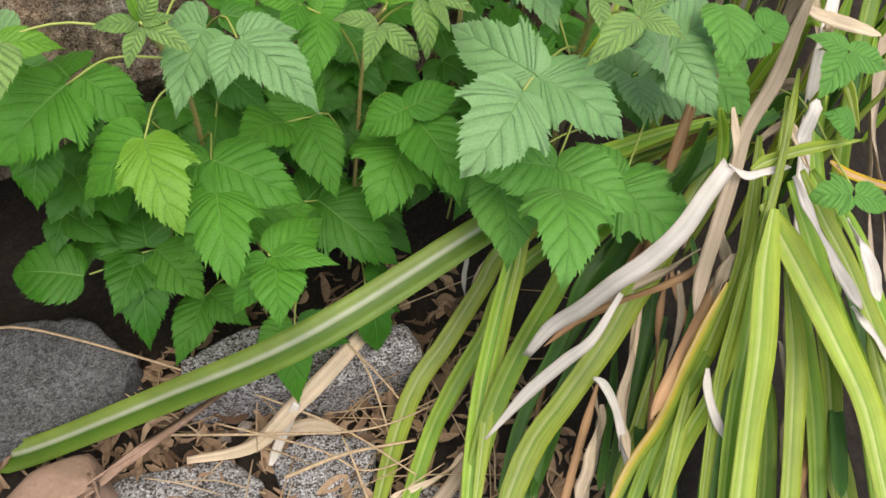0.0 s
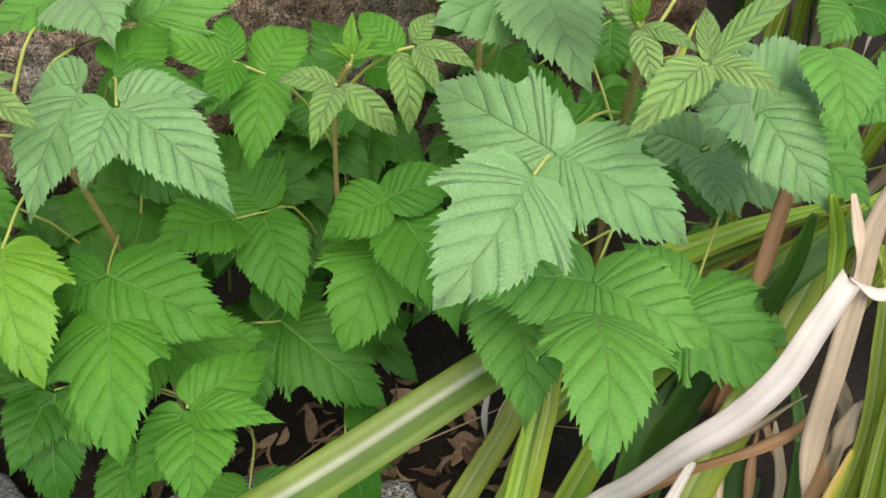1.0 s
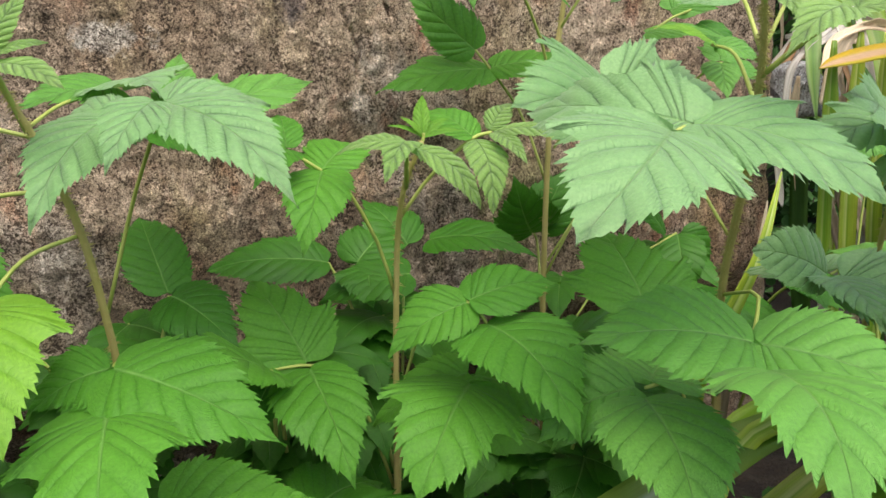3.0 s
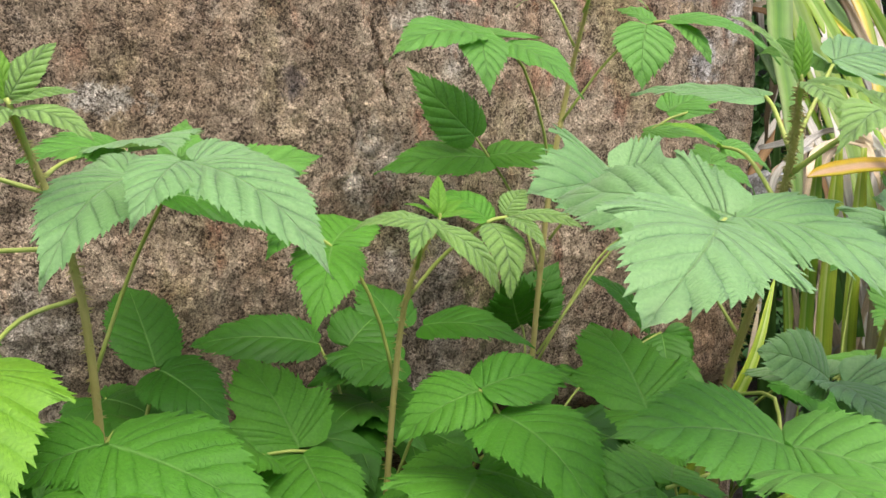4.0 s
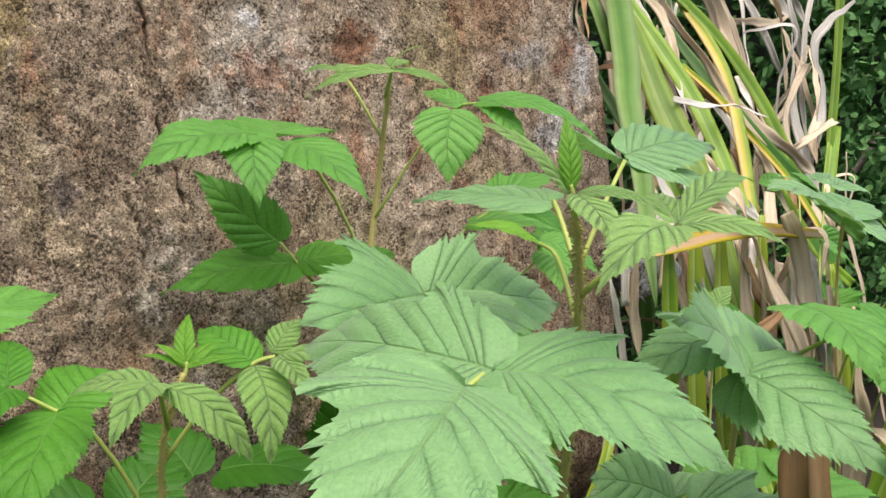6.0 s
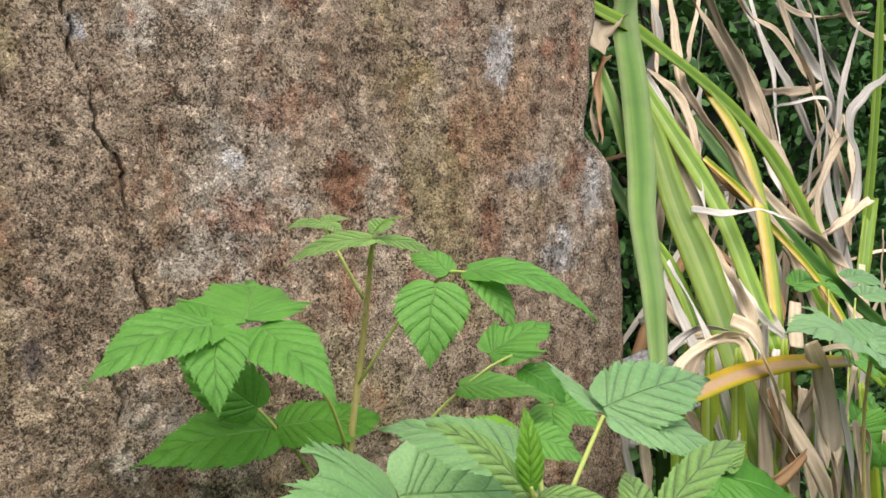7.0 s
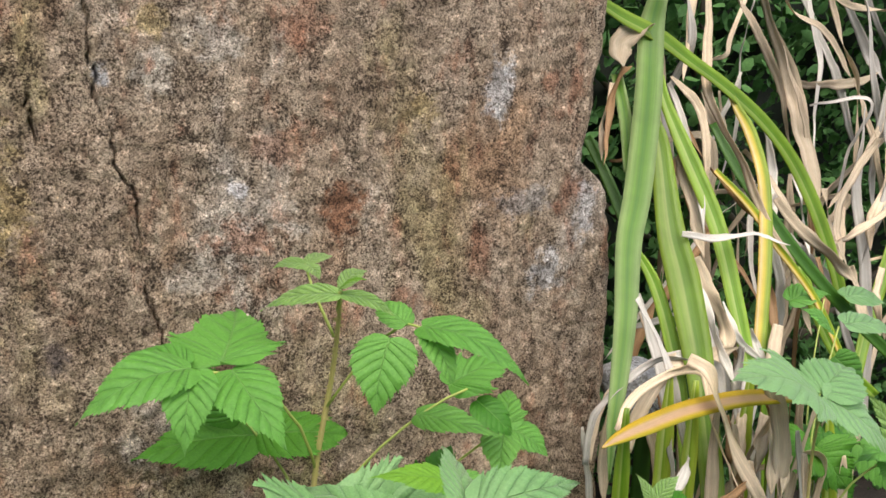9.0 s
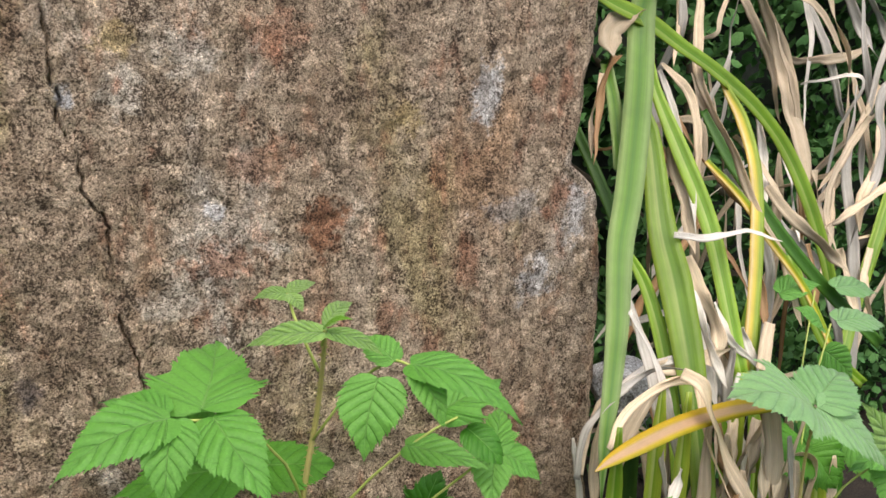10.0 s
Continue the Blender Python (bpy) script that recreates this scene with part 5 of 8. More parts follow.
# leaves above and behind, close to the block
t1 = leaf(CANE_L, [(0.243, 0.600, 0.362), (0.262, 0.645, 0.368), (0.306, 0.660, 0.371)])
leaflet(t1, (0.308, 0.660, 0.372), (0.376, 0.668, 0.386), 0.044, LOBED, LEAF_LIT, sag=0.05)
leaflet(t1, (0.304, 0.664, 0.371), (0.318, 0.705, 0.402), 0.022, OVATE, LEAF_LIT, hint=(-0.3, -0.8, 0.4))
t2 = leaf(CANE_L, [(0.236, 0.590, 0.376), (0.255, 0.65, 0.382), (0.282, 0.676, 0.386)])
leaflet(t2, (0.283, 0.674, 0.387), (0.289, 0.612, 0.386), 0.048, OVATE, LEAF_PALE_SHEEN, sag=0.08)
leaflet(t2, (0.280, 0.677, 0.387), (0.235, 0.660, 0.38), 0.042, OVATE, LEAF_LIT, sag=0.08)
leaflet(q, (0.523, 0.602, 0.375), (0.502, 0.515, 0.361), 0.056, OVATE, LEAF_PALE_SHEEN, sag=0.06)

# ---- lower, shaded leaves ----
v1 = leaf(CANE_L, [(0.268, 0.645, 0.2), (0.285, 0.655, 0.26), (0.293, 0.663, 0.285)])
leaflet(v1, (0.293, 0.665, 0.286), (0.290, 0.714, 0.317), 0.036, ROUND, LEAF_SHADED)
leaflet(v1, (0.294, 0.662, 0.285), (0.318, 0.628, 0.262), 0.042, OVATE, LEAF_SHADED)
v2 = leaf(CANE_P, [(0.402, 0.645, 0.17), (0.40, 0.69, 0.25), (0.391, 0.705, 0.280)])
leaflet(v2, (0.391, 0.705, 0.280), (0.326, 0.733, 0.279), 0.042, ROUND, LEAF_SHADED)
leaflet(v2, (0.41, 0.69, 0.278), (0.40, 0.66, 0.262), 0.04, OVATE, LEAF_SHADED)
leaflet(v2, (0.405, 0.695, 0.28), (0.44, 0.715, 0.295), 0.04, OVATE, LEAF_SHADED)
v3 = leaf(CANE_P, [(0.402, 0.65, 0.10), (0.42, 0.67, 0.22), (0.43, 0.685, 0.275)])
leaflet(v3, (0.428, 0.672, 0.275), (0.378, 0.69, 0.262), 0.044, OVATE, LEAF_SHADED)
leaflet(v3, (0.452, 0.694, 0.288), (0.495, 0.642, 0.282), 0.034, OVATE, LEAF_SHADED)
leaflet(v3, (0.44, 0.70, 0.285), (0.425, 0.735, 0.31), 0.04, OVATE, LEAF_SHADED)
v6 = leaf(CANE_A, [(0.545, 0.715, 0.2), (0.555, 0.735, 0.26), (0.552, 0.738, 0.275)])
leaflet(v6, (0.552, 0.738, 0.272), (0.522, 0.712, 0.318), 0.046, OVATE, LEAF_SHADED, hint=(-0.5, -0.8, 0.3))
leaflet(v6, (0.556, 0.736, 0.275), (0.585, 0.74, 0.315), 0.04, OVATE, LEAF_SHADED, hint=(-0.5, -0.8, 0.3))
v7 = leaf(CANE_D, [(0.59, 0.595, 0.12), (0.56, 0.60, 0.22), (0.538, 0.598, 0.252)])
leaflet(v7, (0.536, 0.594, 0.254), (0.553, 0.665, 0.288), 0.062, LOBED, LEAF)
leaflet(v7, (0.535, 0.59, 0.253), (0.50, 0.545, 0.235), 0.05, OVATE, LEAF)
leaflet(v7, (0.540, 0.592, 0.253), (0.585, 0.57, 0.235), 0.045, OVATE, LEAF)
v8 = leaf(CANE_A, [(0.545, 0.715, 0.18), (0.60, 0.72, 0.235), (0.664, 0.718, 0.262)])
leaflet(v8, (0.664, 0.717, 0.261), (0.652, 0.692, 0.226), 0.036, ROUND, LEAF_SHADED, hint=(-0.5, -0.8, 0.3))
leaflet(v8, (0.655, 0.72, 0.262), (0.605, 0.735, 0.305), 0.03, SLIM, LEAF_SHADED)
leaflet(v8, (0.668, 0.718, 0.262), (0.69, 0.71, 0.235), 0.03, OVATE, LEAF_SHADED, hint=(-0.5, -0.8, 0.3))
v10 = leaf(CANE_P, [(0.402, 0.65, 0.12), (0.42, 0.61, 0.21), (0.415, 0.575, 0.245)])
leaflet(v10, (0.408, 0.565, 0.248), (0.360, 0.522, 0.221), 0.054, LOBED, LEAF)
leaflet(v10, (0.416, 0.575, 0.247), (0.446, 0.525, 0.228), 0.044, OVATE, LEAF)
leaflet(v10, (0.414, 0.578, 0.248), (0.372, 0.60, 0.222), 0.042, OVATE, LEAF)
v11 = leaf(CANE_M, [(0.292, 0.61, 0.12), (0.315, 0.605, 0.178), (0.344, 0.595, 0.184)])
leaflet(v11, (0.344, 0.595, 0.184), (0.389, 0.530, 0.147), 0.064, LOBED, LEAF_SHADED)
leaflet(v11, (0.335, 0.599, 0.184), (0.385, 0.62, 0.18), 0.045, OVATE, LEAF_SHADED)
leaflet(v11, (0.330, 0.598, 0.183), (0.31, 0.55, 0.15), 0.045, OVATE, LEAF_SHADED)
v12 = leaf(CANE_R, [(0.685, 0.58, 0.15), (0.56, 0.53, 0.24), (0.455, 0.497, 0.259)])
leaflet(v12, (0.449, 0.490, 0.258), (0.428, 0.432, 0.220), 0.056, OVATE, LEAF_LIT)
leaflet(v12, (0.452, 0.50, 0.259), (0.412, 0.515, 0.238), 0.048, OVATE, LEAF_LIT)
leaflet(v12, (0.46, 0.50, 0.26), (0.49, 0.53, 0.25), 0.05, OVATE, LEAF_LIT)
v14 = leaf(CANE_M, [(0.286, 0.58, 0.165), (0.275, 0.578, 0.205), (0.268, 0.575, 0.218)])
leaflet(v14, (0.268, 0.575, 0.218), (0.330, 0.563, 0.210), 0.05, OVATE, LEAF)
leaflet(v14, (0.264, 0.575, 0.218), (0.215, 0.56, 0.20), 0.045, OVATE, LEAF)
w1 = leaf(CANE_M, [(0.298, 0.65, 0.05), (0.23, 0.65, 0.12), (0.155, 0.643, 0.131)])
leaflet(w1, (0.150, 0.643, 0.131), (0.097, 0.674, 0.128), 0.05, ROUND, LEAF_SHADED)
leaflet(w1, (0.198, 0.645, 0.138), (0.161, 0.60, 0.12), 0.048, OVATE, LEAF_SHADED)
leaflet(w1, (0.20, 0.648, 0.14), (0.165, 0.70, 0.15), 0.05, OVATE, LEAF_SHADED)
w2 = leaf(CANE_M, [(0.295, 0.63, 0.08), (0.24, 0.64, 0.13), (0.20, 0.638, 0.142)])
leaflet(w2, (0.200, 0.636, 0.141), (0.180, 0.584, 0.078), 0.05, OVATE, LEAF_SHADED)
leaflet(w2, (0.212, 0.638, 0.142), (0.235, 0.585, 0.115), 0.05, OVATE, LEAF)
leaflet(w2, (0.205, 0.642, 0.143), (0.215, 0.695, 0.16), 0.05, OVATE, LEAF_SHADED)
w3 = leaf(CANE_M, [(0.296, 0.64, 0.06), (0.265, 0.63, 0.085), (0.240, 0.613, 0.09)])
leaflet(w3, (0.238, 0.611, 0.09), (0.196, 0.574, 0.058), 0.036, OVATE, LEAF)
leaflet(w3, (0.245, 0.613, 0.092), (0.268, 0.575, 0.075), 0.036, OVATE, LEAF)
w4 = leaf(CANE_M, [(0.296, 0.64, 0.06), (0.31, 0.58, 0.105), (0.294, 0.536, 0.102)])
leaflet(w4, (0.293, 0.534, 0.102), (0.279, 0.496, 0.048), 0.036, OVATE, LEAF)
leaflet(w4, (0.298, 0.538, 0.104), (0.338, 0.515, 0.082), 0.036, OVATE, LEAF_SHADED)
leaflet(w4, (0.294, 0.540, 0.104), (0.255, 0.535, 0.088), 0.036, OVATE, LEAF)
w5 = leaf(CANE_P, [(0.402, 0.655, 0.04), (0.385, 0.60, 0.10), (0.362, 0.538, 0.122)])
leaflet(w5, (0.362, 0.536, 0.122), (0.362, 0.510, 0.060), 0.04, LOBED, LEAF_SHADED)
leaflet(w5, (0.366, 0.54, 0.123), (0.40, 0.55, 0.09), 0.04, OVATE, LEAF_SHADED)

xr = leaf(CANE_U, [(0.925, 0.65, 0.2), (0.98, 0.70, 0.33), (1.025, 0.722, 0.414)])
leaflet(xr, (1.029, 0.720, 0.416), (1.094, 0.718, 0.404), 0.03, OVATE, LEAF_PALE_SHEEN)
leaflet(xr, (1.02, 0.725, 0.41), (0.99, 0.735, 0.43), 0.026, OVATE, LEAF_LIT)
leaflet(xr, (1.0, 0.712, 0.37), (1.03, 0.70, 0.345), 0.03, OVATE, LEAF_LIT)
xr2 = leaf(CANE_U, [(0.925, 0.65, 0.15), (1.02, 0.74, 0.34), (1.08, 0.785, 0.42)])
leaflet(xr2, (1.103, 0.782, 0.422), (1.162, 0.778, 0.410), 0.03, OVATE, LEAF_PALE_SHEEN)
leaflet(xr2, (1.05, 0.80, 0.417), (1.102, 0.795, 0.422), 0.03, OVATE, LEAF_LIT)
leaflet(xr2, (1.072, 0.76, 0.371), (1.112, 0.755, 0.338), 0.034, OVATE, LEAF_LIT, hint=(-0.4, -0.8, 0.3))
xr3 = leaf(CANE_U, [(0.925, 0.65, 0.10), (0.98, 0.69, 0.24), (1.0, 0.715, 0.32)])
leaflet(xr3, (1.004, 0.718, 0.322), (0.962, 0.70, 0.295), 0.04, ROUND, LEAF_SHADED, hint=(-0.4, -0.8, 0.3))
leaflet(xr3, (1.02, 0.72, 0.318), (1.07, 0.725, 0.30), 0.05, OVATE, LEAF_LIT, hint=(-0.4, -0.8, 0.3))
leaflet(xr3, (1.03, 0.73, 0.28), (1.05, 0.715, 0.235), 0.045, ROUND, LEAF_SHADED, hint=(-0.4, -0.8, 0.3))
leaflet(xr3, (1.068, 0.72, 0.30), (1.105, 0.70, 0.25), 0.04, OVATE, LEAF_LIT, hint=(-0.4, -0.8, 0.3))
xr6 = leaf(CANE_U, [(0.93, 0.655, 0.05), (0.935, 0.64, 0.2), (0.945, 0.62, 0.285)])
leaflet(xr6, (0.945, 0.62, 0.286), (0.905, 0.600, 0.262), 0.045, OVATE, LEAF_LIT)
leaflet(xr6, (0.948, 0.62, 0.286), (0.995, 0.600, 0.272), 0.048, OVATE, LEAF_LIT)
leaflet(xr6, (0.946, 0.618, 0.286), (0.958, 0.575, 0.248), 0.05, LOBED, LEAF_LIT)
xr7 = leaf(CANE_R, [(0.70, 0.60, 0.05), (0.79, 0.64, 0.2), (0.83, 0.64, 0.275)])
leaflet(xr7, (0.83, 0.64, 0.276), (0.795, 0.625, 0.255), 0.042, OVATE, LEAF_LIT)
leaflet(xr7, (0.832, 0.638, 0.276), (0.868, 0.62, 0.262), 0.044, OVATE, LEAF_SHADED)
leaflet(xr7, (0.83, 0.642, 0.277), (0.842, 0.665, 0.310), 0.04, OVATE, LEAF_LIT, hint=(-0.4, -0.8, 0.3))
xr8 = leaf(CANE_U, [(0.93, 0.655, 0.08), (0.90, 0.69, 0.2), (0.986, 0.700, 0.318)])
leaflet(xr8, (0.986, 0.700, 0.318), (1.000, 0.675, 0.288), 0.055, LOBED, LEAF, hint=(-0.4, -0.7, 0.5))
leaflet(xr8, (0.986, 0.700, 0.319), (0.929, 0.680, 0.312), 0.048, OVATE, LEAF, hint=(-0.4, -0.7, 0.5))
leaflet(xr8, (0.988, 0.700, 0.319), (1.027, 0.700, 0.323), 0.048, OVATE, LEAF_SHADED, hint=(-0.4, -0.7, 0.5))
xr9 = leaf(CANE_U, [(0.925, 0.65, 0.2), (0.95, 0.645, 0.30), (0.993, 0.630, 0.341)])
leaflet(xr9, (0.993, 0.630, 0.341), (0.949, 0.630, 0.392), 0.034, OVATE, LEAF_YOUNG, hint=(-0.4, -0.7, 0.5))
leaflet(xr9, (0.995, 0.630, 0.341), (1.017, 0.630, 0.370), 0.030, OVATE, LEAF_YOUNG, hint=(-0.4, -0.7, 0.5))
leaflet(xr9, (0.994, 0.630, 0.339), (0.923, 0.615, 0.348), 0.030, OVATE, LEAF_LIT)
leaflet(xr9, (0.995, 0.630, 0.337), (0.966, 0.615, 0.314), 0.036, OVATE, LEAF_LIT, hint=(-0.4, -0.7, 0.5))
xr4 = leaf(CANE_R, [(0.70, 0.60, 0.05), (0.74, 0.625, 0.24), (0.745, 0.622, 0.34)])
leaflet(xr4, (0.742, 0.622, 0.342), (0.708, 0.615, 0.318), 0.04, OVATE, LEAF_LIT)
leaflet(xr4, (0.748, 0.624, 0.340), (0.79, 0.61, 0.318), 0.04, ROUND, LEAF_SHADED)
leaflet(xr4, (0.744, 0.622, 0.345), (0.738, 0.634, 0.362), 0.010, OVATE, LEAF_YOUNG)
leaflet(xr4, (0.746, 0.622, 0.345), (0.772, 0.630, 0.357), 0.013, OVATE, LEAF_YOUNG)
xr5 = leaf(CANE_A, [(0.545, 0.71, 0.25), (0.59, 0.705, 0.32), (0.625, 0.70, 0.343)])
leaflet(xr5, (0.625, 0.70, 0.343), (0.636, 0.698, 0.372), 0.03, LOBED, LEAF_SHADED, hint=(-0.4, -0.8, 0.3))
leaflet(xr5, (0.628, 0.698, 0.342), (0.655, 0.68, 0.325), 0.034, OVATE, LEAF_LIT)
leaflet(xr5, (0.622, 0.698, 0.342), (0.60, 0.675, 0.325), 0.034, OVATE, LEAF_LIT)

# ---- more leaves deeper in the thicket ----


def thicket(owner, count, low, high, seed, reach=0.05):
    rng = np.random.default_rng(seed)
    lo, hi = np.array(low), np.array(high)
    for _ in range(count):
        p = lo + (hi - lo) * rng.uniform(0, 1, 3)
        foot = np.array((p[0] + rng.uniform(-0.03, 0.03), p[1] + 0.03, max(p[2] - 0.09, 0.0)))
        st = leaf(owner, [foot, (foot + p) / 2 + (0, 0.01, 0.015), p], 0.001)
        a0 = rng.uniform(-2.6, -0.5)
        for da, ln in ((0, 1.0), (1.15, 0.8), (-1.15, 0.8)):
            a = a0 + da + rng.uniform(-0.2, 0.2)
            tip = p + reach * ln * rng.uniform(0.8, 1.15) * np.array((math.cos(a), math.sin(a), rng.uniform(-0.55, -0.1)))
            leaflet(st, p, tip, 0.66 * reach * ln, LOBED if da == 0 and rng.random() < 0.5 else OVATE, LEAF_SHADED, teeth=12)


thicket(CANE_L, 6, (0.20, 0.66, 0.18), (0.32, 0.73, 0.26), 81, 0.06)
thicket(CANE_P, 9, (0.33, 0.65, 0.17), (0.47, 0.72, 0.25), 82, 0.062)
thicket(CANE_D, 9, (0.47, 0.60, 0.14), (0.62, 0.70, 0.235), 83, 0.062)
thicket(CANE_R, 5, (0.58, 0.58, 0.14), (0.70, 0.68, 0.25), 84, 0.058)
# unseen leaves out of view on the left, added to shade the hollow there
thicket(CANE_L, 16, (-0.22, 0.50, 0.26), (0.02, 0.74, 0.40), 85, 0.075)
thicket(CANE_M, 11, (0.16, 0.66, 0.09), (0.30, 0.74, 0.22), 71)
thicket(CANE_P, 12, (0.32, 0.64, 0.06), (0.44, 0.73, 0.22), 72)
thicket(CANE_A, 10, (0.46, 0.63, 0.08), (0.60, 0.74, 0.22), 73)
thicket(CANE_P, 8, (0.26, 0.70, 0.10), (0.46, 0.765, 0.30), 77)
thicket(CANE_A, 7, (0.46, 0.70, 0.10), (0.68, 0.765, 0.28), 78)
thicket(CANE_R, 5, (0.62, 0.60, 0.08), (0.72, 0.68, 0.24), 74)
thicket(CANE_L, 5, (0.02, 0.68, 0.14), (0.18, 0.75, 0.26), 75)
thicket(CANE_L, 5, (0.05, 0.66, 0.26), (0.15, 0.73, 0.34), 76)

# ---- strap-leaved clump ----
CLUMP = thing("strap_leaved_clump", "arching strap-leaved perennial with green, yellow and withered leaves", "garden plant")
strap(CLUMP, [(0.720, 0.499, 0.233), (0.610, 0.511, 0.193), (0.501, 0.522, 0.130), (0.464, 0.508, 0.100), (0.421, 0.490, 0.065), (0.369, 0.463, 0.035), (0.273, 0.357, 0.012)], 0.0171, STRAP_PALE, (-0.3, -0.6, 0.75), 0.30, 0.10, 24, 0, seed=701)
strap(CLUMP, [(0.738, 0.489, 0.234), (0.619, 0.497, 0.184), (0.499, 0.504, 0.110), (0.452, 0.474, 0.080), (0.407, 0.451, 0.050), (0.364, 0.418, 0.035), (0.294, 0.347, 0.012)], 0.0159, STRAP, (-0.3, -0.6, 0.75), 0.30, 0.10, 24, 0, seed=702)
strap(CLUMP, [(0.692, 0.486, 0.244), (0.598, 0.493, 0.244), (0.504, 0.500, 0.220), (0.464, 0.471, 0.170), (0.429, 0.436, 0.115), (0.404, 0.405, 0.080), (0.340, 0.314, 0.030)], 0.0159, STRAP, (-0.3, -0.6, 0.75), 0.40, 0.10, 24, 0, seed=703)
strap(CLUMP, [(0.733, 0.498, 0.220), (0.618, 0.496, 0.232), (0.502, 0.493, 0.220), (0.464, 0.462, 0.165), (0.437, 0.433, 0.115), (0.408, 0.398, 0.080), (0.346, 0.311, 0.030)], 0.0093, STRAP_PALE, (-0.3, -0.6, 0.75), 0.40, 0.10, 24, 0, seed=704)
strap(CLUMP, [(0.717, 0.486, 0.227), (0.615, 0.466, 0.226), (0.514, 0.446, 0.200), (0.482, 0.434, 0.165), (0.450, 0.421, 0.125), (0.419, 0.403, 0.090), (0.386, 0.373, 0.060), (0.340, 0.314, 0.030)], 0.0176, STRAP, (-0.3, -0.6, 0.75), 0.30, 0.10, 24, 0, seed=705)
strap(CLUMP, [(0.750, 0.489, 0.229), (0.638, 0.465, 0.211), (0.527, 0.442, 0.170), (0.494, 0.421, 0.120), (0.441, 0.391, 0.065), (0.401, 0.349, 0.030), (0.367, 0.308, 0.015)], 0.0114, STRAP_SHADED, (-0.3, -0.6, 0.75), 0.30, 0.10, 24, 0, seed=706)
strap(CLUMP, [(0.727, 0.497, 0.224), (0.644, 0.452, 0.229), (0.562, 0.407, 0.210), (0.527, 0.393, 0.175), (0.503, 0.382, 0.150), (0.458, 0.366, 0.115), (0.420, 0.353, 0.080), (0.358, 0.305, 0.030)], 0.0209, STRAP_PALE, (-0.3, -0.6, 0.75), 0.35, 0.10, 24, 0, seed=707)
strap(CLUMP, [(0.716, 0.460, 0.257), (0.651, 0.450, 0.260), (0.587, 0.440, 0.240), (0.553, 0.438, 0.190), (0.515, 0.429, 0.130), (0.472, 0.409, 0.090)], 0.0171, STRAP_SHADED, (-0.3, -0.6, 0.75), 0.30, 0.10, 24, 0, seed=708)
strap(CLUMP, [(0.531, 0.423, 0.120), (0.489, 0.399, 0.075), (0.452, 0.371, 0.050), (0.385, 0.298, 0.015)], 0.0116, STRAP_SHADED, (-0.3, -0.6, 0.75), 0.30, 0.10, 24, 0, seed=709)
strap(CLUMP, [(0.586, 0.421, 0.140), (0.556, 0.387, 0.100), (0.521, 0.349, 0.060), (0.477, 0.302, 0.025)], 0.0127, STRAP_SHADED, (-0.3, -0.6, 0.75), 0.30, 0.10, 24, 0, seed=710)
strap(CLUMP, [(0.593, 0.402, 0.110), (0.560, 0.368, 0.070), (0.524, 0.329, 0.040), (0.465, 0.260, 0.010)], 0.0108, STRAP_SHADED, (-0.3, -0.6, 0.75), 0.30, 0.10, 24, 0, seed=711)
strap(CLUMP, [(0.569, 0.346, 0.230), (0.552, 0.336, 0.210), (0.529, 0.323, 0.175), (0.504, 0.307, 0.135), (0.472, 0.295, 0.100), (0.419, 0.260, 0.060)], 0.0095, STRAP_YELLOW, (-0.3, -0.6, 0.75), 0.30, 0.10, 24, 0, seed=712, label="yellowing blade")
strap(CLUMP, [(0.589, 0.354, 0.225), (0.569, 0.335, 0.195), (0.541, 0.320, 0.160), (0.506, 0.305, 0.115), (0.439, 0.254, 0.050)], 0.0114, STRAP, (-0.3, -0.6, 0.75), 0.30, 0.10, 24, 0, seed=713)
strap(CLUMP, [(0.588, 0.351, 0.235), (0.569, 0.321, 0.190), (0.544, 0.301, 0.155), (0.515, 0.287, 0.115), (0.451, 0.244, 0.060)], 0.0130, STRAP_PALE, (-0.3, -0.6, 0.75), 0.30, 0.10, 24, 0, seed=714)
strap(CLUMP, [(0.630, 0.413, 0.300), (0.609, 0.382, 0.270), (0.585, 0.351, 0.230), (0.558, 0.330, 0.185), (0.529, 0.308, 0.140), (0.458, 0.235, 0.070)], 0.0121, STRAP_PALE, (-0.3, -0.6, 0.75), 0.30, 0.10, 24, 0, seed=715)
strap(CLUMP, [(0.635, 0.408, 0.340), (0.617, 0.375, 0.285), (0.588, 0.349, 0.250), (0.564, 0.324, 0.210), (0.537, 0.294, 0.170), (0.479, 0.215, 0.090)], 0.0084, STRAP_PALE, (-0.3, -0.6, 0.75), 0.30, 0.10, 24, 0, seed=716)
strap(CLUMP, [(0.607, 0.374, 0.290), (0.594, 0.346, 0.250), (0.567, 0.309, 0.205), (0.535, 0.273, 0.170), (0.485, 0.203, 0.110)], 0.0133, STRAP, (-0.3, -0.6, 0.75), 0.30, 0.10, 24, 0, seed=717)
strap(CLUMP, [(0.590, 0.351, 0.295), (0.576, 0.328, 0.265), (0.557, 0.291, 0.220), (0.529, 0.252, 0.175), (0.486, 0.195, 0.125)], 0.0193, STRAP_PALE, (-0.3, -0.6, 0.75), 0.30, 0.10, 24, 0, seed=718, label="broad pale green blade with a light stripe")
strap(CLUMP, [(0.591, 0.362, 0.290), (0.599, 0.343, 0.275), (0.607, 0.309, 0.250), (0.614, 0.269, 0.220), (0.618, 0.222, 0.185), (0.593, 0.138, 0.130)], 0.0220, STRAP_PALE, (-0.3, -0.6, 0.75), 0.30, 0.10, 24, 0, seed=719, label="broad pale green blade")
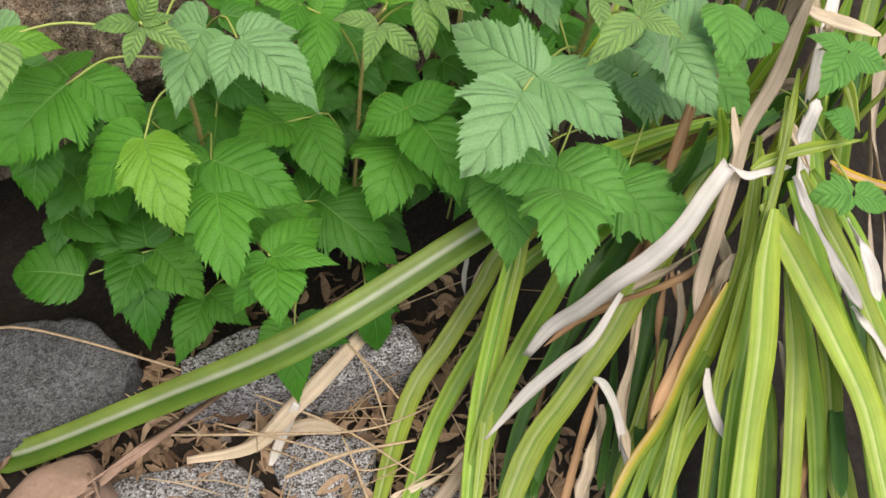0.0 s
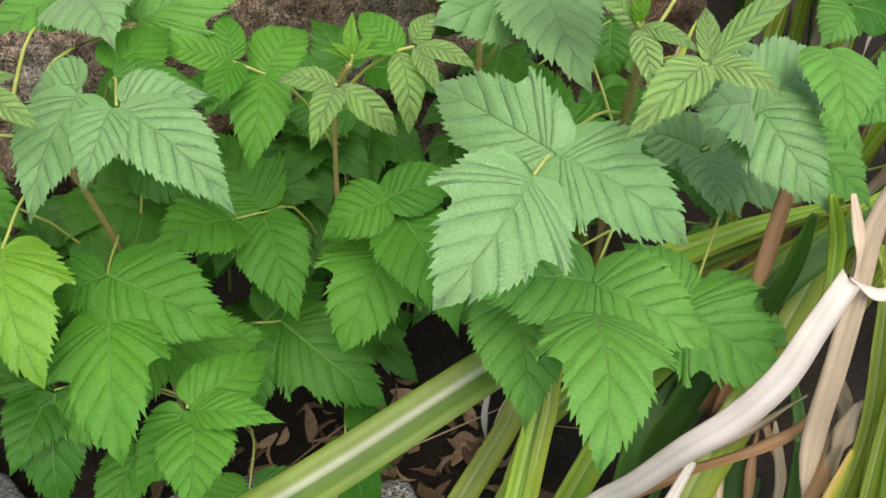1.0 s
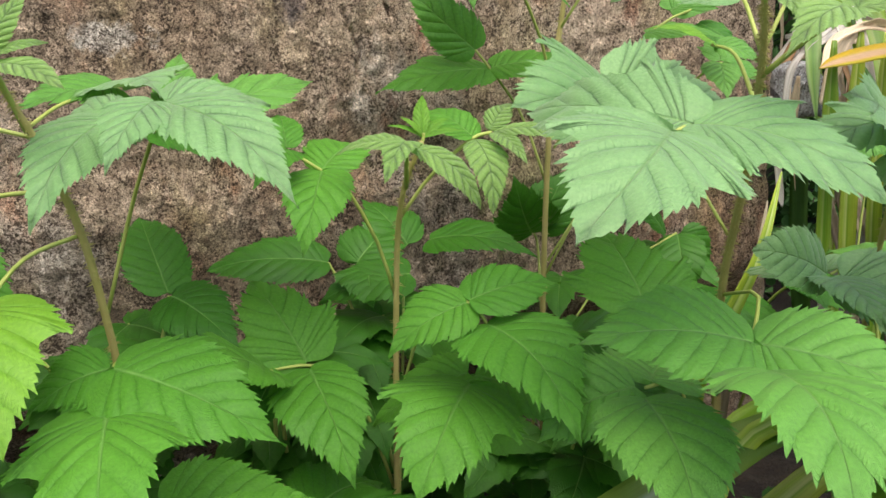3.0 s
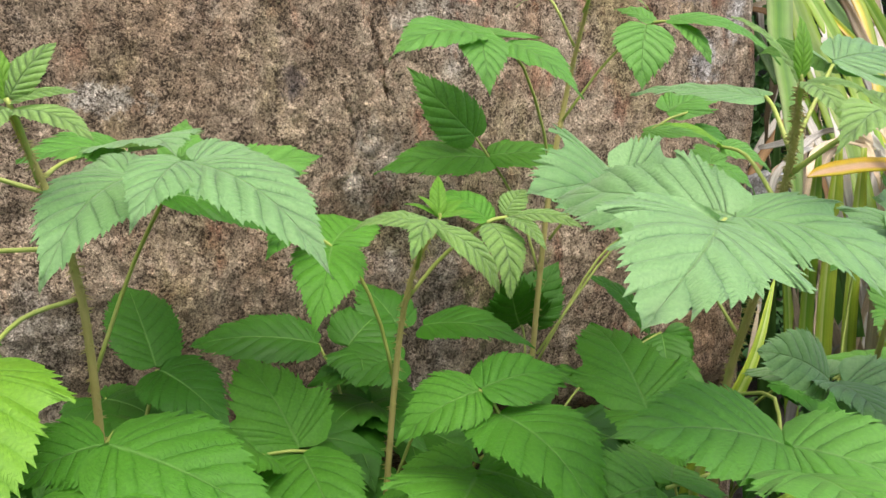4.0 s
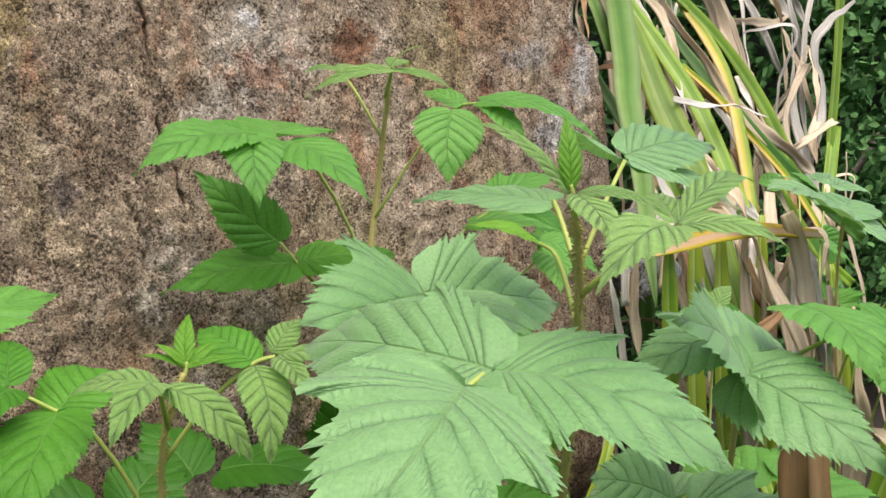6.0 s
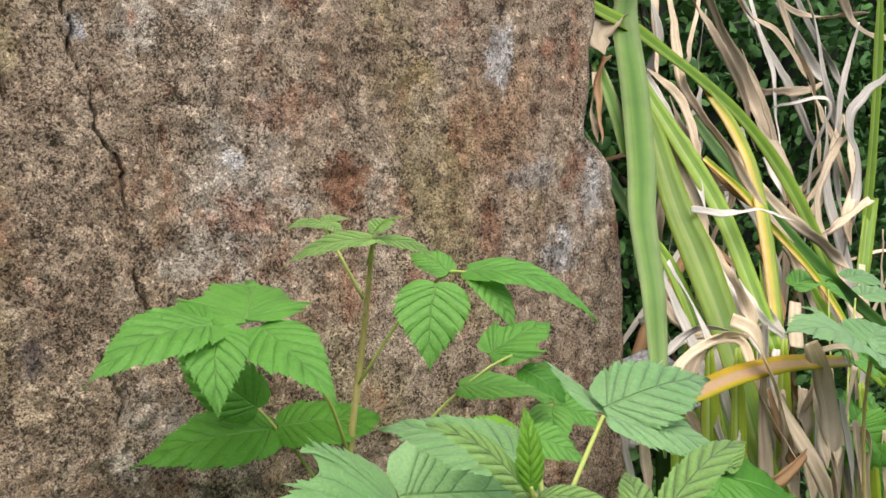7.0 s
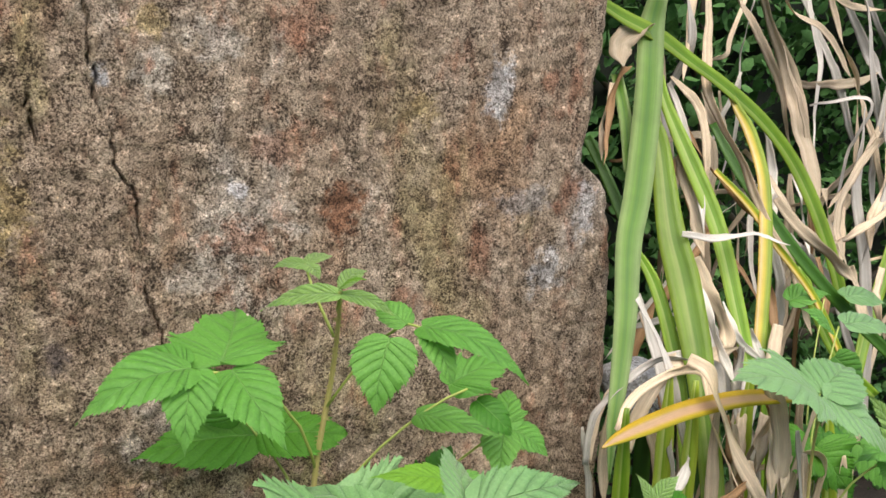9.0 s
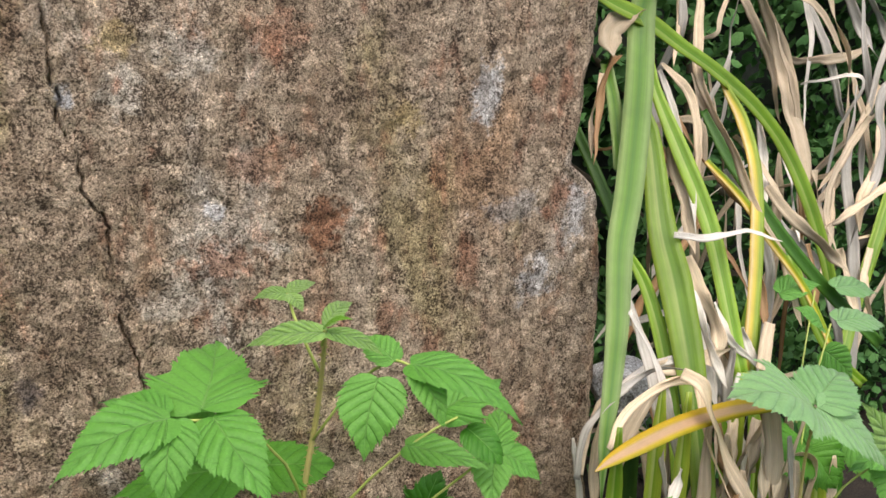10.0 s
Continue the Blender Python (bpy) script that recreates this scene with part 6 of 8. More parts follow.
strap(CLUMP, [(0.625, 0.368, 0.270), (0.623, 0.333, 0.230), (0.618, 0.289, 0.185), (0.609, 0.246, 0.140), (0.571, 0.173, 0.080)], 0.0147, STRAP, (-0.3, -0.6, 0.75), 0.30, 0.10, 24, 0, seed=720)
strap(CLUMP, [(0.638, 0.378, 0.280), (0.638, 0.338, 0.250), (0.640, 0.294, 0.210), (0.641, 0.243, 0.170), (0.604, 0.146, 0.100)], 0.0154, STRAP, (-0.3, -0.6, 0.75), 0.30, 0.10, 24, 0, seed=721)
strap(CLUMP, [(0.650, 0.380, 0.285), (0.655, 0.345, 0.260), (0.661, 0.310, 0.235), (0.663, 0.269, 0.205), (0.663, 0.206, 0.160)], 0.0129, STRAP_PALE, (-0.3, -0.6, 0.75), 0.30, 0.10, 24, 0, seed=722)
strap(CLUMP, [(0.664, 0.380, 0.280), (0.675, 0.327, 0.250), (0.675, 0.277, 0.210), (0.694, 0.229, 0.170)], 0.0113, STRAP, (-0.3, -0.6, 0.75), 0.30, 0.10, 24, 0, seed=723)
strap(CLUMP, [(0.695, 0.390, 0.240), (0.694, 0.335, 0.200), (0.692, 0.286, 0.160), (0.678, 0.220, 0.110)], 0.0102, STRAP_SHADED, (-0.3, -0.6, 0.75), 0.30, 0.10, 24, 0, seed=724)
strap(CLUMP, [(0.639, 0.364, 0.160), (0.610, 0.333, 0.110), (0.566, 0.289, 0.070), (0.509, 0.223, 0.040)], 0.0142, STRAP_SHADED, (-0.3, -0.6, 0.75), 0.30, 0.10, 24, 0, seed=725)
strap(CLUMP, [(0.606, 0.395, 0.150), (0.585, 0.359, 0.100), (0.547, 0.311, 0.050), (0.495, 0.240, 0.020)], 0.0135, STRAP_SHADED, (-0.3, -0.6, 0.75), 0.30, 0.10, 24, 0, seed=726)
strap(CLUMP, [(0.648, 0.337, 0.170), (0.647, 0.306, 0.130), (0.640, 0.264, 0.090), (0.576, 0.189, 0.040)], 0.0112, STRAP_DRY, (-0.3, -0.6, 0.75), 0.30, 0.10, 24, 60, seed=727, label="withered tan leaf", crumple=0.25)
strap(CLUMP, [(0.661, 0.335, 0.150), (0.663, 0.283, 0.100), (0.631, 0.245, 0.070), (0.600, 0.182, 0.030)], 0.0104, STRAP_BROWN, (-0.3, -0.6, 0.75), 0.30, 0.10, 24, -40, seed=728, crumple=0.25)
strap(CLUMP, [(0.486, 0.363, 0.125), (0.466, 0.344, 0.090), (0.439, 0.318, 0.060), (0.403, 0.282, 0.030)], 0.0069, STRAP_BROWN, (-0.3, -0.6, 0.75), 0.30, 0.10, 24, 0, seed=729, label="dried orange-brown leaf")
strap(CLUMP, [(0.478, 0.363, 0.140), (0.482, 0.355, 0.140), (0.485, 0.342, 0.130), (0.486, 0.329, 0.115), (0.481, 0.300, 0.085)], 0.0067, STRAP_WHITE, (-0.3, -0.6, 0.75), 0.30, 0.20, 24, 0, seed=730, label="curled bleached leaf", crumple=0.06)
strap(CLUMP, [(0.536, 0.311, 0.185), (0.528, 0.298, 0.178), (0.527, 0.283, 0.165), (0.530, 0.265, 0.150)], 0.0067, STRAP_WHITE, (-0.3, -0.6, 0.75), 0.30, 0.20, 24, 0, seed=731, label="curled bleached leaf", crumple=0.06)
strap(CLUMP, [(0.497, 0.362, 0.085), (0.487, 0.341, 0.060), (0.465, 0.323, 0.040), (0.423, 0.277, 0.020)], 0.0104, STRAP_DRY, (-0.3, -0.6, 0.75), 0.30, 0.10, 24, 50, seed=732, crumple=0.30)
strap(CLUMP, [(0.564, 0.413, 0.160), (0.543, 0.389, 0.130), (0.522, 0.359, 0.090), (0.500, 0.329, 0.060)], 0.0067, STRAP_DRY, (-0.3, -0.6, 0.75), 0.30, 0.10, 24, 40, seed=733, crumple=0.15)
strap(CLUMP, [(0.582, 0.409, 0.170), (0.561, 0.385, 0.140), (0.540, 0.349, 0.100), (0.525, 0.322, 0.070)], 0.0057, STRAP_BROWN, (-0.3, -0.6, 0.75), 0.30, 0.10, 24, 40, seed=734, crumple=0.15)
strap(CLUMP, [(0.581, 0.400, 0.180), (0.575, 0.376, 0.150), (0.548, 0.349, 0.120)], 0.0056, STRAP_DRY, (-0.3, -0.6, 0.75), 0.30, 0.10, 24, 40, seed=735, crumple=0.20)
strap(CLUMP, [(0.482, 0.561, 0.100), (0.472, 0.547, 0.070), (0.467, 0.529, 0.050)], 0.0043, STRAP_WHITE, (-0.3, -0.6, 0.75), 0.30, 0.10, 24, 0, seed=736, crumple=0.10)
strap(CLUMP, [(0.494, 0.540, 0.100), (0.475, 0.533, 0.075), (0.462, 0.516, 0.050)], 0.0054, STRAP_DRY, (-0.3, -0.6, 0.75), 0.30, 0.10, 24, 0, seed=737, crumple=0.20)
strap(CLUMP, [(0.453, 0.440, 0.070), (0.417, 0.417, 0.045), (0.378, 0.375, 0.025), (0.337, 0.321, 0.020)], 0.0068, STRAP_DRY, (-0.3, -0.6, 0.75), 0.30, 0.10, 24, 0, seed=738, crumple=0.20)
strap(CLUMP, [(0.477, 0.418, 0.075), (0.451, 0.399, 0.055), (0.413, 0.355, 0.030)], 0.0069, STRAP_DRY, (-0.3, -0.6, 0.75), 0.30, 0.10, 24, 30, seed=739, crumple=0.20)
strap(CLUMP, [(0.502, 0.433, 0.075), (0.462, 0.395, 0.045), (0.390, 0.294, 0.020)], 0.0078, STRAP_BROWN, (-0.3, -0.6, 0.75), 0.30, 0.10, 24, 0, seed=740, crumple=0.20)
strap(CLUMP, [(0.392, 0.401, 0.030), (0.370, 0.392, 0.028), (0.342, 0.391, 0.026), (0.318, 0.395, 0.022)], 0.0077, STRAP_DRY, (-0.3, -0.6, 0.75), 0.30, 0.10, 24, 0, seed=741, label="tan strip curled over the stones", crumple=0.12)
strap(CLUMP, [(0.614, 0.409, 0.440), (0.609, 0.406, 0.410), (0.609, 0.405, 0.365), (0.594, 0.401, 0.330), (0.581, 0.388, 0.305), (0.564, 0.371, 0.270), (0.554, 0.360, 0.235), (0.547, 0.347, 0.200)], 0.0104, STRAP_DRY, (-0.3, -0.6, 0.75), 0.30, 0.10, 24, 20, seed=742, label="pinkish tan withered leaf standing above the rest", crumple=0.06)
strap(CLUMP, [(0.654, 0.421, 0.350), (0.624, 0.391, 0.335), (0.602, 0.365, 0.300), (0.576, 0.342, 0.275)], 0.0057, STRAP_PALE, (-0.3, -0.6, 0.75), 0.30, 0.10, 24, 0, seed=743)
strap(CLUMP, [(0.592, 0.383, 0.305), (0.606, 0.382, 0.310), (0.636, 0.376, 0.315), (0.690, 0.369, 0.310)], 0.0082, STRAP_PALE, (-0.3, -0.6, 0.75), 0.30, 0.30, 24, 0, seed=744)
strap(CLUMP, [(0.619, 0.473, 0.340), (0.603, 0.462, 0.310), (0.577, 0.440, 0.250)], 0.0087, STRAP_BROWN, (-0.3, -0.6, 0.75), 0.50, 0.10, 24, 0, seed=745, label="dried brown stalk")
strap(CLUMP, [(0.571, 0.387, 0.315), (0.544, 0.376, 0.305), (0.523, 0.369, 0.285), (0.505, 0.372, 0.260), (0.487, 0.380, 0.235), (0.473, 0.391, 0.200), (0.458, 0.403, 0.170), (0.443, 0.407, 0.135)], 0.0153, STRAP_WHITE, (-0.35, -0.75, 0.55), 0.30, 0.10, 34, 0, seed=746, label="bleached withered ribbon-like leaf", crumple=0.04, wide=(0.83, 0.87, 0.98, 1.00, 0.92, 0.90, 0.81, 0.42))
strap(CLUMP, [(0.571, 0.387, 0.315), (0.584, 0.380, 0.305), (0.598, 0.377, 0.305), (0.621, 0.372, 0.305)], 0.0057, STRAP_WHITE, (-0.3, -0.6, 0.75), 0.30, 0.10, 24, 30, seed=747, crumple=0.10)
strap(CLUMP, [(0.576, 0.385, 0.225), (0.555, 0.390, 0.205), (0.527, 0.402, 0.180), (0.503, 0.410, 0.150)], 0.0090, STRAP_DRY, (-0.35, -0.75, 0.55), 0.30, 0.10, 24, 0, seed=748, crumple=0.10)
strap(CLUMP, [(0.506, 0.387, 0.205), (0.476, 0.374, 0.180), (0.455, 0.376, 0.160), (0.425, 0.378, 0.130), (0.390, 0.374, 0.095)], 0.0107, STRAP_WHITE, (-0.35, -0.75, 0.55), 0.30, 0.10, 24, 0, seed=749, label="bleached withered leaf with a pointed tip", crumple=0.04, wide=(0.40, 0.73, 0.98, 1.00, 0.13))
strap(CLUMP, [(0.588, 0.363, 0.235), (0.569, 0.355, 0.210), (0.567, 0.351, 0.180)], 0.0114, STRAP_DRY, (-0.3, -0.6, 0.75), 0.30, 0.10, 24, 40, seed=750, crumple=0.20)
strap(CLUMP, [(0.611, 0.362, 0.310), (0.610, 0.333, 0.295), (0.613, 0.303, 0.275), (0.624, 0.275, 0.250)], 0.0088, STRAP_WHITE, (-0.3, -0.6, 0.75), 0.30, 0.10, 24, 30, seed=751, crumple=0.12)
strap(CLUMP, [(0.638, 0.325, 0.290), (0.644, 0.300, 0.270), (0.642, 0.273, 0.250)], 0.0097, STRAP_WHITE, (-0.3, -0.6, 0.75), 0.30, 0.10, 24, -30, seed=752, crumple=0.15)
strap(CLUMP, [(0.640, 0.288, 0.230), (0.654, 0.269, 0.210), (0.668, 0.234, 0.180)], 0.0059, STRAP_WHITE, (-0.3, -0.6, 0.75), 0.30, 0.10, 24, 0, seed=753, crumple=0.10)
strap(CLUMP, [(0.588, 0.414, 0.340), (0.582, 0.396, 0.320), (0.578, 0.387, 0.290)], 0.0057, STRAP_DRY, (-0.3, -0.6, 0.75), 0.30, 0.10, 24, 30, seed=754, crumple=0.15)
strap(CLUMP, [(0.614, 0.372, 0.370), (0.606, 0.366, 0.365), (0.598, 0.361, 0.345)], 0.0083, STRAP_WHITE, (-0.3, -0.6, 0.75), 0.30, 0.10, 24, 20, seed=755, crumple=0.08)
strap(CLUMP, [(0.701, 0.472, 0.360), (0.712, 0.447, 0.360), (0.748, 0.428, 0.350)], 0.0096, STRAP_DRY, (-0.3, -0.6, 0.75), 0.30, 0.10, 24, 40, seed=756, crumple=0.10)
strap(CLUMP, [(0.660, 0.368, 0.300), (0.676, 0.356, 0.290), (0.724, 0.337, 0.270)], 0.0060, STRAP_ORANGE, (-0.3, -0.6, 0.75), 0.30, 0.10, 24, 20, seed=757)
strap(CLUMP, [(0.593, 0.434, 0.310), (0.589, 0.432, 0.270), (0.584, 0.434, 0.240)], 0.0096, STRAP_SHADED, (-0.3, -0.6, 0.75), 0.30, 0.10, 24, 0, seed=758)
strap(CLUMP, [(0.590, 0.426, 0.330), (0.599, 0.419, 0.300), (0.591, 0.404, 0.270)], 0.0084, STRAP, (-0.3, -0.6, 0.75), 0.30, 0.10, 24, 0, seed=759)
strap(CLUMP, [(0.639, 0.344, 0.250), (0.641, 0.302, 0.200), (0.636, 0.260, 0.150), (0.610, 0.199, 0.090)], 0.0158, STRAP_PALE, (-0.3, -0.6, 0.75), 0.30, 0.10, 24, 0, seed=760)
strap(CLUMP, [(0.609, 0.330, 0.240), (0.606, 0.291, 0.190), (0.585, 0.251, 0.150), (0.541, 0.183, 0.090)], 0.0162, STRAP_PALE, (-0.3, -0.6, 0.75), 0.30, 0.10, 24, 0, seed=761)
strap(CLUMP, [(0.657, 0.310, 0.210), (0.658, 0.254, 0.160), (0.650, 0.205, 0.120), (0.623, 0.146, 0.080)], 0.0176, STRAP, (-0.3, -0.6, 0.75), 0.30, 0.10, 24, 0, seed=762)
strap(CLUMP, [(0.582, 0.350, 0.130), (0.553, 0.324, 0.100), (0.503, 0.286, 0.050)], 0.0132, STRAP, (-0.3, -0.6, 0.75), 0.30, 0.10, 24, 0, seed=763)
strap(CLUMP, [(0.596, 0.307, 0.160), (0.589, 0.269, 0.120), (0.537, 0.195, 0.070)], 0.0151, STRAP, (-0.3, -0.6, 0.75), 0.30, 0.10, 24, 0, seed=764)
strap(CLUMP, [(0.644, 0.309, 0.160), (0.647, 0.264, 0.120), (0.641, 0.211, 0.080), (0.620, 0.162, 0.050)], 0.0138, STRAP_PALE, (-0.3, -0.6, 0.75), 0.30, 0.10, 24, 0, seed=765)
strap(CLUMP, [(0.684, 0.290, 0.190), (0.673, 0.246, 0.160), (0.666, 0.197, 0.120)], 0.0151, STRAP_PALE, (-0.3, -0.6, 0.75), 0.30, 0.10, 24, 0, seed=766)
strap(CLUMP, [(0.570, 0.377, 0.120), (0.532, 0.345, 0.085), (0.481, 0.303, 0.040)], 0.0115, STRAP_PALE, (-0.3, -0.6, 0.75), 0.30, 0.10, 24, 0, seed=767)
strap(CLUMP, [(0.947, 0.900, 0.699), (0.938, 0.896, 0.669), (0.925, 0.879, 0.639), (0.899, 0.846, 0.598), (0.849, 0.789, 0.527), (0.821, 0.761, 0.489), (0.794, 0.725, 0.439), (0.773, 0.701, 0.401), (0.757, 0.684, 0.371), (0.744, 0.668, 0.342)], 0.0245, STRAP_GLAUCOUS_SHEEN, (-0.5, -0.8, 0.25), 0.20, 0.10, 44, 0, seed=768, label="broad pale green blade bent over at the top", wide=(0.70, 0.98, 1.00, 0.99, 0.92, 0.83, 0.68, 0.52, 0.36, 0.04))
strap(CLUMP, [(0.908, 0.847, 0.582), (0.903, 0.829, 0.560), (0.881, 0.783, 0.497), (0.877, 0.758, 0.458), (0.869, 0.727, 0.408), (0.863, 0.708, 0.372), (0.850, 0.677, 0.314), (0.833, 0.652, 0.277)], 0.0271, STRAP, (-0.5, -0.8, 0.25), 0.30, 0.10, 36, 0, seed=769, wide=(0.43, 0.61, 0.85, 1.00, 0.88, 0.74, 0.65, 0.60))
strap(CLUMP, [(0.949, 0.892, 0.624), (0.943, 0.873, 0.598), (0.944, 0.835, 0.548), (0.948, 0.806, 0.505), (0.947, 0.786, 0.473), (0.941, 0.757, 0.424), (0.937, 0.732, 0.377)], 0.0160, STRAP, (-0.5, -0.8, 0.25), 0.30, 0.10, 34, 0, seed=770, wide=(0.46, 0.64, 1.00, 0.98, 0.94, 0.89, 0.64))
strap(CLUMP, [(1.046, 0.900, 0.614), (1.047, 0.887, 0.596), (1.051, 0.870, 0.572), (1.043, 0.839, 0.527), (1.014, 0.801, 0.464), (0.978, 0.764, 0.400), (0.957, 0.744, 0.362)], 0.0123, STRAP_YELLOW, (-0.5, -0.8, 0.25), 0.30, 0.10, 34, 0, seed=771, label="narrow yellowing blade", wide=(0.45, 0.67, 0.97, 0.95, 1.00, 0.88, 0.70))
strap(CLUMP, [(0.878, 0.900, 0.688), (0.908, 0.899, 0.675), (0.944, 0.893, 0.661), (0.981, 0.889, 0.641), (1.032, 0.892, 0.618), (1.086, 0.890, 0.585), (1.129, 0.886, 0.546), (1.151, 0.869, 0.498), (1.168, 0.851, 0.440), (1.179, 0.840, 0.392)], 0.0174, STRAP, (-0.45, -0.7, 0.55), 0.30, 0.10, 44, 0, seed=772, label="arching green blade", wide=(0.74, 0.92, 1.00, 0.96, 0.97, 0.97, 0.93, 0.91, 0.81, 0.75))
strap(CLUMP, [(0.717, 0.644, 0.379), (0.734, 0.648, 0.382), (0.761, 0.653, 0.385), (0.802, 0.660, 0.388), (0.852, 0.665, 0.388), (0.888, 0.667, 0.385), (0.932, 0.668, 0.380)], 0.0135, STRAP_ORANGE, (-0.45, -0.65, 0.6), 0.30, 0.10, 30, 0, seed=773, label="yellow and pinkish fading blade", wide=(0.05, 0.59, 0.93, 1.00, 0.96, 0.86, 0.64))
strap(CLUMP, [(0.899, 0.780, 0.419), (0.888, 0.754, 0.369), (0.880, 0.734, 0.329), (0.853, 0.690, 0.249)], 0.0142, STRAP_SHADED, (-0.5, -0.8, 0.25), 0.30, 0.10, 24, 0, seed=774, wide=(1.00, 0.98, 0.90, 0.80))
strap(CLUMP, [(0.849, 0.793, 0.483), (0.861, 0.775, 0.453), (0.862, 0.751, 0.413), (0.857, 0.726, 0.366), (0.842, 0.695, 0.307)], 0.0117, STRAP, (-0.5, -0.8, 0.25), 0.30, 0.10, 24, 0, seed=775, wide=(0.39, 0.86, 1.00, 0.91, 0.73))
strap(CLUMP, [(0.856, 0.874, 0.566), (0.862, 0.846, 0.528), (0.866, 0.824, 0.495), (0.870, 0.800, 0.456)], 0.0097, STRAP_SHADED, (-0.5, -0.8, 0.25), 0.30, 0.10, 24, 0, seed=776, wide=(0.91, 1.00, 0.99, 0.88))
strap(CLUMP, [(0.894, 0.887, 0.623), (0.883, 0.855, 0.582), (0.864, 0.820, 0.539)], 0.0117, STRAP_GLAUCOUS_SHEEN, (-0.5, -0.8, 0.25), 0.30, 0.10, 24, 0, seed=777, wide=(0.86, 1.00, 0.88))
strap(CLUMP, [(1.020, 0.891, 0.580), (1.029, 0.865, 0.542), (1.048, 0.841, 0.502), (1.078, 0.816, 0.455), (1.122, 0.793, 0.405), (1.174, 0.774, 0.358)], 0.0121, STRAP_SHADED, (-0.5, -0.8, 0.25), 0.30, 0.10, 32, 0, seed=778, wide=(0.63, 0.98, 0.98, 0.99, 1.00, 0.93))
strap(CLUMP, [(1.430, 0.960, 0.495), (1.354, 0.923, 0.414), (1.295, 0.895, 0.350), (1.254, 0.872, 0.294)], 0.0172, STRAP, (-0.5, -0.8, 0.25), 0.30, 0.10, 24, 0, seed=779, wide=(1.00, 0.96, 0.85, 0.75))
strap(CLUMP, [(1.104, 0.838, 0.441), (1.111, 0.815, 0.394), (1.130, 0.797, 0.350), (1.172, 0.784, 0.312)], 0.0112, STRAP, (-0.5, -0.8, 0.25), 0.30, 0.10, 24, 0, seed=780, wide=(0.90, 1.00, 1.00, 0.92))
strap(CLUMP, [(0.935, 0.900, 0.668), (0.915, 0.897, 0.661), (0.899, 0.890, 0.648), (0.892, 0.875, 0.629)], 0.0233, STRAP_DRY, (-0.5, -0.8, 0.25), 0.20, 0.10, 24, 0, seed=781, crumple=0.10, wide=(0.88, 1.00, 0.86, 0.76))
strap(CLUMP, [(0.903, 0.885, 0.631), (0.875, 0.865, 0.605), (0.852, 0.840, 0.574), (0.832, 0.815, 0.545)], 0.0090, STRAP_BROWN, (-0.5, -0.8, 0.25), 0.20, 0.10, 24, 0, seed=782, crumple=0.14, wide=(1.00, 0.86, 0.83, 0.30))
strap(CLUMP, [(0.885, 0.880, 0.614), (0.858, 0.855, 0.582), (0.838, 0.827, 0.548)], 0.0067, STRAP_DRY, (-0.5, -0.8, 0.25), 0.20, 0.10, 24, 0, seed=783, crumple=0.16, wide=(0.74, 1.00, 0.83))
strap(CLUMP, [(0.962, 1.051, 0.866), (1.059, 0.992, 0.790), (1.032, 0.950, 0.689), (1.020, 0.936, 0.651), (1.000, 0.915, 0.620)], 0.0123, STRAP_DRY, (-0.5, -0.8, 0.25), 0.20, 0.10, 24, 0, seed=784, crumple=0.16, wide=(0.66, 0.73, 0.73, 1.00, 0.71))
strap(CLUMP, [(1.142, 1.061, 0.805), (1.080, 0.992, 0.784), (1.048, 0.940, 0.690), (1.022, 0.907, 0.623), (1.017, 0.876, 0.580), (1.025, 0.850, 0.544), (1.028, 0.823, 0.500), (1.048, 0.798, 0.456)], 0.0099, STRAP_DRY, (-0.5, -0.8, 0.25), 0.20, 0.10, 32, 0, seed=785, crumple=0.16, wide=(0.72, 0.80, 0.80, 1.00, 0.92, 0.97, 0.95, 0.85))
strap(CLUMP, [(1.133, 1.135, 0.859), (1.201, 1.069, 0.800), (1.216, 1.020, 0.700), (1.229, 0.987, 0.623), (1.222, 0.960, 0.578), (1.213, 0.930, 0.528), (1.192, 0.893, 0.457)], 0.0261, STRAP_DRY, (-0.5, -0.8, 0.25), 0.20, 0.10, 32, 0, seed=786, label="broad pinkish withered leaf", crumple=0.22, wide=(0.50, 0.55, 0.55, 1.00, 0.94, 0.82, 0.42))
strap(CLUMP, [(1.281, 1.128, 0.883), (1.298, 1.071, 0.809), (1.302, 1.030, 0.704), (1.304, 1.014, 0.653), (1.259, 0.975, 0.587), (1.232, 0.944, 0.532)], 0.0096, STRAP_WHITE, (-0.5, -0.8, 0.25), 0.20, 0.10, 24, 0, seed=787, crumple=0.16, wide=(0.77, 0.86, 0.86, 1.00, 0.90, 0.81))
strap(CLUMP, [(1.231, 1.149, 0.880), (1.295, 1.086, 0.794), (1.322, 1.039, 0.695), (1.339, 1.017, 0.642), (1.328, 0.980, 0.576), (1.333, 0.964, 0.547)], 0.0112, STRAP_WHITE, (-0.5, -0.8, 0.25), 0.20, 0.10, 24, 0, seed=788, crumple=0.16, wide=(0.67, 0.75, 0.75, 1.00, 0.92, 0.61))
strap(CLUMP, [(1.217, 0.997, 0.622), (1.279, 0.999, 0.627), (1.355, 1.001, 0.632), (1.407, 1.009, 0.647)], 0.0139, STRAP_DRY, (-0.5, -0.8, 0.25), 0.20, 0.10, 24, 0, seed=789, crumple=0.30, wide=(0.75, 0.68, 1.00, 0.92))
strap(CLUMP, [(1.388, 0.973, 0.600), (1.306, 0.938, 0.539), (1.221, 0.909, 0.488)], 0.0093, STRAP_DRY, (-0.5, -0.8, 0.25), 0.20, 0.10, 24, 0, seed=790, crumple=0.16, wide=(0.75, 1.00, 0.95))
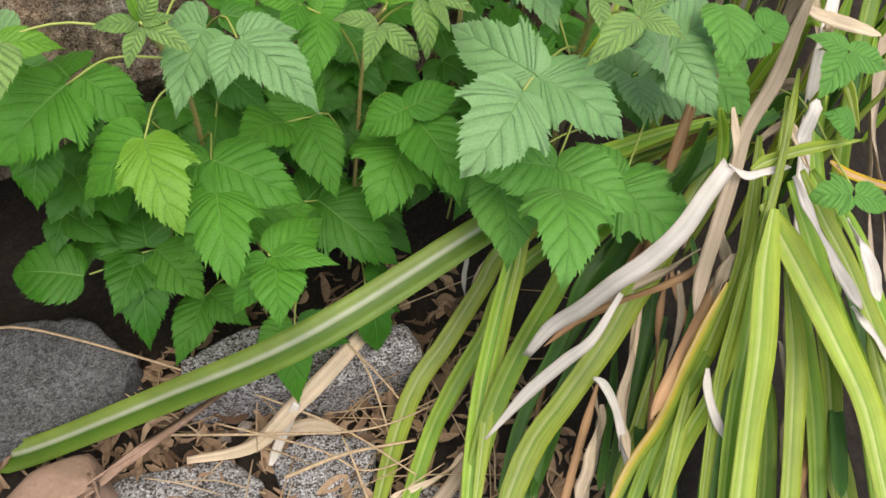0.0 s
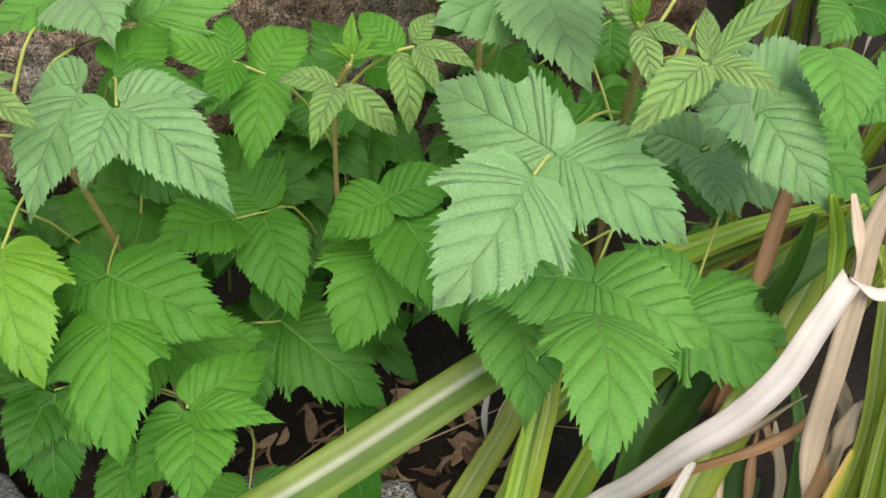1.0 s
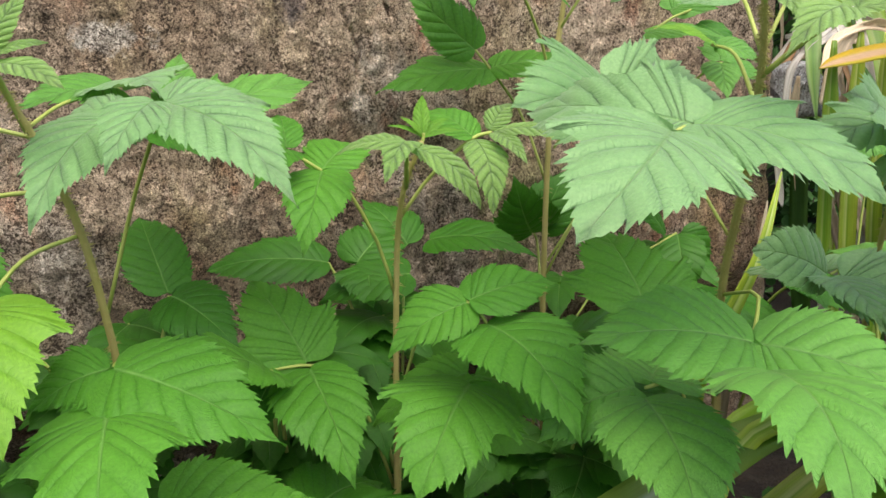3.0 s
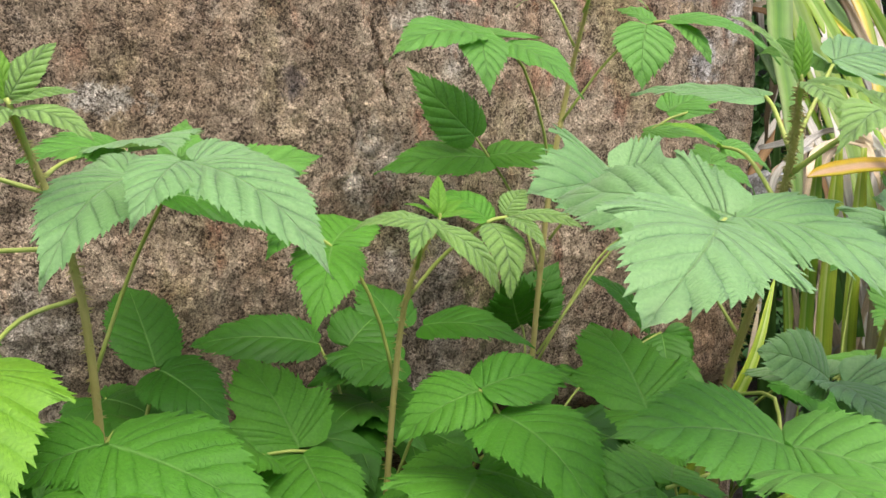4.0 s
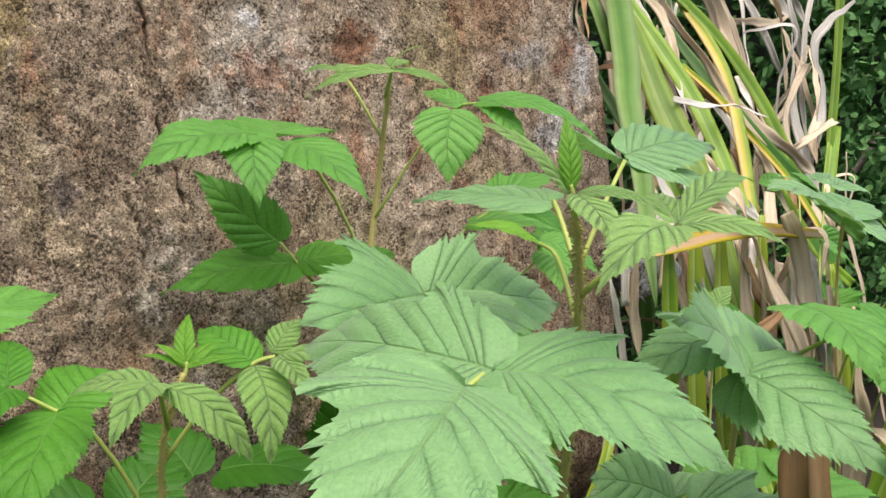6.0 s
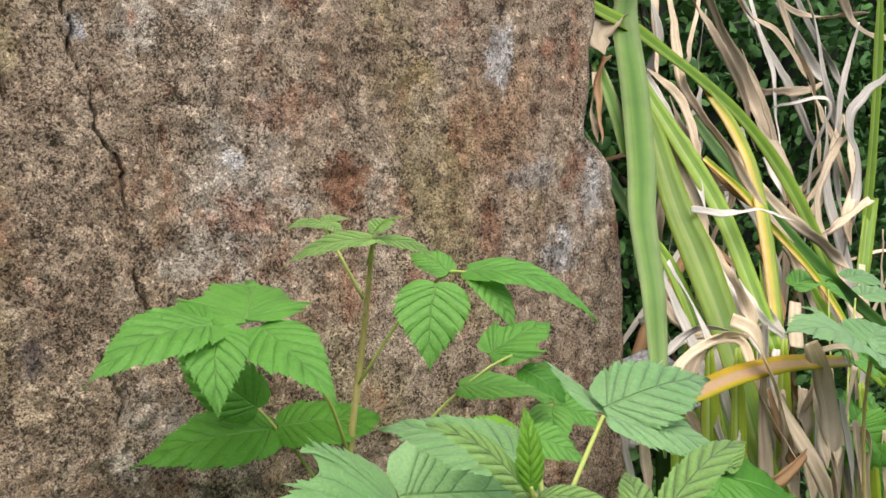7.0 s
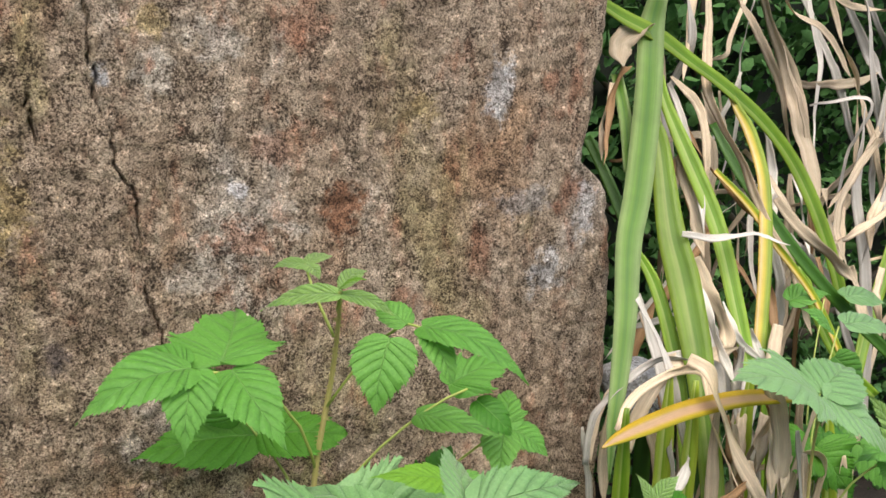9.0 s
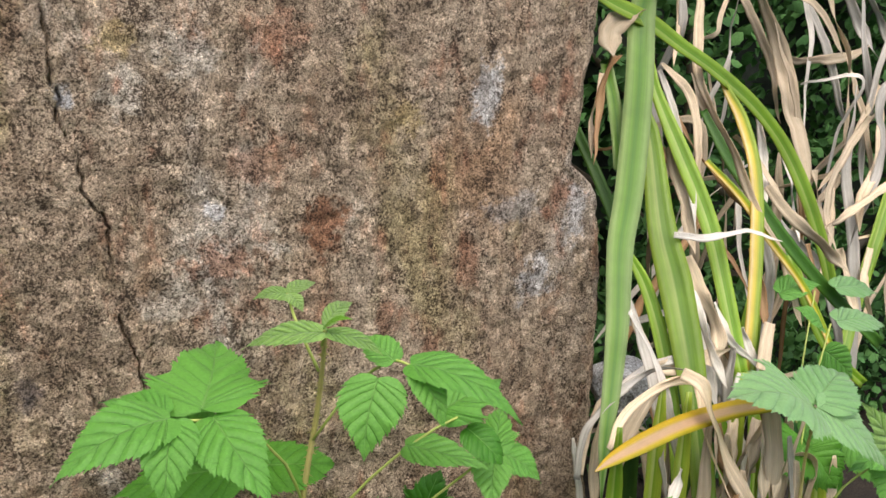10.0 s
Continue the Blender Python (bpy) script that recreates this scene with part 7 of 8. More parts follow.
strap(CLUMP, [(1.325, 0.933, 0.567), (1.261, 0.910, 0.529), (1.205, 0.883, 0.479), (1.201, 0.857, 0.428)], 0.0102, STRAP_DRY, (-0.5, -0.8, 0.25), 0.20, 0.10, 24, 0, seed=791, crumple=0.16, wide=(0.78, 1.00, 0.96, 0.71))
strap(CLUMP, [(1.321, 0.893, 0.493), (1.238, 0.878, 0.468), (1.183, 0.869, 0.453)], 0.0099, STRAP_DRY, (-0.5, -0.8, 0.25), 0.20, 0.10, 24, 0, seed=792, crumple=0.16, wide=(0.92, 1.00, 0.73))
strap(CLUMP, [(1.388, 0.971, 0.597), (1.340, 0.927, 0.517), (1.294, 0.906, 0.477), (1.272, 0.889, 0.441)], 0.0130, STRAP_DRY, (-0.5, -0.8, 0.25), 0.20, 0.10, 24, 0, seed=793, crumple=0.25, wide=(0.64, 0.82, 1.00, 0.79))
strap(CLUMP, [(0.968, 0.897, 0.624), (0.986, 0.870, 0.587), (0.955, 0.819, 0.516)], 0.0084, STRAP_DRY, (-0.5, -0.8, 0.25), 0.20, 0.10, 24, 0, seed=794, crumple=0.16, wide=(0.76, 1.00, 0.83))
strap(CLUMP, [(0.960, 0.892, 0.617), (0.959, 0.870, 0.587), (0.948, 0.826, 0.527), (0.933, 0.793, 0.477)], 0.0062, STRAP_WHITE, (-0.5, -0.8, 0.25), 0.20, 0.10, 24, 0, seed=795, crumple=0.16, wide=(0.68, 1.00, 0.97, 0.78))
strap(CLUMP, [(0.945, 0.854, 0.551), (0.940, 0.821, 0.503), (0.935, 0.798, 0.465)], 0.0119, STRAP_DRY, (-0.5, -0.8, 0.25), 0.20, 0.10, 24, 0, seed=796, crumple=0.16, wide=(0.77, 1.00, 0.90))
strap(CLUMP, [(0.881, 0.767, 0.493), (0.907, 0.765, 0.488), (0.930, 0.767, 0.489), (0.964, 0.769, 0.490), (1.001, 0.763, 0.478)], 0.0067, STRAP_WHITE, (-0.5, -0.8, 0.25), 0.20, 0.10, 24, 0, seed=797, crumple=0.20, wide=(0.68, 0.96, 0.98, 1.00, 0.73))
strap(CLUMP, [(0.975, 0.892, 0.588), (0.985, 0.862, 0.547), (1.009, 0.843, 0.516), (1.037, 0.825, 0.484)], 0.0074, STRAP_BROWN, (-0.5, -0.8, 0.25), 0.20, 0.10, 24, 0, seed=798, label="orange-brown dried leaf", crumple=0.16, wide=(0.72, 1.00, 1.00, 0.86))
strap(CLUMP, [(0.990, 0.850, 0.537), (1.019, 0.831, 0.505), (1.038, 0.811, 0.470), (1.071, 0.785, 0.418), (1.092, 0.753, 0.348)], 0.0073, STRAP_YELLOW, (-0.5, -0.8, 0.25), 0.30, 0.10, 30, 0, seed=799, label="narrow yellowing blade", wide=(0.71, 1.00, 1.00, 0.86, 0.72))
strap(CLUMP, [(1.085, 0.861, 0.507), (1.116, 0.843, 0.472), (1.145, 0.830, 0.445), (1.170, 0.820, 0.422)], 0.0125, STRAP_DRY, (-0.5, -0.8, 0.25), 0.20, 0.10, 24, 0, seed=800, crumple=0.16, wide=(0.63, 0.99, 1.00, 0.73))
strap(CLUMP, [(1.075, 0.901, 0.553), (1.091, 0.890, 0.537), (1.107, 0.871, 0.504), (1.116, 0.851, 0.467)], 0.0080, STRAP_DRY, (-0.5, -0.8, 0.25), 0.20, 0.10, 24, 0, seed=801, crumple=0.16, wide=(0.86, 1.00, 0.86, 0.71))
strap(CLUMP, [(1.165, 0.917, 0.543), (1.156, 0.891, 0.498), (1.145, 0.863, 0.444)], 0.0096, STRAP_WHITE, (-0.5, -0.8, 0.25), 0.20, 0.10, 24, 0, seed=802, crumple=0.16, wide=(0.76, 1.00, 0.86))
strap(CLUMP, [(1.223, 0.920, 0.510), (1.218, 0.900, 0.469), (1.206, 0.875, 0.418)], 0.0100, STRAP_DRY, (-0.5, -0.8, 0.25), 0.20, 0.10, 24, 0, seed=803, crumple=0.16, wide=(0.76, 1.00, 0.86))
strap(CLUMP, [(1.261, 0.921, 0.488), (1.235, 0.896, 0.436), (1.200, 0.875, 0.393)], 0.0089, STRAP_DRY, (-0.5, -0.8, 0.25), 0.20, 0.10, 24, 0, seed=804, crumple=0.16, wide=(0.88, 1.00, 0.84))
strap(CLUMP, [(1.130, 0.925, 0.573), (1.114, 0.893, 0.524), (1.083, 0.861, 0.467)], 0.0105, STRAP_WHITE, (-0.5, -0.8, 0.25), 0.20, 0.10, 24, 0, seed=805, crumple=0.16, wide=(0.80, 1.00, 0.75))
strap(CLUMP, [(1.308, 1.136, 0.849), (1.359, 1.084, 0.805), (1.404, 1.050, 0.709), (1.429, 1.036, 0.661), (1.445, 1.017, 0.626)], 0.0161, STRAP_WHITE, (-0.5, -0.8, 0.25), 0.20, 0.10, 24, 0, seed=806, crumple=0.16, wide=(0.57, 0.63, 0.63, 1.00, 0.91))
strap(CLUMP, [(1.360, 1.137, 0.843), (1.413, 1.089, 0.808), (1.461, 1.060, 0.712), (1.481, 1.052, 0.677), (1.482, 1.027, 0.626)], 0.0105, STRAP_WHITE, (-0.5, -0.8, 0.25), 0.20, 0.10, 24, 0, seed=807, crumple=0.16, wide=(0.64, 0.71, 0.71, 1.00, 0.99))
strap(CLUMP, [(1.192, 1.093, 0.823), (1.195, 1.036, 0.763), (1.137, 0.996, 0.677), (1.119, 0.986, 0.653), (1.086, 0.981, 0.643)], 0.0085, STRAP_DRY, (-0.5, -0.8, 0.25), 0.20, 0.10, 24, 0, seed=808, crumple=0.16, wide=(0.53, 0.59, 0.59, 0.87, 1.00))
strap(CLUMP, [(0.822, 0.748, 0.451), (0.823, 0.725, 0.415), (0.822, 0.706, 0.379), (0.815, 0.690, 0.351), (0.809, 0.671, 0.318)], 0.0072, STRAP_WHITE, (-0.5, -0.8, 0.25), 0.20, 0.10, 24, 0, seed=809, label="bleached hanging leaf", crumple=0.16, wide=(0.60, 1.00, 0.99, 0.92, 0.79))
strap(CLUMP, [(0.795, 0.722, 0.391), (0.834, 0.731, 0.401), (0.870, 0.735, 0.405), (0.886, 0.750, 0.429)], 0.0069, STRAP_WHITE, (-0.5, -0.8, 0.25), 0.20, 0.10, 24, 0, seed=810, crumple=0.10, wide=(0.72, 1.00, 0.90, 0.66))
strap(CLUMP, [(0.753, 0.703, 0.341), (0.771, 0.719, 0.368), (0.788, 0.728, 0.381), (0.815, 0.734, 0.388)], 0.0050, STRAP_DRY, (-0.5, -0.8, 0.25), 0.20, 0.10, 24, 0, seed=811, crumple=0.16, wide=(0.64, 0.98, 1.00, 0.85))
strap(CLUMP, [(0.747, 0.667, 0.378), (0.767, 0.678, 0.395), (0.812, 0.689, 0.405), (0.841, 0.690, 0.402), (0.844, 0.684, 0.391), (0.839, 0.674, 0.374), (0.842, 0.661, 0.349), (0.848, 0.646, 0.321)], 0.0073, STRAP_DRY, (-0.5, -0.8, 0.25), 0.20, 0.10, 36, 0, seed=812, label="curled tan withered leaf", crumple=0.12, wide=(0.52, 0.85, 0.88, 0.90, 0.90, 0.95, 1.00, 0.77))
strap(CLUMP, [(0.834, 0.730, 0.400), (0.864, 0.731, 0.397), (0.893, 0.733, 0.397), (0.923, 0.737, 0.400)], 0.0159, STRAP_DRY, (-0.5, -0.8, 0.25), 0.20, 0.10, 24, 0, seed=813, crumple=0.15, wide=(0.71, 1.00, 0.96, 0.58))
strap(CLUMP, [(0.910, 0.781, 0.469), (0.916, 0.763, 0.437), (0.919, 0.748, 0.411), (0.914, 0.735, 0.387)], 0.0159, STRAP_DRY, (-0.5, -0.8, 0.25), 0.20, 0.10, 24, 0, seed=814, crumple=0.20, wide=(0.59, 1.00, 0.76, 0.46))
strap(CLUMP, [(0.896, 0.756, 0.448), (0.898, 0.734, 0.409), (0.904, 0.717, 0.376)], 0.0081, STRAP_WHITE, (-0.5, -0.8, 0.25), 0.20, 0.10, 24, 0, seed=815, crumple=0.20, wide=(0.56, 1.00, 0.77))
strap(CLUMP, [(0.911, 0.760, 0.423), (0.904, 0.742, 0.391), (0.903, 0.722, 0.349)], 0.0092, STRAP_WHITE, (-0.5, -0.8, 0.25), 0.20, 0.10, 24, 0, seed=816, crumple=0.20, wide=(0.61, 1.00, 0.79))
strap(CLUMP, [(0.921, 0.756, 0.435), (0.927, 0.741, 0.408), (0.952, 0.731, 0.385)], 0.0065, STRAP_WHITE, (-0.5, -0.8, 0.25), 0.20, 0.10, 24, 0, seed=817, crumple=0.16, wide=(0.72, 1.00, 0.87))
strap(CLUMP, [(0.955, 0.755, 0.409), (0.958, 0.748, 0.394), (0.964, 0.740, 0.377)], 0.0077, STRAP_WHITE, (-0.5, -0.8, 0.25), 0.20, 0.10, 24, 0, seed=818, crumple=0.16, wide=(0.63, 1.00, 0.88))
strap(CLUMP, [(0.980, 0.747, 0.413), (0.969, 0.739, 0.397), (0.957, 0.729, 0.380)], 0.0114, STRAP_DRY, (-0.5, -0.8, 0.25), 0.20, 0.10, 24, 0, seed=819, crumple=0.08, wide=(0.76, 1.00, 0.91))
strap(CLUMP, [(0.915, 0.683, 0.366), (0.905, 0.672, 0.346), (0.886, 0.653, 0.313)], 0.0109, STRAP_DRY, (-0.5, -0.8, 0.25), 0.20, 0.10, 24, 0, seed=820, label="hanging pinkish dry leaf", crumple=0.16, wide=(0.56, 0.95, 1.00))
strap(CLUMP, [(0.914, 0.692, 0.359), (0.899, 0.681, 0.339), (0.875, 0.661, 0.307)], 0.0126, STRAP_DRY, (-0.5, -0.8, 0.25), 0.20, 0.10, 24, 0, seed=821, crumple=0.16, wide=(0.63, 0.96, 1.00))
strap(CLUMP, [(0.900, 0.702, 0.358), (0.887, 0.691, 0.337), (0.876, 0.671, 0.302)], 0.0122, STRAP_DRY, (-0.5, -0.8, 0.25), 0.20, 0.10, 24, 0, seed=822, crumple=0.16, wide=(0.51, 1.00, 0.84))
strap(CLUMP, [(0.869, 0.690, 0.364), (0.867, 0.675, 0.335), (0.865, 0.661, 0.310)], 0.0093, STRAP_BROWN, (-0.5, -0.8, 0.25), 0.20, 0.10, 24, 0, seed=823, crumple=0.16, wide=(0.55, 1.00, 0.90))
strap(CLUMP, [(0.919, 0.668, 0.334), (0.907, 0.661, 0.323), (0.894, 0.651, 0.308)], 0.0068, STRAP_DRY, (-0.5, -0.8, 0.25), 0.20, 0.10, 24, 0, seed=824, crumple=0.16, wide=(0.63, 1.00, 0.98))
strap(CLUMP, [(0.812, 0.718, 0.359), (0.818, 0.711, 0.342), (0.817, 0.701, 0.324), (0.816, 0.691, 0.306)], 0.0085, STRAP_DRY, (-0.5, -0.8, 0.25), 0.20, 0.10, 24, 0, seed=825, crumple=0.16, wide=(0.50, 1.00, 0.99, 0.79))
strap(CLUMP, [(0.827, 0.720, 0.383), (0.825, 0.708, 0.360), (0.810, 0.695, 0.337)], 0.0076, STRAP_BROWN, (-0.5, -0.8, 0.25), 0.20, 0.10, 24, 0, seed=826, crumple=0.16, wide=(0.78, 1.00, 0.87))
strap(CLUMP, [(0.821, 0.675, 0.344), (0.810, 0.667, 0.333), (0.793, 0.655, 0.317)], 0.0080, STRAP_WHITE, (-0.5, -0.8, 0.25), 0.20, 0.10, 24, 0, seed=827, crumple=0.16, wide=(0.81, 1.00, 0.88))
strap(CLUMP, [(0.890, 0.724, 0.331), (0.880, 0.715, 0.313), (0.873, 0.701, 0.287)], 0.0081, STRAP_DRY, (-0.5, -0.8, 0.25), 0.20, 0.10, 24, 0, seed=828, crumple=0.16, wide=(0.79, 1.00, 0.88))
strap(CLUMP, [(0.847, 0.770, 0.428), (0.858, 0.759, 0.406), (0.883, 0.765, 0.415)], 0.0082, STRAP_DRY, (-0.5, -0.8, 0.25), 0.20, 0.10, 24, 0, seed=829, crumple=0.16, wide=(0.67, 1.00, 0.91))
strap(CLUMP, [(0.930, 0.728, 0.382), (0.914, 0.716, 0.360), (0.909, 0.701, 0.328)], 0.0091, STRAP_WHITE, (-0.5, -0.8, 0.25), 0.20, 0.10, 24, 0, seed=830, crumple=0.16, wide=(0.61, 1.00, 0.89))
strap(CLUMP, [(1.066, 0.820, 0.454), (1.070, 0.805, 0.424), (1.069, 0.785, 0.385)], 0.0107, STRAP_DRY, (-0.5, -0.8, 0.25), 0.20, 0.10, 24, 0, seed=831, crumple=0.16, wide=(0.70, 1.00, 0.89))
strap(CLUMP, [(1.039, 0.830, 0.454), (1.039, 0.810, 0.415), (1.031, 0.795, 0.387)], 0.0085, STRAP_BROWN, (-0.5, -0.8, 0.25), 0.20, 0.10, 24, 0, seed=832, crumple=0.16, wide=(0.63, 1.00, 0.86))
strap(CLUMP, [(1.245, 0.890, 0.424), (1.247, 0.875, 0.388), (1.250, 0.855, 0.341)], 0.0114, STRAP_DRY, (-0.5, -0.8, 0.25), 0.20, 0.10, 24, 0, seed=833, crumple=0.16, wide=(0.67, 1.00, 0.88))
strap(CLUMP, [(1.313, 0.900, 0.416), (1.291, 0.885, 0.381), (1.291, 0.868, 0.338)], 0.0104, STRAP_DRY, (-0.5, -0.8, 0.25), 0.20, 0.10, 24, 0, seed=834, crumple=0.16, wide=(0.76, 1.00, 0.87))
strap(CLUMP, [(1.146, 0.853, 0.446), (1.144, 0.835, 0.409), (1.128, 0.820, 0.379)], 0.0081, STRAP_BROWN, (-0.5, -0.8, 0.25), 0.20, 0.10, 24, 0, seed=835, crumple=0.16, wide=(0.86, 1.00, 0.84))
strap(CLUMP, [(0.748, 0.660, 0.396), (0.748, 0.660, 0.344), (0.748, 0.660, 0.293), (0.749, 0.660, 0.240)], 0.0102, STRAP, (-0.3, -0.6, 0.75), 0.30, 0.10, 24, 0, seed=836)
strap(CLUMP, [(0.811, 0.690, 0.401), (0.811, 0.690, 0.336), (0.810, 0.690, 0.272), (0.814, 0.690, 0.185)], 0.0129, STRAP_PALE, (-0.3, -0.6, 0.75), 0.30, 0.10, 24, 0, seed=837)
strap(CLUMP, [(0.827, 0.680, 0.400), (0.827, 0.680, 0.327), (0.827, 0.680, 0.258), (0.834, 0.680, 0.174)], 0.0112, STRAP_PALE, (-0.3, -0.6, 0.75), 0.30, 0.10, 24, 0, seed=838)
strap(CLUMP, [(0.840, 0.670, 0.383), (0.841, 0.670, 0.314), (0.842, 0.670, 0.249), (0.849, 0.670, 0.174)], 0.0095, STRAP_DRY, (-0.3, -0.6, 0.75), 0.30, 0.10, 24, 0, seed=839, crumple=0.12)
strap(CLUMP, [(0.903, 0.700, 0.396), (0.902, 0.700, 0.318), (0.905, 0.700, 0.244), (0.915, 0.700, 0.153)], 0.0130, STRAP_PALE, (-0.3, -0.6, 0.75), 0.30, 0.10, 24, 0, seed=840)
strap(CLUMP, [(0.782, 0.720, 0.370), (0.779, 0.720, 0.329), (0.786, 0.720, 0.280)], 0.0069, STRAP_DRY, (-0.3, -0.6, 0.75), 0.30, 0.10, 24, 0, seed=841, crumple=0.12)
strap(CLUMP, [(0.765, 0.730, 0.355), (0.774, 0.730, 0.311), (0.783, 0.730, 0.266)], 0.0053, STRAP_WHITE, (-0.3, -0.6, 0.75), 0.30, 0.10, 24, 0, seed=842, crumple=0.12)
strap(CLUMP, [(0.859, 0.670, 0.365), (0.872, 0.670, 0.301), (0.885, 0.670, 0.224)], 0.0100, STRAP_DRY, (-0.3, -0.6, 0.75), 0.30, 0.10, 24, 0, seed=843, crumple=0.14)
strap(CLUMP, [(0.924, 0.690, 0.365), (0.929, 0.690, 0.290), (0.943, 0.690, 0.197)], 0.0135, STRAP, (-0.3, -0.6, 0.75), 0.30, 0.10, 24, 0, seed=844)
strap(CLUMP, [(0.925, 0.670, 0.352), (0.941, 0.670, 0.285), (0.933, 0.670, 0.210)], 0.0088, STRAP_WHITE, (-0.3, -0.6, 0.75), 0.30, 0.10, 24, 0, seed=845, crumple=0.14)
strap(CLUMP, [(0.998, 0.700, 0.350), (1.014, 0.700, 0.256), (1.020, 0.700, 0.170)], 0.0145, STRAP_PALE, (-0.3, -0.6, 0.75), 0.30, 0.10, 24, 0, seed=846)
strap(CLUMP, [(0.999, 0.680, 0.316), (1.003, 0.680, 0.256), (1.021, 0.680, 0.178)], 0.0123, STRAP_DRY, (-0.3, -0.6, 0.75), 0.30, 0.10, 24, 0, seed=847, crumple=0.14)
strap(CLUMP, [(0.869, 0.660, 0.340), (0.880, 0.660, 0.285), (0.880, 0.660, 0.230)], 0.0092, STRAP_DRY, (-0.3, -0.6, 0.75), 0.30, 0.10, 24, 0, seed=848, crumple=0.14)
strap(CLUMP, [(0.852, 0.680, 0.338), (0.863, 0.680, 0.282), (0.862, 0.680, 0.226)], 0.0084, STRAP_PALE, (-0.3, -0.6, 0.75), 0.30, 0.10, 24, 0, seed=849)
strap(CLUMP, [(0.912, 0.650, 0.343), (0.925, 0.650, 0.277), (0.925, 0.650, 0.221)], 0.0094, STRAP_DRY, (-0.3, -0.6, 0.75), 0.30, 0.10, 24, 0, seed=850, crumple=0.12)
strap(CLUMP, [(1.435, 0.950, 0.785), (1.428, 0.950, 0.671), (1.416, 0.950, 0.557), (1.397, 0.950, 0.444)], 0.0114, STRAP, (-0.3, -0.6, 0.75), 0.30, 0.10, 24, 0, seed=851)
strap(CLUMP, [(1.370, 0.970, 0.782), (1.393, 0.970, 0.729), (1.442, 0.970, 0.704), (1.519, 0.970, 0.702)], 0.0116, STRAP_DRY, (-0.3, -0.6, 0.75), 0.30, 0.10, 24, 0, seed=852, crumple=0.14)
strap(CLUMP, [(1.223, 0.980, 0.781), (1.284, 0.980, 0.728), (1.350, 0.980, 0.720), (1.458, 0.980, 0.736)], 0.0097, STRAP_DRY, (-0.3, -0.6, 0.75), 0.30, 0.10, 24, 0, seed=853, crumple=0.14)
strap(CLUMP, [(1.282, 0.970, 0.772), (1.325, 0.970, 0.716), (1.346, 0.970, 0.642), (1.381, 0.970, 0.558)], 0.0083, STRAP_WHITE, (-0.3, -0.6, 0.75), 0.30, 0.10, 24, 0, seed=854, crumple=0.12)
strap(CLUMP, [(1.227, 0.960, 0.764), (1.267, 0.960, 0.689), (1.310, 0.960, 0.625), (1.320, 0.960, 0.530)], 0.0081, STRAP_DRY, (-0.3, -0.6, 0.75), 0.30, 0.10, 24, 0, seed=855, crumple=0.12)
strap(CLUMP, [(1.402, 0.960, 0.713), (1.366, 0.960, 0.627), (1.354, 0.960, 0.529), (1.377, 0.960, 0.444)], 0.0071, STRAP_WHITE, (-0.3, -0.6, 0.75), 0.30, 0.10, 24, 0, seed=856, crumple=0.12)
strap(CLUMP, [(1.147, 0.950, 0.752), (1.175, 0.950, 0.706), (1.233, 0.950, 0.685), (1.285, 0.950, 0.636)], 0.0077, STRAP_DRY, (-0.3, -0.6, 0.75), 0.30, 0.10, 24, 0, seed=857, crumple=0.12)
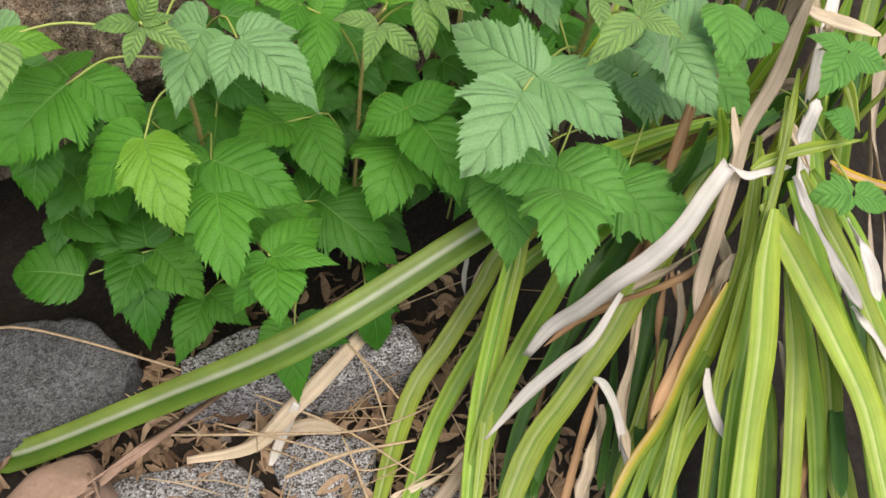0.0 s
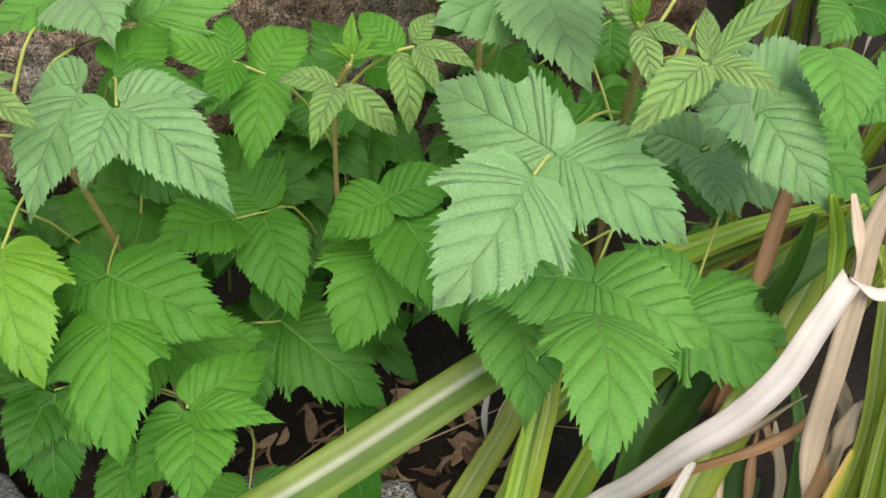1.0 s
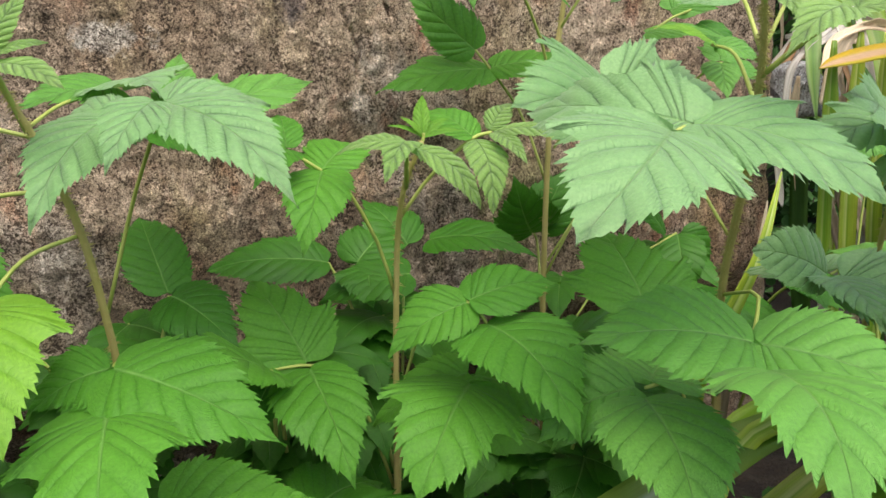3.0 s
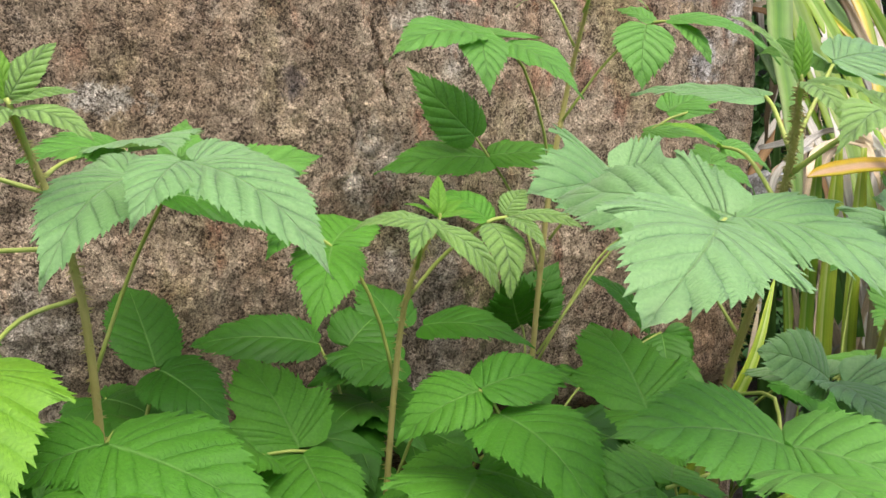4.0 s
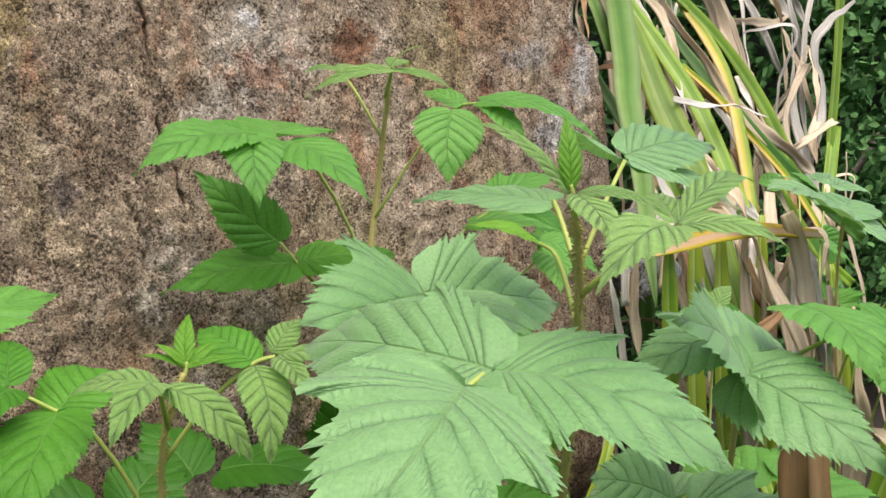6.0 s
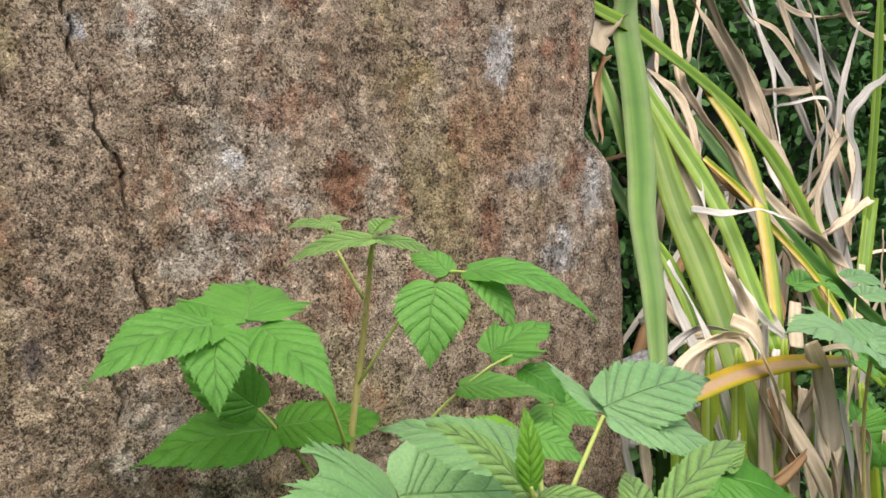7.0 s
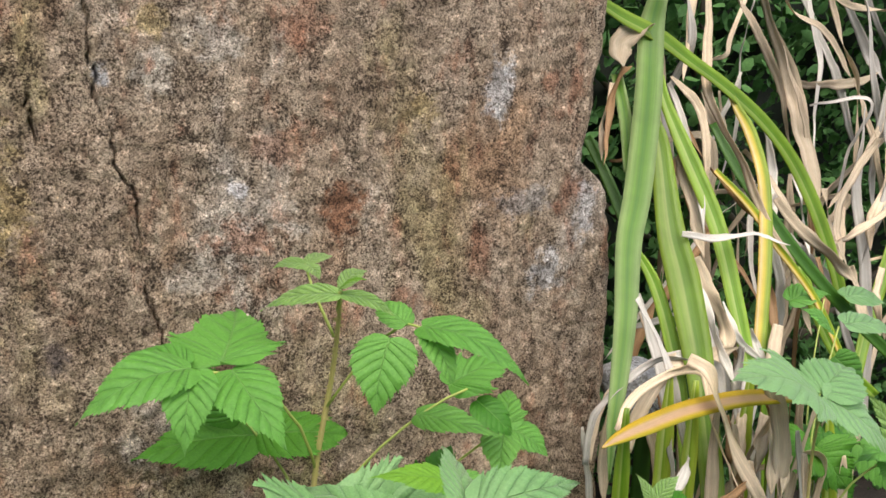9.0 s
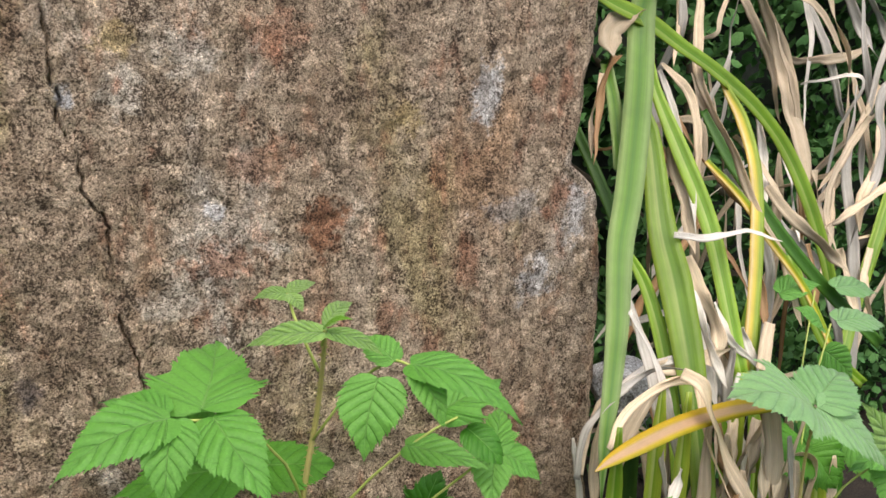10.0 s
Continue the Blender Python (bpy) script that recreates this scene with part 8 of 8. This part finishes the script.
# dry and bleached leaves that hang round the foot of the arching blades
for pts, width, material, note in (
    ([(0.888, 0.668, 0.398), (0.896, 0.664, 0.375), (0.903, 0.662, 0.34), (0.901, 0.658, 0.30), (0.902, 0.655, 0.25)], 0.014, STRAP_DRY, "broad tan withered leaf hanging straight down"),
    ([(0.806, 0.668, 0.422), (0.818, 0.660, 0.414), (0.826, 0.655, 0.39), (0.847, 0.652, 0.349), (0.874, 0.648, 0.304), (0.89, 0.645, 0.262)], 0.012, STRAP_DRY, "tan withered leaf folded over a blade"),
    ([(0.845, 0.640, 0.333), (0.810, 0.635, 0.323), (0.768, 0.635, 0.324), (0.729, 0.640, 0.336)], 0.011, STRAP_BROWN, "curled orange-tan withered leaf"),
    ([(0.783, 0.70, 0.46), (0.804, 0.695, 0.425), (0.82, 0.69, 0.38), (0.832, 0.685, 0.325), (0.839, 0.68, 0.285)], 0.007, STRAP_WHITE, ""),
    ([(0.747, 0.70, 0.34), (0.751, 0.70, 0.374), (0.763, 0.70, 0.389), (0.783, 0.70, 0.402), (0.815, 0.70, 0.413), (0.856, 0.70, 0.403)], 0.006, STRAP_WHITE, ""),
    ([(0.775, 0.69, 0.35), (0.785, 0.69, 0.378), (0.801, 0.69, 0.398), (0.823, 0.69, 0.406), (0.851, 0.69, 0.404)], 0.010, STRAP_DRY, ""),
    ([(0.861, 0.72, 0.37), (0.889, 0.715, 0.326), (0.872, 0.71, 0.291), (0.856, 0.70, 0.24)], 0.008, STRAP_DRY, ""),
    ([(0.931, 0.74, 0.40), (0.927, 0.735, 0.353), (0.950, 0.73, 0.297), (0.943, 0.72, 0.23)], 0.009, STRAP_WHITE, ""),
    ([(0.985, 0.72, 0.36), (0.984, 0.715, 0.309), (0.994, 0.71, 0.265), (0.989, 0.70, 0.20)], 0.010, STRAP_DRY, ""),
    ([(0.960, 0.68, 0.37), (0.946, 0.68, 0.329), (0.928, 0.675, 0.28), (0.915, 0.67, 0.22)], 0.008, STRAP_DRY, ""),
    ([(0.925, 0.69, 0.36), (0.915, 0.68, 0.31), (0.918, 0.675, 0.25), (0.91, 0.67, 0.19)], 0.007, STRAP_WHITE, ""),
):
    strap(CLUMP, pts, width, material, (-0.5, -0.8, 0.25), 0.2, 0.3, 30, 0, label=note, seed=900 + int(width * 1e4) + len(pts), crumple=0.12, wide=(0.75, 1.0, 0.95, 0.9, 0.6))
strap(CLUMP, [(0.600, 0.62, 0.0), (0.585, 0.61, 0.12), (0.578, 0.60, 0.20), (0.600, 0.60, 0.235), (0.625, 0.60, 0.275), (0.65, 0.61, 0.32)], 0.0105, STRAP_PALE, (-0.4, -0.85, 0.2), 0.45, 0.4, 30, 0, label="yellow-green stalk behind the raspberry cane", seed=77)
strap(CLUMP, [(0.63, 0.64, 0.0), (0.625, 0.63, 0.14), (0.628, 0.62, 0.22), (0.642, 0.62, 0.26), (0.655, 0.625, 0.30)], 0.008, STRAP_DRY, (-0.4, -0.85, 0.2), 0.3, 0.4, 30, 0, seed=78, crumple=0.1)
# the long pale-ribbed blade that lies over the stones
strap(CLUMP, [(0.64, 0.50, 0.22), (0.53, 0.495, 0.225), (0.442, 0.485, 0.213), (0.284, 0.475, 0.172), (0.17, 0.515, 0.105), (0.067, 0.560, 0.036), (0.02, 0.585, 0.012)], 0.0245, STRAP_RIB, (-0.1, -0.5, 0.85), 0.42, 0.1, 40, label="long green blade with a white rib, fallen across the stones", seed=30)
for k, (dx, dz) in enumerate(((0.0, 0.0), (0.05, 0.02), (0.10, -0.01), (0.15, 0.03), (0.03, -0.04), (0.12, -0.05))):
    strap(CLUMP, [(0.90 + dx, 0.58, 0.30 + dz), (0.86 + dx, 0.55, 0.28 + dz), (0.82 + dx, 0.50, 0.20 + dz), (0.80 + dx, 0.44, 0.10), (0.79 + dx, 0.38, 0.02)], 0.013 + 0.003 * (k % 3), (STRAP_WHITE, STRAP, STRAP_DRY)[k % 3], (-0.4, -0.8, 0.4), 0.25, 0.3, 24, 30 - 12 * k, seed=40 + k, crumple=0.12 if k % 3 != 1 else 0.0)

for k in range(26):
    rng = np.random.default_rng(800 + k)
    x, y2, h = rng.uniform(0.74, 1.08), rng.uniform(0.47, 0.64), rng.uniform(0.16, 0.32)
    lean = rng.normal(0, 0.05)
    strap(CLUMP, [(x, y2 + 0.03, 0.0), (x + lean * 0.3, y2 + 0.02, h * 0.5), (x + lean, y2, h), (x + lean * 1.6 - 0.02, y2 - 0.05, h * 0.92)], rng.uniform(0.008, 0.015), (STRAP_PALE, STRAP_SHADED, STRAP, STRAP_DRY, STRAP)[k % 5], (-0.4, -0.8, 0.4), 0.25, 0.3, 20, rng.uniform(-50, 50), seed=820 + k, crumple=0.2 if k % 5 == 3 else 0.0)

# withered and shaded leaves between the blades at the foot of the clump
strap(CLUMP, [(0.588, 0.365, 0.221), (0.553, 0.346, 0.191), (0.519, 0.326, 0.170), (0.487, 0.306, 0.154)], 0.0085, STRAP_BROWN, (-0.4, -0.5, 0.75), 0.30, 0.12, 24, 0, seed=900, crumple=0.06, label="faded tan blade")
strap(CLUMP, [(0.651, 0.332, 0.160), (0.640, 0.293, 0.136), (0.616, 0.262, 0.136), (0.598, 0.244, 0.117), (0.570, 0.213, 0.117)], 0.0140, STRAP_BROWN, (-0.4, -0.5, 0.75), 0.30, 0.12, 24, 0, seed=901, crumple=0.22, label="crumpled brown leaf")
strap(CLUMP, [(0.666, 0.336, 0.114), (0.640, 0.290, 0.106), (0.607, 0.257, 0.099), (0.582, 0.224, 0.101)], 0.0100, STRAP_DRY, (-0.4, -0.5, 0.75), 0.30, 0.12, 24, 0, seed=902, crumple=0.22)
strap(CLUMP, [(0.548, 0.397, 0.140), (0.530, 0.373, 0.117), (0.497, 0.342, 0.110), (0.476, 0.301, 0.109)], 0.0070, STRAP_DRY, (-0.4, -0.5, 0.75), 0.30, 0.12, 24, 0, seed=903, crumple=0.18)
strap(CLUMP, [(0.496, 0.369, 0.094), (0.476, 0.340, 0.098), (0.448, 0.314, 0.099), (0.426, 0.297, 0.095)], 0.0090, STRAP_DRY, (-0.4, -0.5, 0.75), 0.30, 0.12, 24, 0, seed=904, crumple=0.20)
strap(CLUMP, [(0.649, 0.470, 0.106), (0.630, 0.430, 0.099), (0.615, 0.399, 0.101), (0.598, 0.387, 0.083)], 0.0060, STRAP_BROWN, (-0.4, -0.5, 0.75), 0.30, 0.12, 24, 0, seed=905, crumple=0.20)
strap(CLUMP, [(0.569, 0.373, 0.231), (0.550, 0.374, 0.216), (0.520, 0.387, 0.194), (0.486, 0.400, 0.172), (0.454, 0.403, 0.148)], 0.0065, STRAP_BROWN, (-0.4, -0.5, 0.75), 0.30, 0.12, 24, 0, seed=906, crumple=0.14, label="narrow brown withered leaf")
strap(CLUMP, [(0.610, 0.404, 0.225), (0.605, 0.379, 0.205), (0.592, 0.372, 0.190), (0.583, 0.360, 0.177)], 0.0090, STRAP_DRY, (-0.4, -0.5, 0.75), 0.30, 0.12, 24, 0, seed=907, crumple=0.20)
strap(CLUMP, [(0.612, 0.371, 0.223), (0.597, 0.371, 0.210), (0.582, 0.362, 0.192), (0.574, 0.351, 0.180)], 0.0090, STRAP_DRY, (-0.4, -0.5, 0.75), 0.30, 0.12, 24, 0, seed=908, crumple=0.20)
strap(CLUMP, [(0.606, 0.431, 0.111), (0.583, 0.403, 0.081), (0.552, 0.365, 0.071), (0.503, 0.316, 0.077)], 0.0080, STRAP_SHADED, (-0.4, -0.5, 0.75), 0.30, 0.12, 24, 0, seed=909)
strap(CLUMP, [(0.560, 0.420, 0.074), (0.530, 0.380, 0.064), (0.486, 0.333, 0.074), (0.456, 0.302, 0.074)], 0.0070, STRAP_SHADED, (-0.4, -0.5, 0.75), 0.30, 0.12, 24, 0, seed=910)
strap(CLUMP, [(0.670, 0.463, 0.119), (0.660, 0.430, 0.092), (0.630, 0.395, 0.081), (0.597, 0.367, 0.074)], 0.0090, STRAP_SHADED, (-0.4, -0.5, 0.75), 0.30, 0.12, 24, 0, seed=911)
strap(CLUMP, [(0.505, 0.412, 0.038), (0.476, 0.381, 0.036), (0.443, 0.354, 0.035), (0.417, 0.334, 0.042)], 0.0080, STRAP_SHADED, (-0.4, -0.5, 0.75), 0.30, 0.12, 24, 0, seed=912)
strap(CLUMP, [(0.659, 0.285, 0.150), (0.626, 0.239, 0.138), (0.591, 0.196, 0.129)], 0.0120, STRAP_SHADED, (-0.4, -0.5, 0.75), 0.30, 0.12, 24, 0, seed=913)
strap(CLUMP, [(0.590, 0.458, 0.115), (0.563, 0.458, 0.096), (0.550, 0.455, 0.086)], 0.0100, STRAP_SHADED, (-0.4, -0.5, 0.75), 0.30, 0.12, 24, 0, seed=914)

# withered leaves hanging through the clump


def withered(count, seed, low, high, drop, materials, width=0.011, run=0.05):
    """Limp dry leaves: nearly straight hanging strips with a kink or two."""
    rng = np.random.default_rng(seed)
    lo, hi = np.array(low, float), np.array(high, float)
    for k in range(count):
        a = lo + (hi - lo) * rng.uniform(0, 1, 3)
        ln = drop * rng.uniform(0.6, 1.4)
        dx, dy = rng.normal(run, 0.07), rng.normal(0, 0.03)
        pts = [a]
        for t in (0.3, 0.62, 1.0):
            pts.append(a + (dx * t**0.7 + rng.normal(0, 0.012), dy * t + rng.normal(0, 0.008), -ln * t**1.2))
        if rng.random() < 0.35:
            pts.insert(0, a + (-0.05 - 0.03 * rng.random(), 0.02, -0.015 * rng.random()))
        for q2 in pts:
            q2[2] = max(q2[2], 0.012)
        strap(CLUMP, pts, width * rng.uniform(0.6, 1.3), materials[k % len(materials)], (-0.5, -0.8, 0.2), 0.15, 0.3, 26, rng.uniform(-70, 70), seed=seed * 90 + k, crumple=0.22)


withered(7, 1, (0.86, 0.74, 0.28), (0.96, 0.82, 0.42), 0.22, (STRAP_DRY, STRAP_WHITE, STRAP_DRY, STRAP_BROWN), 0.012)
withered(10, 2, (0.96, 0.93, 0.56), (1.32, 1.02, 0.80), 0.30, (STRAP_DRY, STRAP_WHITE, STRAP_DRY), 0.009)
withered(8, 3, (0.96, 0.86, 0.42), (1.15, 0.94, 0.58), 0.24, (STRAP_DRY, STRAP_BROWN, STRAP_WHITE), 0.009)
withered(7, 5, (0.90, 0.68, 0.26), (1.0, 0.76, 0.38), 0.24, (STRAP_DRY, STRAP_WHITE, STRAP_DRY), 0.009)
withered(10, 6, (1.12, 0.90, 0.40), (1.42, 1.0, 0.66), 0.34, (STRAP_DRY, STRAP_WHITE), 0.010, -0.08)
for k in range(5):
    rng = np.random.default_rng(300 + k)
    x, y2 = 0.84 + 0.4 * rng.random(), 0.72 + 0.2 * rng.random()
    strap(CLUMP, [(x, y2, 0.0), (x + rng.normal(0, 0.02), y2 + 0.02, 0.2), (x + rng.normal(0, 0.05), y2 + 0.05, 0.36 + 0.1 * rng.random())], 0.016, (STRAP, STRAP_SHADED)[k % 2], (-0.5, -0.85, 0.1), 0.3, 0.3, 18, rng.uniform(-40, 40), seed=310 + k)
# cut old stalk
OLD = thing("cut_stalk", "broken-off dry tan hollow stalk among the leaves", "plant stalk")
strap(OLD, [(0.662, 0.512, 0.0), (0.656, 0.507, 0.15), (0.650, 0.502, 0.26), (0.645, 0.499, 0.308)], 0.017, STRAP_BROWN, (-0.5, -0.8, 0.25), 0.75, 0.05, 26, 0, label="hollow tan sheath", name="sheath", seed=61, base_width=0.9)
strap(OLD, [(0.672, 0.507, 0.0), (0.667, 0.502, 0.15), (0.661, 0.498, 0.25), (0.657, 0.496, 0.296)], 0.014, STRAP_BROWN, (-0.2, -0.95, 0.2), 0.7, 0.05, 26, 10, label="hollow tan sheath", name="sheath", seed=62, base_width=0.9)

# ---- evergreen shrub behind ----


def build_shrub(centre, size, count, seed):
    rng = np.random.default_rng(seed)
    ob = thing("evergreen_shrub", "dense dark green small-leaved evergreen shrub in shade", "shrub")
    cx, cy, cz = centre
    for k in range(9):
        a = np.array((cx + rng.uniform(-0.4, 0.4) * size[0], cy + 0.1, 0.0))
        e = np.array((cx + rng.uniform(-0.5, 0.5) * size[0], cy + rng.uniform(-0.3, 0.2) * size[1], cz + rng.uniform(0.1, 0.45) * size[2]))
        tube("branch", [a, (a + e) / 2 + rng.normal(0, 0.05, 3), e], (0.012, 0.008, 0.003), WOOD, ob, 6, 10)
    verts, faces = [], []
    for _ in range(count):
        p = np.array((rng.uniform(-0.5, 0.5), rng.uniform(-0.5, 0.5), rng.uniform(-0.5, 0.5)))
        p = p * size + np.array(centre)
        hollow = fbm(p[0] * 5, p[1] * 5, p[2] * 5, 3)
        if hollow < -0.16 or p[2] < 0.0:
            continue
        d = unit(rng.normal(0, 1, 3) + np.array((-0.4, -0.8, 0.6)))
        w = unit(np.cross(d, rng.normal(0, 1, 3)))
        up = np.cross(w, d)
        ln, wd = rng.uniform(0.016, 0.027), rng.uniform(0.010, 0.016)
        n0 = len(verts)
        verts.append(p + d * ln * 0.5 - up * 0.0016)
        for along, side in ((0, 0), (0.25, 0.42), (0.65, 0.46), (1.0, 0.06), (0.65, -0.46), (0.25, -0.42)):
            verts.append(p + d * ln * along + w * wd * side + up * 0.002 * abs(side))
        faces += [(n0, n0 + 1 + q2, n0 + 1 + (q2 + 1) % 6) for q2 in range(6)]
    # a near-black sheet behind the leaves stands in for the shade inside
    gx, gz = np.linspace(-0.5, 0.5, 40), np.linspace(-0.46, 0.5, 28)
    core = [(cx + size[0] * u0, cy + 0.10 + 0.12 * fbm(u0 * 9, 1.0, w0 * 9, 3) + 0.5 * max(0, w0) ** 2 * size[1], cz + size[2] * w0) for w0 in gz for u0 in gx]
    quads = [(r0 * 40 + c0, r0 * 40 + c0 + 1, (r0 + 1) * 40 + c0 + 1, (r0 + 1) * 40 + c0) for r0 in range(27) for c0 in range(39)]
    tagged(part("shade_sheet", mesh_of("shade_sheet", core, quads, BOX_SHADE), ob), "near-black sheet standing in for the shade inside the shrub")
    tagged(part("foliage", mesh_of("foliage", verts, faces, BOX_LEAF), ob), kind="stuff")


build_shrub((1.62, 1.22, 0.56), (1.75, 0.34, 1.2), 42000, 5)

# ---- litter on the ground ----


def build_litter():
    rng = np.random.default_rng(9)
    verts, faces = [], []
    for _ in range(1300):
        x, y0 = rng.uniform(0.03, 0.50), rng.uniform(0.26, 0.64)
        p = np.array((x, y0, ground_height(x, y0) + rng.uniform(0.002, 0.012)))
        a, ln, wd = rng.uniform(0, 6.28), rng.uniform(0.006, 0.034), rng.uniform(0.002, 0.011)
        d = np.array((math.cos(a), math.sin(a), rng.uniform(-0.3, 0.3)))
        w = np.array((-math.sin(a), math.cos(a), rng.uniform(-0.6, 0.6)))
        curl = rng.uniform(-0.3, 0.7)
        n0 = len(verts)
        bow = rng.uniform(-0.3, 0.3) * ln
        for i2 in range(5):
            t = i2 / 4
            hw = wd * 0.5 * math.sin(math.pi * (0.08 + 0.86 * t)) * rng.uniform(0.8, 1.1)
            for q2 in (-1, 0, 1):
                verts.append(p + d * ln * (t - 0.5 + rng.uniform(-0.02, 0.02)) + w * (hw * q2 * rng.uniform(0.9, 1.1) + bow * 4 * t * (1 - t)) + np.array((0, 0, curl * hw * abs(q2) + 0.15 * ln * t * t)))
        for i2 in range(4):
            for q2 in range(2):
                b0 = n0 + i2 * 3 + q2
                faces.append((b0, b0 + 1, b0 + 4, b0 + 3))
    tagged(new("leaf_litter", mesh_of("leaf_litter", verts, faces, LITTER)), "brown dry leaf scraps on the soil", "leaf litter", kind="stuff")
    verts, faces = [], []
    for _ in range(90):
        x, y0 = rng.uniform(0.06, 0.6), rng.uniform(0.3, 0.6)
        a, ln = rng.uniform(0, 6.28), rng.uniform(0.03, 0.12)
        z0 = ground_height(x, y0) + rng.uniform(0.006, 0.03)
        d = np.array((math.cos(a), math.sin(a), 0))
        pts = [np.array((x, y0, z0)) - d * ln / 2, np.array((x, y0, z0 + rng.uniform(0, 0.01))) + rng.normal(0, 0.004, 3), np.array((x, y0, z0)) + d * ln / 2]
        v, f2, _, _ = tube_arrays(pts, (0.0008, 0.0007, 0.0005), 4, 7)
        n0 = len(verts)
        verts += v
        faces += [tuple(n0 + q2 for q2 in g0) for g0 in f2]
    tagged(new("straw_bits", mesh_of("straw_bits", verts, faces, STRAW)), "short pale straw bits over the stones", "straw", kind="stuff")


build_litter()


def straw(pts, radius, label="thin dry straw stalk lying across the stones"):
    v, f2, _, _ = tube_arrays(pts, (radius, radius * 0.9, radius * 0.6), 6, 20)
    tagged(new("straw_stalk", mesh_of("straw_stalk", v, f2, STRAW)), label, "straw", "straw stalks on the stones")


straw([(0.055, 0.69, 0.055), (0.10, 0.665, 0.058), (0.20, 0.575, 0.05), (0.30, 0.475, 0.035), (0.345, 0.40, 0.03)], 0.0013)
straw([(0.16, 0.535, 0.03), (0.25, 0.49, 0.032), (0.33, 0.455, 0.035), (0.41, 0.455, 0.03)], 0.0012)
straw([(0.21, 0.52, 0.035), (0.28, 0.46, 0.03), (0.31, 0.425, 0.025), (0.36, 0.42, 0.03), (0.42, 0.45, 0.03)], 0.0009)
straw([(0.335, 0.53, 0.075), (0.345, 0.50, 0.06), (0.345, 0.46, 0.03), (0.34, 0.44, 0.02)], 0.0012)
straw([(0.33, 0.55, 0.07), (0.35, 0.505, 0.055), (0.365, 0.47, 0.035)], 0.0012)
straw([(0.245, 0.45, 0.025), (0.30, 0.445, 0.03), (0.36, 0.43, 0.03)], 0.0018, "thicker orange-tan straw stalk on the stones")
straw([(0.30, 0.40, 0.02), (0.302, 0.43, 0.03), (0.303, 0.46, 0.035)], 0.0012)


def ribbon_scrap(pts, width, material, label):
    holder = thing("withered_leaf", label, "dry leaf", group="withered leaves on the stones")
    strap(holder, pts, width, material, (0, -0.3, 0.95), 0.15, 0.4, 22, 20, "", "blade", seed=int(width * 10000), crumple=0.08, wide=(0.8, 1.0, 0.95, 0.4))


ribbon_scrap([(0.357, 0.528, 0.07), (0.304, 0.503, 0.064), (0.272, 0.498, 0.045), (0.232, 0.493, 0.02), (0.178, 0.506, 0.018)], 0.016, STRAP_DRY, "broad tan withered leaf fallen over the grey stone")
ribbon_scrap([(0.277, 0.497, 0.052), (0.26, 0.491, 0.022), (0.247, 0.478, 0.018), (0.24, 0.471, 0.016)], 0.009, STRAP_WHITE, "bleached withered leaf on the stones")
ribbon_scrap([(0.262, 0.496, 0.02), (0.29, 0.486, 0.022), (0.308, 0.473, 0.018)], 0.014, STRAP_DRY, "brown curled leaf scrap between the stones")
ribbon_scrap([(0.42, 0.43, 0.03), (0.40, 0.40, 0.025), (0.355, 0.375, 0.02), (0.32, 0.37, 0.018)], 0.013, STRAP_DRY, "withered tan leaf beside the clump")
for k in range(16):
    rng = np.random.default_rng(500 + k)
    s0 = rng.uniform(0.007, 0.015)
    x, y0 = rng.uniform(0.20, 0.36), rng.uniform(0.465, 0.525)
    stone("pebble", (x, y0, ground_height(x, y0) + s0 * 0.25), (s0, s0 * 0.8, s0 * 0.7), PEBBLE, "small grey-brown pebble between the stones", "pebble", 600 + k, rng.uniform(0, 180), "pebbles", 0.02, 1)
